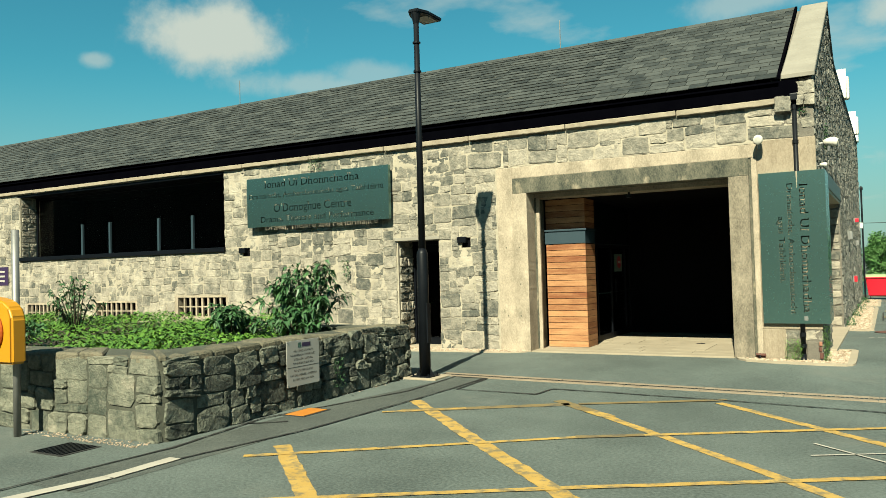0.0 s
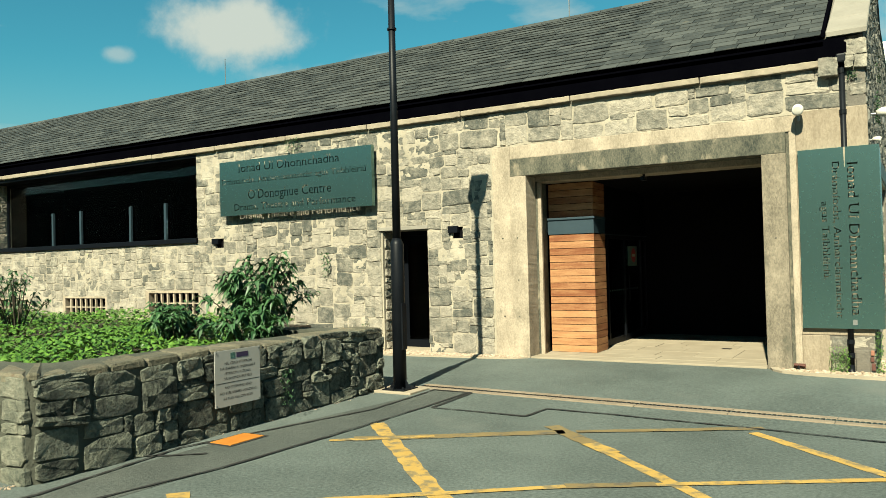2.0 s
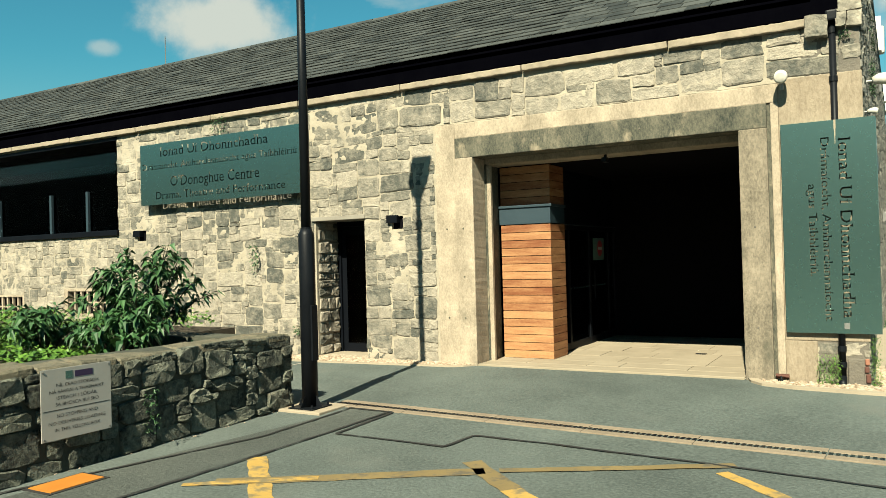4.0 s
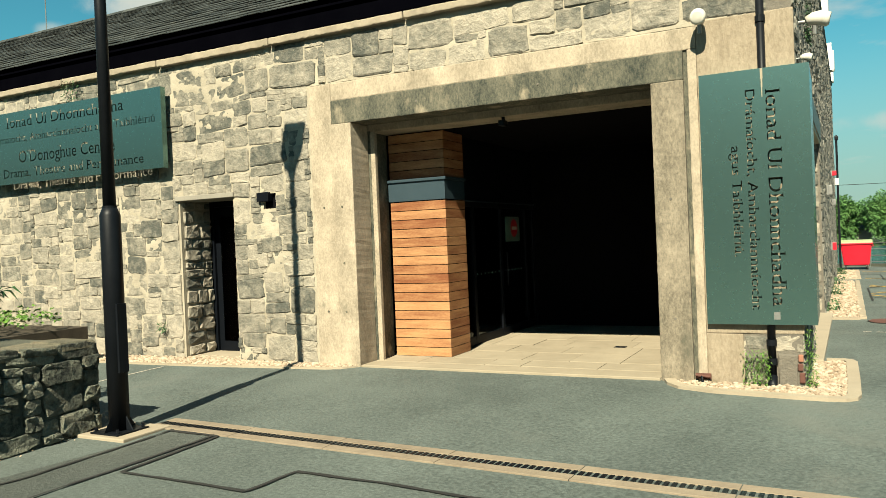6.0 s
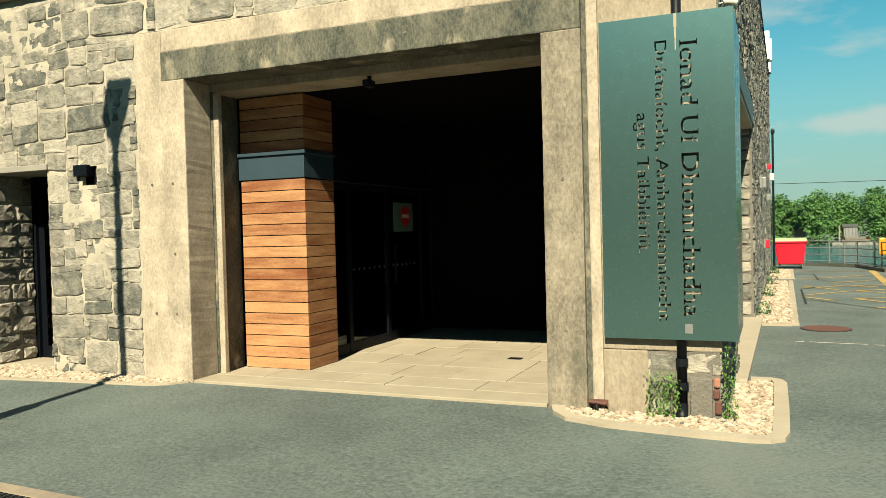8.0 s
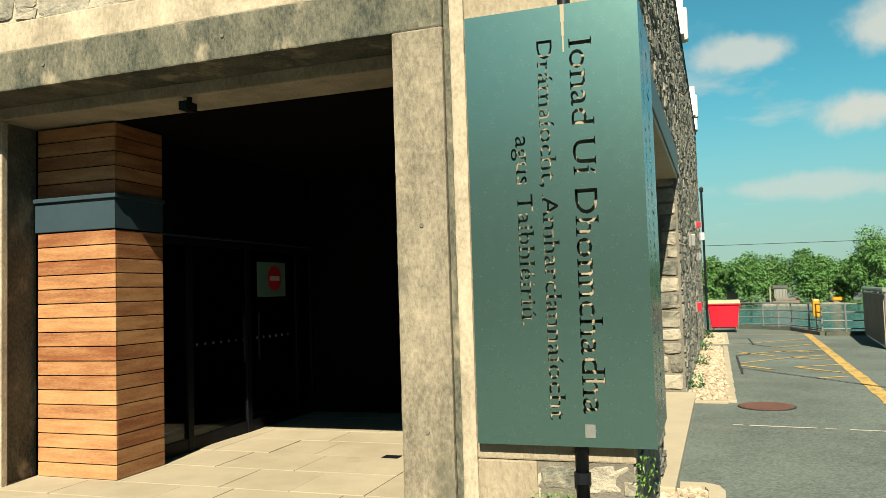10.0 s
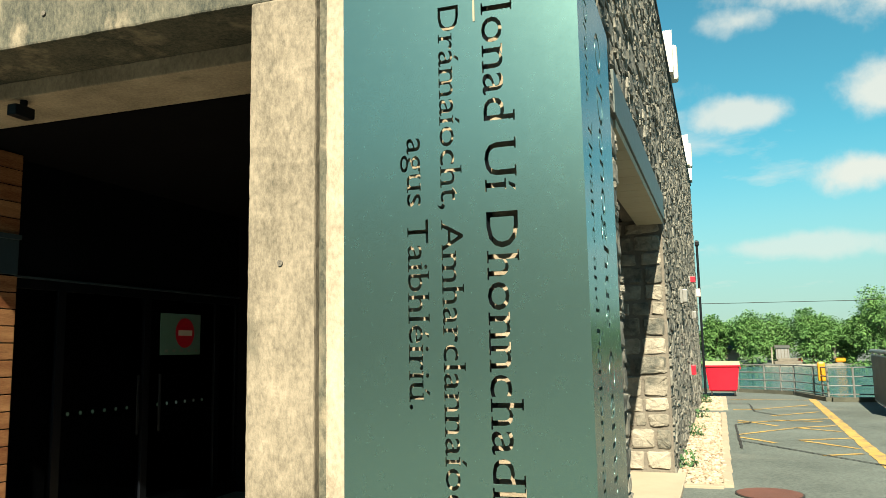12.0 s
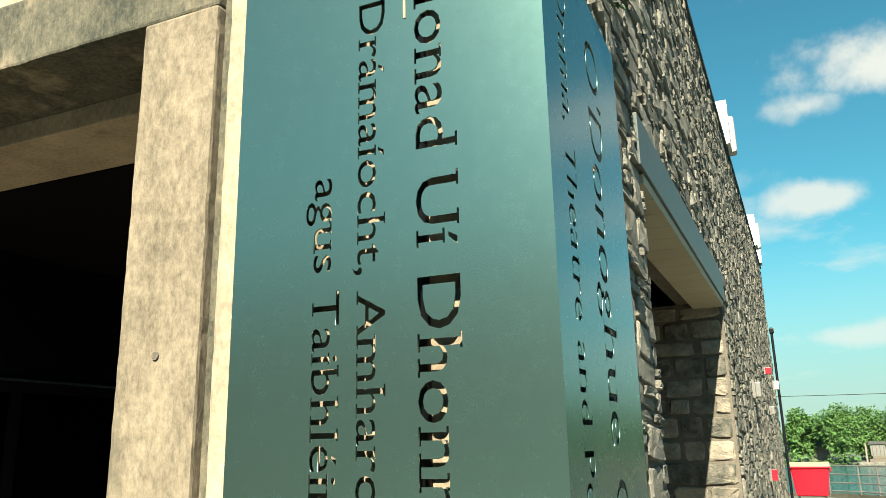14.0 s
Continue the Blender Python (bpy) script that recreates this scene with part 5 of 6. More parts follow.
def inset(points, d):
    out = []
    for i, p in enumerate(points):
        a = Vector(points[max(i - 1, 0)])
        b = Vector(points[min(i + 1, len(points) - 1)])
        t = (b - a).normalized()
        out.append((p[0] - t.y * d, p[1] + t.x * d))
    return out


inner = inset(outline, 0.11)
for i in range(len(outline) - 1):
    q = [outline[i], outline[i + 1], inner[i + 1], inner[i]]
    part("kerb_stone", prism(q, -0.1, 0.098), M_KERB, bed)
part("bed_base", prism([*inner, (0.14, 1.5), (0.12, -0.02), (-1.1, -0.02)], -0.1, 0.06), M_MORTAR, bed)


def poly_in(poly):
    def test(x, y):
        c = False
        for (xa, ya), (xb, yb) in zip(poly, poly[1:] + poly[:1]):
            if (ya > y) != (yb > y) and x < (xb - xa) * (y - ya) / (yb - ya) + xa:
                c = not c
        return c
    return test


pebbles("pebbles", poly_in([*inner, (0.16, 1.5), (0.16, -0.03), (-1.1, -0.03)]), (-1.2, 0.6, -0.6, 1.6), 1500, (0.012, 0.034), lambda x, y: 0.068, 4, bed)
foot = thing("gravel_strip", "kerbed strip of pale pebbles along the wall foot", "gravel bed", kind="structure")
FOOT = [(-9.6, -0.60), (-8.4, -0.56), (-7.2, -0.50), (-6.4, -0.42), (-5.6, -0.34), (-5.15, -0.29), (-4.98, -0.20), (-4.86, -0.05)]


def foot_y(x):
    for (xa, ya), (xb, yb) in zip(FOOT, FOOT[1:]):
        if xa <= x <= xb:
            return ya + (yb - ya) * (x - xa) / (xb - xa)
    return 0.0


foot_in = inset(FOOT, 0.07)
for i in range(len(FOOT) - 1):
    part("kerb_stone", prism([FOOT[i], FOOT[i + 1], foot_in[i + 1], foot_in[i]], -0.05, 0.088), M_KERB, foot)
part("bed_base", prism([*foot_in, (-4.88, -0.01), (-9.6, -0.01)], -0.05, 0.072), M_MORTAR, foot)
pebbles("pebbles", lambda x, y: y > foot_y(x) + 0.075 and (y < -0.01 or -7.7 < x < -6.8), (-9.6, -4.86, -0.56, 0.2), 4200, (0.012, 0.034), lambda x, y: 0.078, 5, foot)
marking("road_marking", "faint white line on the asphalt near the wall", "road marking", [((-7.56, -1.9), (-7.54, -0.62))], 0.04, M_WHITE, 0.004, 0.3)

for ya, yb, xa, xb in ((5.75, 14.6, 0.26, 0.80), (15.5, 19.8, 0.42, 0.98)):
    gb = thing("gravel_bed", "kerbed strip of pale gravel along the gable wall", "gravel bed", kind="structure")
    n = int((yb - ya) / 0.9)
    for i in range(n):
        y0, y1 = ya + (yb - ya) * i / n, ya + (yb - ya) * (i + 1) / n - 0.006
        off = 0.014 * (y0 - ya)
        part("kerb_stone", box(xb - 0.1 + off, xb + off, y0, y1, -0.05, 0.10, 0.006), M_KERB, gb)
    part("kerb_stone", box(xa, xb - 0.1, ya - 0.1, ya, -0.05, 0.10, 0.006), M_KERB, gb)
    part("bed_base", prism([(xa - 0.1, ya), (xb - 0.1, ya), (xb - 0.1 + 0.014 * (yb - ya), yb), (xa - 0.1 + 0.014 * (yb - ya), yb)], 0.0, 0.075), M_MORTAR, gb)
    pebbles("pebbles", lambda x, y: True, (xa + 0.02, xb - 0.1 + 0.007 * (yb - ya), ya + 0.02, yb), int((yb - ya) * 190), (0.016, 0.036), lambda x, y: 0.08, 6, gb)

# ---------------------------------------------------------------- planter
planter = thing("planter_wall", "low dark rubble stone planter wall with a mossy rough top", "planter", at=(0, 0, 0))
PX, PY0, PY1 = -5.53, -8.08, -3.22


def wall_h(y):
    return 0.86 - 0.012 * (y - PY0) * 1.0


SKEWED = 0.0225         # the long face turns a little out towards its south corner
front_line = [(PX, PY1), (PX + 0.102, -7.75), (PX + 0.105, -8.0), (-5.48, -8.09), (-8.6, -8.22), (-12.0, -8.3)]
inner_line = [(PX - 0.42, PY1 + 0.0), (PX - 0.42, -7.55), (-6.02, -7.6), (-6.1, -7.66), (-8.6, -7.78), (-12.0, -7.86)]
bm = bmesh.new()
loops = []
for (xa, ya), (xb, yb) in zip(front_line, inner_line):
    h = wall_h(ya)
    loops.append([bm.verts.new((xa - 0.0, ya, -0.15)), bm.verts.new((xa, ya, h - 0.02)), bm.verts.new((xb, yb, h + 0.015)), bm.verts.new((xb, yb, -0.15))])
for a, b in zip(loops, loops[1:]):
    for k in range(4):
        bm.faces.new((a[k], a[(k + 1) % 4], b[(k + 1) % 4], b[k]))
bm.faces.new(loops[0]), bm.faces.new(loops[-1][::-1])
bmesh.ops.recalc_face_normals(bm, faces=bm.faces)
part("wall_core", bm, M_PMORTAR, planter)
part("end_wall", box(-9.0, PX - 0.425, PY1 - 0.40, PY1, -0.15, 0.80), M_PMORTAR, planter)
part("soil", box(-26, PX - 0.43, -7.52, PY1 - 0.42, 0.2, 0.64), M_EARTH, planter)
part("rear_soil", box(-26, -9.0, PY1 - 0.40, -0.6, 0.2, 0.58), M_EARTH, planter)

PT = [stone_template(random.Random(100 + i), 0.32, 0.10, 0.8, (0.82, 0.97)) for i in range(24)]
for t_ in PT:
    t_.materials.append(M_PSTONE)
prs = random.Random(77)
rects = snecked(-8.06, PY1, 0.0, 0.82, [], 61, (0.082, 0.068), [(4, 4, 7, 2, 4), (3, 3, 5, 2, 4), (3, 3, 6, 1, 2), (1, 1, 2, 1, 2)])
single_stones("stone", rects, PT, lambda y, z: Matrix.Translation((PX - 0.004 + SKEWED * (PY1 - y), y, z)) @ Matrix.Rotation(radians(90) + SKEWED, 4, "Z"), planter, prs, gap=-0.008, deep=(0.014, 0.055), wander=1.0)
WT = [stone_template(random.Random(200 + i), 0.26, 0.11, 0.75, (0.8, 0.95)) for i in range(16)]
for t_ in WT:
    t_.materials.append(M_WSTONE)
rects = snecked(-12.0, -5.455, -0.02, 0.86, [], 64, (0.105, 0.088), [(4, 3, 5, 3, 4), (3, 2, 4, 2, 3), (2, 2, 4, 1, 2), (1, 1, 2, 1, 2)])
single_stones("stone", rects, WT, lambda x, z: Matrix.Translation((x, -8.095 - 0.04 * (-5.6 - x) + 0.004, z)) @ Matrix.Rotation(radians(2.3), 4, "Z"), planter, prs, gap=-0.012, deep=(0.012, 0.04), wander=1.0)
rects = stone_courses(-6.9, PX - 0.03, 0.0, 0.80, [], random.Random(65), (0.13, 0.28), (0.2, 0.4))
single_stones("stone", rects, PT, lambda x, z: Matrix.Translation((x, PY1 + 0.004, z)) @ Matrix.Rotation(radians(180), 4, "Z"), planter, prs, gap=0.014, deep=(0.03, 0.06))
crumbs = thing("mortar_debris", "crumbled pale mortar along the planter foot", "debris", kind="structure")
pebbles("crumbs", lambda x, y: marks.random() < 0.5 and (y + 8.12 + 0.04 * (-5.6 - x)) < -0.02, (-7.4, -5.5, -8.36, -8.1), 240, (0.004, 0.012), lambda x, y: 0.004, 14, crumbs)
pebbles("crumbs", lambda x, y: x < PX + 0.05 + 0.06 * math.sin(5 * y) ** 2, (PX, PX + 0.12, -8.0, -3.3), 150, (0.004, 0.011), lambda x, y: ground_z(x, y) + 0.002, 15, crumbs)
# rough cap stones
for (xa, ya), (xb, yb), (xc, yc), (xd, yd) in zip(front_line, front_line[1:], inner_line, inner_line[1:]):
    L = math.hypot(xb - xa, yb - ya)
    n = max(1, int(L / 0.36))
    for i in range(n):
        f0, f1 = i / n, (i + 1) / n - 0.012 / L
        P_ = lambda p, q, f: Vector((p[0] + (q[0] - p[0]) * f, p[1] + (q[1] - p[1]) * f, 0))
        rim = [P_((xa, ya), (xb, yb), f0), P_((xa, ya), (xb, yb), f1), P_((xc, yc), (xd, yd), f1), P_((xc, yc), (xd, yd), f0)]
        h = wall_h(rim[0].y) + prs.uniform(-0.02, 0.015)
        bm = bmesh.new()
        out = (rim[0] + rim[1] - rim[2] - rim[3]).normalized() * 0.016
        lo = [bm.verts.new(p + (out if k < 2 else -out) + Vector((0, 0, h - 0.07))) for k, p in enumerate(rim)]
        hi = [bm.verts.new(p + (out * 0.5 if k < 2 else -out) + Vector((0, 0, h + prs.uniform(0.0, 0.03)))) for k, p in enumerate(rim)]
        bm.faces.new(lo), bm.faces.new(hi)
        for k in range(4):
            bm.faces.new((lo[k], lo[(k + 1) % 4], hi[(k + 1) % 4], hi[k]))
        bmesh.ops.recalc_face_normals(bm, faces=bm.faces)
        bmesh.ops.bevel(bm, geom=list(bm.edges), offset=0.02, segments=1, affect="EDGES")
        part("cap_stone", bm, M_PCAP, planter)

# notice on the planter
notice = thing("notice_board", "white parking notice with black capitals fixed to the planter wall", "notice", at=(PX + 0.135, -6.24, 0.28))
TURN_E = Matrix.Rotation(radians(90), 4, "Z")
plaque_m = paint("white_notice_sheet", (0.66, 0.64, 0.58), (0.76, 0.74, 0.68), 0.5, 2, 30, 0.03, 0.001)
np_ = part("plate", box(0, 0.006, 0, 0.62, 0, 0.56, 0.002), plaque_m, notice)
part("logo_panel", box(0.006, 0.008, 0.29, 0.45, 0.475, 0.525), M_PURPLE, np_)
part("logo_mark", box(0.006, 0.008, 0.21, 0.27, 0.470, 0.53), M_STEEL, np_)
part("frame_line", box(0.006, 0.0075, 0.015, 0.605, 0.233, 0.237), M_IRON, np_)
for txt, y, w, z in (("NÍL CEAD STOPADH", 0.13, 0.37, 0.415), ("NÁ EARRAÍ A THABHAIRT", 0.07, 0.48, 0.365), ("ISTEACH / LÓDÁIL", 0.13, 0.36, 0.315), ("SA BHOSCA BUÍ SEO", 0.12, 0.38, 0.265),
                     ("NO STOPPING AND", 0.13, 0.36, 0.175), ("NO DELIVERIES LOADING", 0.06, 0.50, 0.12), ("IN THIS YELLOW BOX", 0.11, 0.40, 0.065)):
    part("writing", put(lettering(txt, w, 0.027), Matrix.Translation((0.0075, y, z)) @ TURN_E @ UPR), M_IRON, np_)
for y in (0.02, 0.60):
    for z in (0.02, 0.54):
        part("screw", tube([(0.004, y, z), (0.011, y, z)], 0.008, 8), M_GALV, np_)

# ---------------------------------------------------------------- plants


def leaf_cloud(name, spots, material, parent, seed, size, droop=0.35, slim=0.32):
    """Pointed leaves, each folded along its midrib, at the given places and headings."""
    r = random.Random(seed)
    vs, fs = [], []
    for p, d in spots:
        s = r.uniform(*size)
        d = (Vector(d) + Vector((r.uniform(-0.4, 0.4), r.uniform(-0.4, 0.4), r.uniform(-0.5, 0.2)))).normalized()
        side = d.cross(Vector((0, 0, 1)))
        side = side.normalized() if side.length > 0.01 else Vector((1, 0, 0))
        upv = side.cross(d)
        side = (side * math.cos(r.uniform(-0.9, 0.9)) + upv * r.uniform(-0.6, 0.6)).normalized()
        p = Vector(p)
        mid = p + d * s * 0.5 + Vector((0, 0, s * 0.06))
        tip = p + d * s - Vector((0, 0, s * droop))
        n0 = len(vs)
        vs += [tuple(p), tuple(mid + side * s * slim * 0.5 + upv * s * 0.06), tuple(tip), tuple(mid - side * s * slim * 0.5 + upv * s * 0.06), tuple(mid)]
        fs += [(n0, n0 + 4, n0 + 1), (n0 + 1, n0 + 4, n0 + 2), (n0, n0 + 3, n0 + 4), (n0 + 3, n0 + 2, n0 + 4)]
    me = bpy.data.meshes.new(name)
    me.from_pydata(vs, [], fs)
    me.materials.append(material)
    ob = new(name, me)
    ob.parent = parent
    return ob


def shrub(at, height, spread, stems, leaves, seed, label, size=(0.10, 0.19)):
    r = random.Random(seed)
    t = thing("shrub", label, "shrub", at=at)
    spots = []
    sb = bmesh.new()
    for k in range(stems):
        a, q = r.uniform(0, 6.28), r.uniform(0.1, 1.0) ** 0.7
        top = Vector((math.cos(a) * spread * q, math.sin(a) * spread * q, height * (1 - 0.5 * q * q) * r.uniform(0.8, 1.06)))
        pts = [Vector((math.cos(a) * 0.1 * q, math.sin(a) * 0.1 * q, 0)).lerp(top, f) + Vector((0, 0, 0.12 * math.sin(f * 3.1))) for f in (0, 0.35, 0.7, 1)]
        tube(pts, 0.01, 5, sb, taper=[0.014, 0.011, 0.007, 0.003])
        for j in range(leaves):
            f = r.uniform(0.12, 1.0) ** 0.75
            i = min(2, int(f * 3))
            p = pts[i].lerp(pts[i + 1], f * 3 - i)
            h = r.uniform(0, 6.28)
            spots.append((p, (math.cos(h), math.sin(h), r.uniform(-0.5, 0.7))))
    part("stem", sb, M_BARK, t)
    leaf_cloud("leaves", spots, M_LEAF, t, seed + 1, size, slim=0.36)
    return t


shrub((-6.95, -4.05, 0.63), 1.34, 0.78, 30, 46, 200, "tall leafy green shrub growing in the stone planter", (0.10, 0.20))
shrub((-6.55, -4.6, 0.63), 0.55, 0.55, 26, 24, 210, "low leafy green shrub in the stone planter")
shrub((-7.9, -4.6, 0.63), 0.62, 0.5, 22, 24, 220, "low leafy green shrub in the stone planter")
shrub((-12.3, -4.2, 0.60), 1.15, 0.55, 18, 22, 230, "thin young shrub among the planter ivy", (0.08, 0.16))
shrub((-10.5, -6.4, 0.60), 0.55, 0.45, 16, 20, 240, "thin young shrub among the planter ivy", (0.08, 0.15))

ivy = thing("ivy_bed", "dense bright green ivy filling the stone planter", "ivy", at=(0, 0, 0.62), kind="stuff")
ir = random.Random(55)
spots = []
for _ in range(24000):
    x = -5.95 - 15.5 * ir.random() ** 1.35
    y = ir.uniform(-7.3, -3.5) if x > -9 else ir.uniform(-7.5, -0.9)
    bulk = 0.20 + 0.14 * math.sin(x * 1.7 + 0.6 * y) + 0.09 * math.sin(x * 4.1 - y * 2.3) + 0.1 * min(1, max(0, (-6.2 - x) / 1.5))
    if x > -6.6 and y < -5.4 and ir.random() < 0.6:
        continue
    h = ir.uniform(0, 6.28)
    bulk *= min(1, max(0.25, (y + 7.5) / 1.8))
    spots.append(((x, y, max(0.02, 0.6 * bulk * ir.uniform(0.3, 1.0))), (math.cos(h), math.sin(h) - 0.3, 0.25)))
leaf_cloud("ivy_leaves", spots, M_IVY, ivy, 56, (0.05, 0.10), 0.25, 0.8)


def tuft(at, n, size, spread, seed, label, material=M_LEAF, drop=0.0, tall=1.6):
    r = random.Random(seed)
    t = thing("weed_tuft", label, "weed", at=at)
    sp = []
    for _ in range(n):
        sp.append(((r.uniform(-spread, spread), r.uniform(-0.05, 0.0), r.uniform(-drop, 0.25 * (1 - drop)) if drop else spread * tall * r.random() ** 1.4), (r.uniform(-1, 1), -0.9, r.uniform(-0.2, 0.8))))
    leaf_cloud("leaves", sp, material, t, seed, size)
    return t


tuft((-0.31, -0.05, 0.06), 330, (0.025, 0.05), 0.12, 300, "clump of small weeds at the downpipe foot", M_IVY, tall=3.0)
tuft((0.17, 0.0, 0.08), 260, (0.02, 0.045), 0.045, 301, "trailing weeds on the building corner", M_IVY, tall=12.0)
tuft((-9.05, -0.03, 1.75), 90, (0.04, 0.08), 0.10, 302, "small weed tuft rooted in the wall joints", drop=0.3)
tuft((-8.15, -0.02, 0.45), 50, (0.03, 0.07), 0.08, 303, "small weed tuft rooted in the wall joints")
tuft((-9.8, -0.04, 3.98), 80, (0.04, 0.07), 0.2, 304, "dry moss tuft under the eaves above the sign", drop=0.05)
tuft((-0.05, 0.0, 3.98), 50, (0.03, 0.05), 0.06, 305, "small weed tuft rooted in the wall joints")
tuft((PX + 0.12, -5.2, 0.35), 160, (0.02, 0.045), 0.13, 306, "creeping weed hanging on the planter wall", drop=0.2)
for y_, z_, n_ in ((1.3, 3.55, 170), (2.4, 4.35, 60)):
    tuft((GX + SKEW * y_ + 0.02, y_, z_), n_, (0.03, 0.07), 0.11, int(320 + y_), "green weeds rooted high in the gable wall", tall=4.0).rotation_euler = (0, 0, radians(90))
for y_, n_ in ((7.0, 60), (10.2, 80), (13.4, 90), (17.5, 140)):
    tuft((GX + SKEW * y_ + 0.10, y_, 0.09), n_, (0.05, 0.12), 0.12, int(310 + y_), "weeds growing along the gable wall foot")

# ---------------------------------------------------------------- lifebuoy post at the planter
lb = thing("lifebuoy_post", "galvanised post carrying a yellow lifebuoy cabinet and a small purple sign", "post", at=(-7.22, -8.47, 0))
smooth(part("post", tube([(0, 0, -0.05), (0, 0, 2.22)], 0.038, 14), M_GALV, lb))
bm = bmesh.new()
prof = [(-0.42, -0.26), (0.27, -0.26), (0.27, 0.22), (0.22, 0.33), (0.1, 0.40), (-0.1, 0.44), (-0.3, 0.42), (-0.42, 0.34)]
lo_ = [bm.verts.new((x, -0.22, z + 1.06)) for x, z in prof]
hi_ = [bm.verts.new((x, -0.05, z + 1.06)) for x, z in prof]
bm.faces.new(lo_), bm.faces.new(hi_[::-1])
for i in range(len(prof)):
    bm.faces.new((lo_[i], hi_[i], hi_[(i + 1) % len(prof)], lo_[(i + 1) % len(prof)]))
bmesh.ops.recalc_face_normals(bm, faces=bm.faces)
bmesh.ops.bevel(bm, geom=list(bm.edges), offset=0.025, segments=3, affect="EDGES")
cab = part("cabinet", bm, M_YBOX, lb, "yellow plastic cabinet")
ring = [(-0.09 + 0.2 * math.cos(a), -0.235, 1.14 + 0.2 * math.sin(a)) for a in [i * math.pi / 14 for i in range(29)]]
part("lifebuoy", tube(ring, 0.03, 8), paint("orange_plastic", (0.70, 0.12, 0.015), (0.78, 0.17, 0.02), 0.45, 2, 30, 0.03, 0.001), cab, "orange lifebuoy rim")
part("label_plate", box(-0.12, 0.06, -0.228, -0.222, 0.85, 0.92), plaque_m, cab)
part("label_bar", box(-0.10, 0.04, -0.231, -0.229, 0.875, 0.895), M_RED, cab)
ss_ = part("small_sign", box(-0.36, -0.05, -0.055, -0.045, 1.62, 1.82, 0.003), M_PURPLE, lb, "purple sign plate")
for i in range(3):
    part("writing_bar", box(-0.3, -0.1, -0.059, -0.056, 1.66 + i * 0.05, 1.68 + i * 0.05), plaque_m, ss_)

# ---------------------------------------------------------------- quay, bin, river bank
bin_t = thing("wheeled_bin", "large red wheeled refuse bin with a pale green lid", "bin", at=(0.98, 20.5, 0.07))
bin_t.scale = (0.9, 0.9, 0.87)
bm = bmesh.new()
sec = [(-0.40, -0.30, 0.16), (0.40, -0.30, 0.16), (0.40, 0.30, 0.16), (-0.40, 0.30, 0.16)]
sec2 = [(-0.50, -0.40, 0.98), (0.50, -0.40, 0.98), (0.50, 0.40, 0.98), (-0.50, 0.40, 0.98)]
a = [bm.verts.new(p) for p in sec]
b = [bm.verts.new(p) for p in sec2]
bm.faces.new(a[::-1]), bm.faces.new(b)
for i in range(4):
    bm.faces.new((a[i], a[(i + 1) % 4], b[(i + 1) % 4], b[i]))
bmesh.ops.bevel(bm, geom=list(bm.edges), offset=0.03, segments=2, affect="EDGES")
part("body", bm, M_RED, bin_t)
part("rim", box(-0.53, 0.53, -0.43, 0.43, 0.94, 1.0, 0.015), M_RED, bin_t)
bm = bmesh.new()
arc = [(-0.42, 1.0), (-0.2, 1.08), (0.0, 1.11), (0.2, 1.08), (0.42, 1.0)]
extrude_x(arc, -0.52, 0.52, bm)
part("lid", bm, M_LIME, bin_t, "pale green lid")
for x in (-0.34, 0.34):
    for y in (-0.25, 0.25):
        w = part("wheel", tube([(x - 0.03, y, 0.08), (x + 0.03, y, 0.08)], 0.08, 14), M_BLACK, bin_t)
        part("fork", box(x - 0.04, x + 0.04, y - 0.02, y + 0.02, 0.10, 0.18), M_GALV, w)
for x in (-0.56, 0.53):
    part("trunnion", box(x, x + 0.03, -0.08, 0.08, 0.84, 0.92, 0.01), M_RED, bin_t)

rail = thing("quay_railing", "grey galvanised railing along the curved quay edge", "railing")
RP = [(0.9, 22.5), (1.45, 22.2), (2.15, 21.65), (2.55, 21.2), (2.86, 20.75), (3.2, 19.5), (3.40, 18.5)]
for x, y in RP:
    part("post", tube([(x, y, 0.05), (x, y, 0.90)], 0.026, 8), M_GALV, rail)
for (xa, ya), (xb, yb) in zip(RP, RP[1:]):
    for z in (0.24, 0.45, 0.67, 0.89):
        part("bar", tube([(xa, ya, z), (xb, yb, z)], 0.018 if z < 1 else 0.025, 6), M_GALV, rail)
for i in range(8):
    x = 3.40 + i * 0.55
    for z in (0.24, 0.45, 0.67, 0.89):
        part("bar", tube([(x, 18.35, z), (x + 0.55, 18.35, z)], 0.016, 6), M_GALV, rail)
    part("post", tube([(x + 0.55, 18.35, 0.05), (x + 0.55, 18.35, 0.90)], 0.026, 8), M_GALV, rail)
qk = thing("quay_edge", "low dark stone kerb along the quay edge", "kerb", kind="structure")
QP = [(-1.5, 22.6), (1.2, 22.55), (2.2, 21.75), (2.95, 20.9), (3.45, 18.35), (12, 18.3)]
for (xa, ya), (xb, yb) in zip(QP, QP[1:]):
    d = Vector((xb - xa, yb - ya)).normalized()
    s = Vector((-d.y, d.x)) * 0.14
    part("kerb_stone", prism([(xa + s.x, ya + s.y), (xb + s.x, yb + s.y), (xb - s.x, yb - s.y), (xa - s.x, ya - s.y)], -1.4, 0.17), M_PMORTAR, qk)
buoy = thing("lifebuoy_cabinet", "yellow lifebuoy cabinet on the quay railing", "lifebuoy", at=(3.34, 19.0, 0.07))
part("cabinet", box(-0.09, 0.09, -0.07, 0.05, 0.46, 0.95, 0.04), M_YBOX, buoy)
part("post", tube([(0, 0, 0), (0, 0, 0.48)], 0.025, 8), M_GALV, buoy)

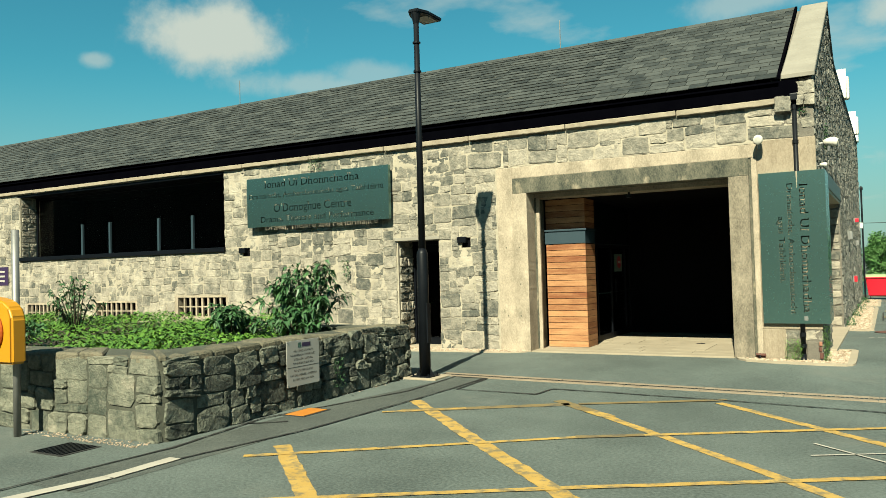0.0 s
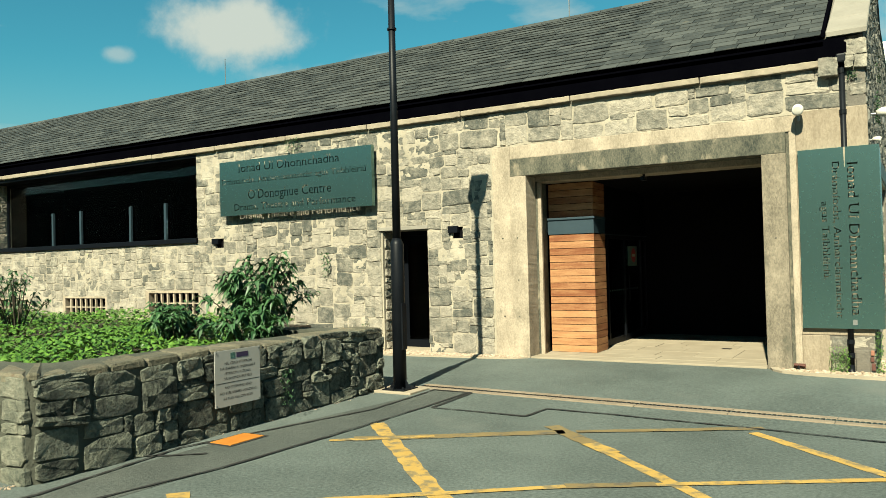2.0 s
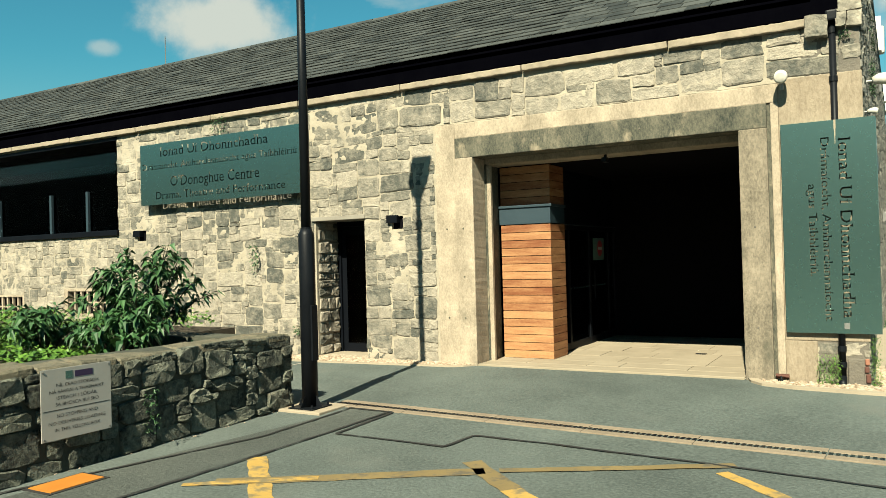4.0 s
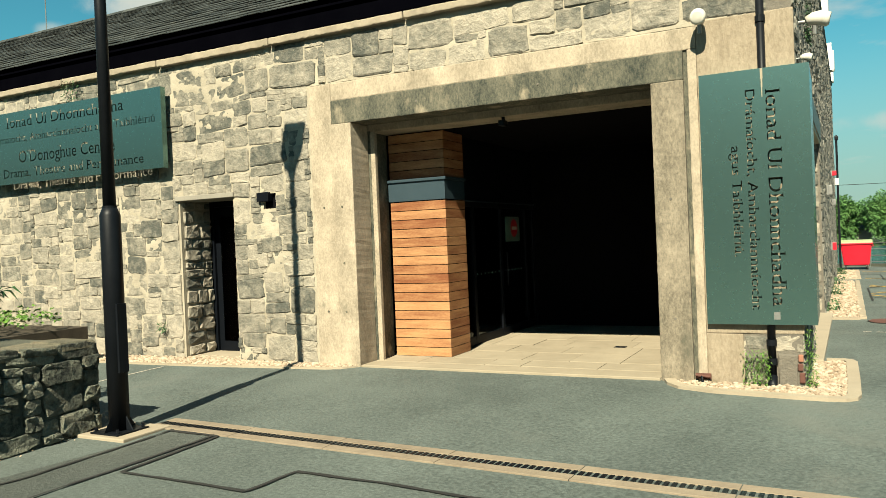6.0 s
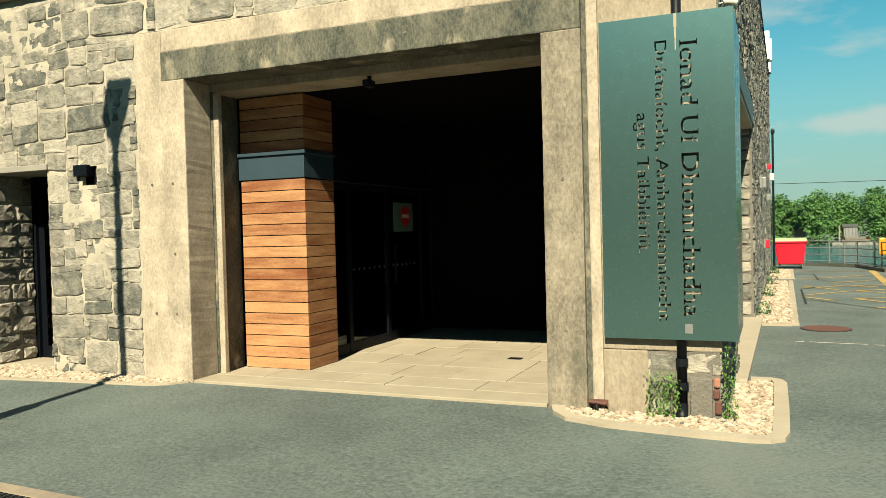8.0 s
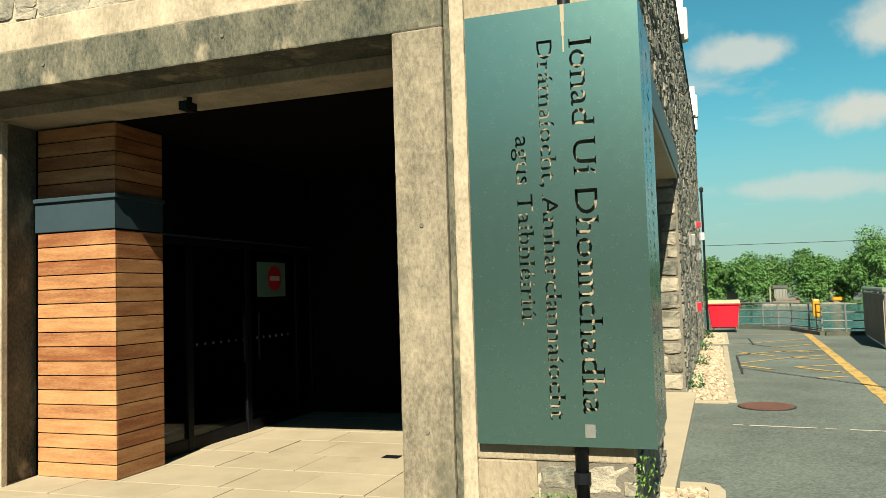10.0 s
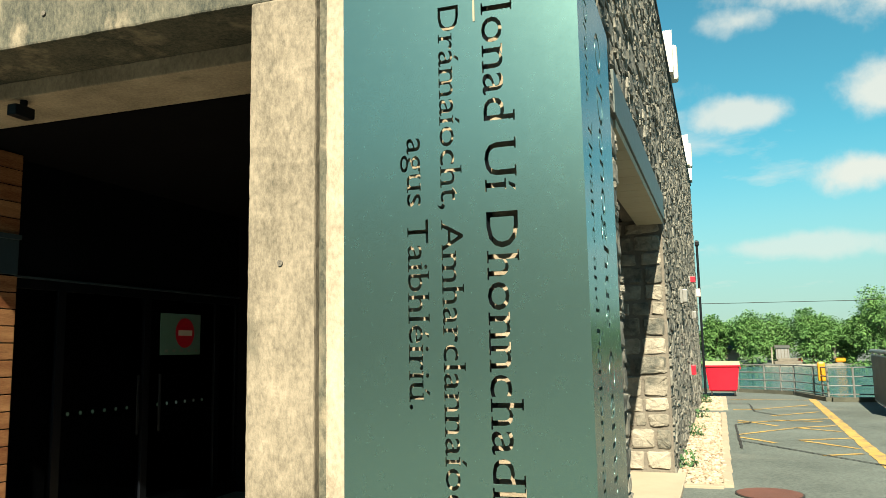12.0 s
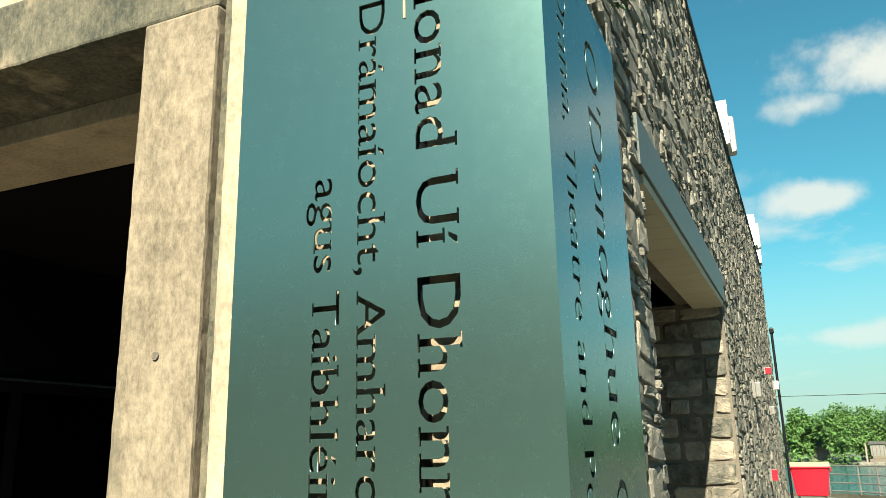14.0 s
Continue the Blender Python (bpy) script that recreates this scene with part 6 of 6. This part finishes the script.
para = thing("slatted_screen", "pale boarded screen with a grey steel top rail beside the quay", "screen", at=(3.93, 13.6, 0.05))
SX, SY = 0.44, 4.7
for i in range(22):
    f = i / 22
    part("board", put(box(0, 0.03, 0, SY / 22 - 0.02, 0.10, 1.12), Matrix.Translation((SX * f, SY * f, 0)) @ Matrix.Rotation(-math.atan2(SX, SY), 4, "Z")), M_COPING, para)
for z, r_ in ((1.24, 0.045), (0.08, 0.03), (1.14, 0.02)):
    part("rail", tube([(0.02, -0.1, z), (SX + 0.02, SY, z)], r_, 8), M_GALV, para)
for f in (0, 0.33, 0.66, 1):
    part("post", tube([(0.05 + SX * f, SY * f, 0), (0.05 + SX * f, SY * f, 1.24)], 0.035, 8), M_GALV, para)


def tree(at, height, wide, seed, leaves=13000):
    r = random.Random(seed)
    t = thing("tree", "leafy green tree on the far river bank", "tree", at=at, group="trees on the far bank")
    tb = bmesh.new()
    tube([(0, 0, -0.3), (0.05, 0, height * 0.3), (0.1, 0.05, height * 0.6)], 0.2, 7, tb, taper=[0.16 * height / 6, 0.11 * height / 6, 0.05 * height / 6])
    blobs = []
    for k in range(30):
        d = Vector((r.gauss(0, 1), r.gauss(0, 1), r.gauss(0, 1))).normalized() * r.uniform(0.5, 1.0)
        s = wide * r.uniform(0.11, 0.2)
        c = Vector((d.x * (wide * 0.5 - s), d.y * (wide * 0.5 - s), height * 0.5 + d.z * (height * 0.5 - s)))
        blobs.append((c, s))
        if k % 2:
            tube([(0.05, 0, height * 0.25), tuple(c * 0.6 + Vector((0, 0, height * 0.1))), tuple(c)], 0.03, 5, tb, taper=[0.06, 0.04, 0.015])
    part("trunk", tb, M_BARK, t)
    spots = []
    for _ in range(leaves):
        c, s = blobs[r.randrange(len(blobs))]
        d = Vector((r.gauss(0, 1), r.gauss(0, 1), r.gauss(0, 1))).normalized()
        spots.append((c + d * s * r.uniform(0.35, 1.1), d))
    leaf_cloud("crown", spots, M_TREE, t, seed + 3, (0.12, 0.26), 0.2, 0.8)


tr = random.Random(88)
for x, y, h, w in ((1.3, 80.5, 5.5, 3.4), (4.7, 79.4, 5.8, 4.9), (7.3, 87, 6.2, 6.2), (10.2, 79.4, 5.9, 4.9), (12.6, 88, 5.9, 6.0), (16.4, 79.2, 7.9, 8.0), (14.0, 81.5, 5.6, 4.6),
                   (20.6, 80, 8.4, 6.6), (26, 79, 9.2, 7.8), (31.5, 80, 8.6, 7.2), (37, 80, 9.2, 8), (44, 82, 9, 8), (-2.6, 81, 5.2, 4.4), (3.0, 88, 5.2, 6), (23.5, 86, 9.4, 7)):
    tree((x, y, -0.8), h, w, tr.randrange(10 ** 6))
hedge_s = []
for _ in range(12000):
    x = tr.uniform(-12, 60)
    h = 1.7 + 0.6 * math.sin(x * 0.9) + 0.4 * math.sin(x * 2.3)
    hedge_s.append(((x, 85.0 + tr.uniform(-1, 1), tr.uniform(0, max(0.3, h))), (tr.uniform(-1, 1), -1, tr.uniform(-0.2, 0.8))))
for _ in range(7000):
    x = tr.uniform(-12, 60)
    if 5.9 < x < 8.9 or 11.9 < x < 13.0:
        continue
    h = 0.9 + 0.35 * math.sin(x * 1.7) + 0.25 * math.sin(x * 3.9)
    hedge_s.append(((x, 77.6 + tr.uniform(-0.7, 0.7), -0.5 + tr.uniform(0, h)), (tr.uniform(-1, 1), -1, tr.uniform(-0.2, 0.8))))
hedge = thing("bank_scrub", "green scrub along the far river bank", "scrub", at=(0, 0, -0.3), kind="stuff")
leaf_cloud("scrub_leaves", hedge_s, M_TREE, hedge, 91, (0.14, 0.32), 0.2, 0.8)

slip = thing("far_landing", "stone landing stage on the far river bank", "landing", kind="structure")
part("quay_wall", box(5.7, 12.6, 76.4, 78.6, -1.2, -0.52, 0.05), M_GSTONES, slip)
part("step", box(6.6, 9.0, 76.9, 78.5, -0.515, -0.26, 0.03), M_GMORTAR, slip)
part("step", box(6.9, 8.7, 77.3, 78.4, -0.255, 0.0, 0.03), M_GMORTAR, slip)
shed = thing("bank_shed", "grey boarded shed on the far river bank", "shed", at=(7.55, 79.6, -0.6))
part("wall", box(-0.6, 0.6, -0.5, 0.5, 0, 1.6), M_GALV, shed)
part("roof", extrude_x([(-0.6, 1.58), (0, 1.85), (0.6, 1.58)], -0.7, 0.7), M_SLATES, shed)
for dx in (-0.45, -0.15, 0.15, 0.45):
    part("batten", box(dx - 0.03, dx + 0.03, -0.53, -0.502, 0, 1.55), M_GMORTAR, shed)
part("post", box(-1.05, -0.92, -0.7, -0.57, 0, 1.7), M_COPING, shed)
for x, y, mat_, lab in ((8.75, 79.3, M_RED, "small red boat drawn up on the far bank"), (12.5, 79.4, M_YBOX, "small orange boat drawn up on the far bank")):
    bt = thing("boat", lab, "boat", at=(x, y, -0.6))
    bm = bmesh.new()
    prism([(-0.4, 0), (-0.3, -0.25), (0.35, -0.2), (0.6, 0), (0.35, 0.2), (-0.3, 0.25)], 0.15, 0.55, bm)
    bmesh.ops.bevel(bm, geom=list(bm.edges), offset=0.07, segments=2, affect="EDGES")
    part("hull", bm, mat_, bt)
    part("cradle", box(-0.25, 0.25, -0.15, 0.15, 0.0, 0.16, 0.02), M_GMORTAR, bt)
    if x > 10:
        part("cover", box(-0.5, -0.25, -0.12, 0.12, 0.5, 1.6, 0.08), M_GMORTAR, bt)
house = thing("far_cottage", "small pale cottage among the trees on the far bank", "house", at=(2.75, 82.0, -0.5))
part("wall", box(-0.9, 0.9, -1, 1, 0, 1.5), M_COPING, house)
part("roof", extrude_x([(-1.2, 1.48), (0, 2.0), (1.2, 1.48)], -1.0, 1.0), M_SLATES, house)
wire = thing("overhead_wire", "thin black overhead wire across the river", "wire", at=(-30, 60, 4.7))
part("cable", tube([(0, 0, 0.3), (25, 0, 0.0), (32, 0, -0.12), (41, 0, -0.22), (70, 0, 0.2)], 0.022, 5), M_BLACK, wire)
for x in (0, 70):
    part("pole", tube([(x, 0, -5.9), (x, 0, 0.6)], 0.1, 8), M_BARK, wire)

# unseen plain walls, added behind and beside the walk to block low sky light
for nm, b in (("wall_yard_south", (-60, 48.5, -23.5, -23, 0, 8.0)), ("wall_yard_east", (48, 48.5, -23, 14, 0, 3.2)), ("wall_yard_west", (-60, -59.5, -23, -3, 0, 8))):
    tagged(mesh_ob(nm, box(*b), M_GMORTAR), "unseen plain wall added to block low sky light and darken reflections", "wall", kind="structure")

# ---------------------------------------------------------------- stones of the walls, slates and paving
front_holes = [WIN[:2] + (WIN[2] - 0.07, WIN[3] + 0.08), (DOOR[0] - 0.03, DOOR[1], -0.3, DOOR[3] + 0.07), (FRAME_OUT[0], FRAME_OUT[1], -0.3, FRAME_OUT[3]),
               (-0.76, -0.42, -0.3, 3.62), (-0.42, GX, 0.56, 3.62), *VENTS, *HOLES]
front_holes = [tuple(h) for h in front_holes]
CORNER = (-0.42, GX, -0.3, 0.56)
LOWER = [(3, 3, 6, 3, 5), (3, 4, 8, 3, 4), (3, 2, 5, 2, 3), (2, 3, 7, 1, 2), (1.6, 1, 2, 1, 3)]
rects = snecked(-11.0, GX - 0.01, 0.0, 3.60, [*front_holes, CORNER], 21, (0.082, 0.066), LOWER)
rects += snecked(-11.0, GX - 0.01, 3.60, 4.155, [*front_holes, (-0.44, GX, 4.02, 4.2)], 22, (0.10, 0.07), [(4, 4, 8, 3, 4), (2, 3, 6, 2, 3), (1.3, 1, 3, 1, 2)])
west_rects = snecked(WEST, -11.0, 0.0, 4.155, front_holes, 23, (0.10, 0.085), [(4, 3, 6, 2, 3), (3, 2, 4, 2, 3), (2, 2, 5, 1, 2), (1, 1, 2, 1, 2)])
rects += [(-0.41, -0.21, 0.42, 0.55), (-0.20, 0.09, 0.39, 0.55), (-0.41, -0.30, 0.22, 0.41), (-0.29, -0.13, 0.24, 0.40), (-0.41, -0.26, 0.08, 0.21), (-0.25, -0.13, 0.07, 0.23), (0.05, 0.11, 0.38, 0.45)]
near = sorted((r for r in rects if r[0] > -9.2), key=lambda r: -r[0])[:300]
rest = [r for r in rects if r not in set(near)]
single_stones("stone", near, STONE_T, lambda x, z: Matrix.Translation((x, CORE_Y, z)), front, random.Random(5), gap=-0.012, deep=(0.006, 0.024), wander=1.0)
join_stones("rubble", rest, STONE_T, lambda x, y, z: (x, CORE_Y + y, z), M_STONES, front, random.Random(6), gap=-0.012, deep=(0.006, 0.024), wander=1.0)
join_stones("rubble", west_rects, STONE_T, lambda x, y, z: (x, CORE_Y + y, z), M_WEST, front, random.Random(7), gap=-0.006, deep=(0.006, 0.02), wander=0.6)


def pointing(x0, x1, z0, z1, step, holes, proud):
    """Hand-laid lime pointing: a lumpy skin that laps unevenly over the edges of the stones."""
    nx, nz = int((x1 - x0) / step), int((z1 - z0) / step)
    vs, fs = [], []
    for j in range(nz + 1):
        for i in range(nx + 1):
            x, z = x0 + (x1 - x0) * i / nx, z0 + (z1 - z0) * j / nz
            n = 0.010 * noise.noise((x * 6.5, z * 8.0, 3.1)) + 0.006 * noise.noise((x * 19.0, z * 22.0, 7.7)) + 0.007 * noise.noise((x * 0.9, z * 1.1, 1.3))
            vs.append((x, min(CORE_Y - 0.001, CORE_Y - proud - n), z))
    for j in range(nz):
        for i in range(nx):
            x, z = x0 + (x1 - x0) * (i + 0.5) / nx, z0 + (z1 - z0) * (j + 0.5) / nz
            if not any(h[0] < x < h[1] and h[2] < z < h[3] for h in holes):
                a = j * (nx + 1) + i
                fs.append((a, a + 1, a + nx + 2, a + nx + 1))
    me = bpy.data.meshes.new("pointing")
    me.from_pydata(vs, [], fs)
    me.materials.append(M_MORTAR)
    ob = new("pointing", me)
    ob.parent = front
    return smooth(ob)


pointing(-11.0, GX - 0.02, 0.0, 4.16, 0.026, front_holes, 0.005)
pointing(WEST, -11.0, 0.0, 4.16, 0.05, front_holes, 0.006)


# gable side: rougher stones
g_holes = [(GO[0] - 0.12, GO[1] + 0.05, GO[3] - 0.02, GO[3] + 0.30), (GO[0], GO[1], -0.3, GO[3])]
rects = snecked(0.0, LEN, 0.0, 7.1, g_holes, 31, (0.075, 0.055), [(3, 3, 6, 2, 4), (4, 2, 5, 1, 2), (3, 2, 3, 1, 3), (1, 1, 2, 1, 2)], top=lambda y: gable_top(y) + 0.01)
join_stones("rubble", rects, STONE_T, lambda y, d, z: (GX - 0.02 - d, y, z), M_GSTONES, east, random.Random(8), gap=0.008, deep=(0.006, 0.026), wander=0.8)
# dressed stones in the far side of the gable opening
rects = stone_courses(-0.98, GX - 0.03, 0.13, GO[3] - 0.02, [], random.Random(12), (0.16, 0.30), (0.2, 0.42))
single_stones("quoin", rects, STONE_T, lambda x, z: Matrix.Translation((x, GO[1] + 0.012, z)), east, random.Random(9), deep=(0.02, 0.035))
# left side of the narrow doorway
rects = stone_courses(0.05, 0.58, 0.1, 2.27, [], random.Random(14), (0.14, 0.28), (0.18, 0.34))
single_stones("stone", rects, STONE_T, lambda y, z: Matrix.Translation((DOOR[0] - 0.005, y, z)) @ Matrix.Rotation(radians(90), 4, "Z"), front, random.Random(10), deep=(0.02, 0.045))
rects = stone_courses(0.04, 0.5, 2.36, 4.08, [], random.Random(16), (0.14, 0.28), (0.18, 0.34))
single_stones("stone", rects, STONE_T, lambda y, z: Matrix.Translation((WIN[0] - 0.005, y, z)) @ Matrix.Rotation(radians(90), 4, "Z"), front, random.Random(11), deep=(0.015, 0.03))

# slates
srng = random.Random(40)
bm = bmesh.new()
bmesh.ops.create_cube(bm, size=1.0)
bmesh.ops.translate(bm, vec=(0.5, 0.5, 0.5), verts=bm.verts)
slate_me = bpy.data.meshes.new("slate")
bm.to_mesh(slate_me)
bm.free()
slate_me.materials.append(M_SLATE)
ROW, WIDE = 0.24, 0.34
up = Vector((0, math.cos(SLOPE), math.sin(SLOPE)))
nrm = Vector((0, -math.sin(SLOPE), math.cos(SLOPE)))
sv, sf, singles = [], [], []
rows_n = int(RAFTER / ROW) + 1
for i in range(rows_n):
    x = ROOF_E - 0.03
    s0 = i * ROW
    while x > WEST - 0.2:
        w = WIDE * (srng.uniform(0.85, 1.12) if x < ROOF_E - 0.05 or i % 2 == 0 else 0.5)
        a0 = x - w + 0.006
        ln = min(ROW * 1.35, RAFTER - s0)
        tilt = 0.022 + srng.uniform(-0.003, 0.006)
        lift = srng.uniform(0, 0.004)
        base = Vector((0, E_Y, E_Z)) + up * (s0 + srng.uniform(-0.008, 0.008))
        if ln > 0.05:
            u = (up * ln - nrm * tilt)
            if x > -3.4 and len(singles) < 300:
                m = Matrix((((x - 0.003 - a0), 0, 0, a0), (0, u.y, nrm.y * 0.009, base.y + nrm.y * (tilt + lift)), (0, u.z, nrm.z * 0.009, base.z + nrm.z * (tilt + lift)), (0, 0, 0, 1)))
                singles.append(m)
            else:
                b0 = len(sv)
                for dx in (a0, x - 0.003):
                    for du in (0, 1):
                        for dn in (0.0, 0.009):
                            p = base + u * du + nrm * (tilt + lift + dn)
                            sv.append((dx, p.y, p.z))
                for f in ((0, 1, 3, 2), (4, 6, 7, 5), (0, 4, 5, 1), (1, 5, 7, 3)):
                    sf.append(tuple(b0 + q for q in f))
        x -= w
for m in singles:
    ob = new("slate", slate_me)
    ob.parent = roof
    ob.matrix_basis = m
me = bpy.data.meshes.new("slates")
me.from_pydata(sv, [], sf)
me.materials.append(M_SLATES)
so = new("slates", me)
so.parent = roof
tagged(so, kind="stuff")
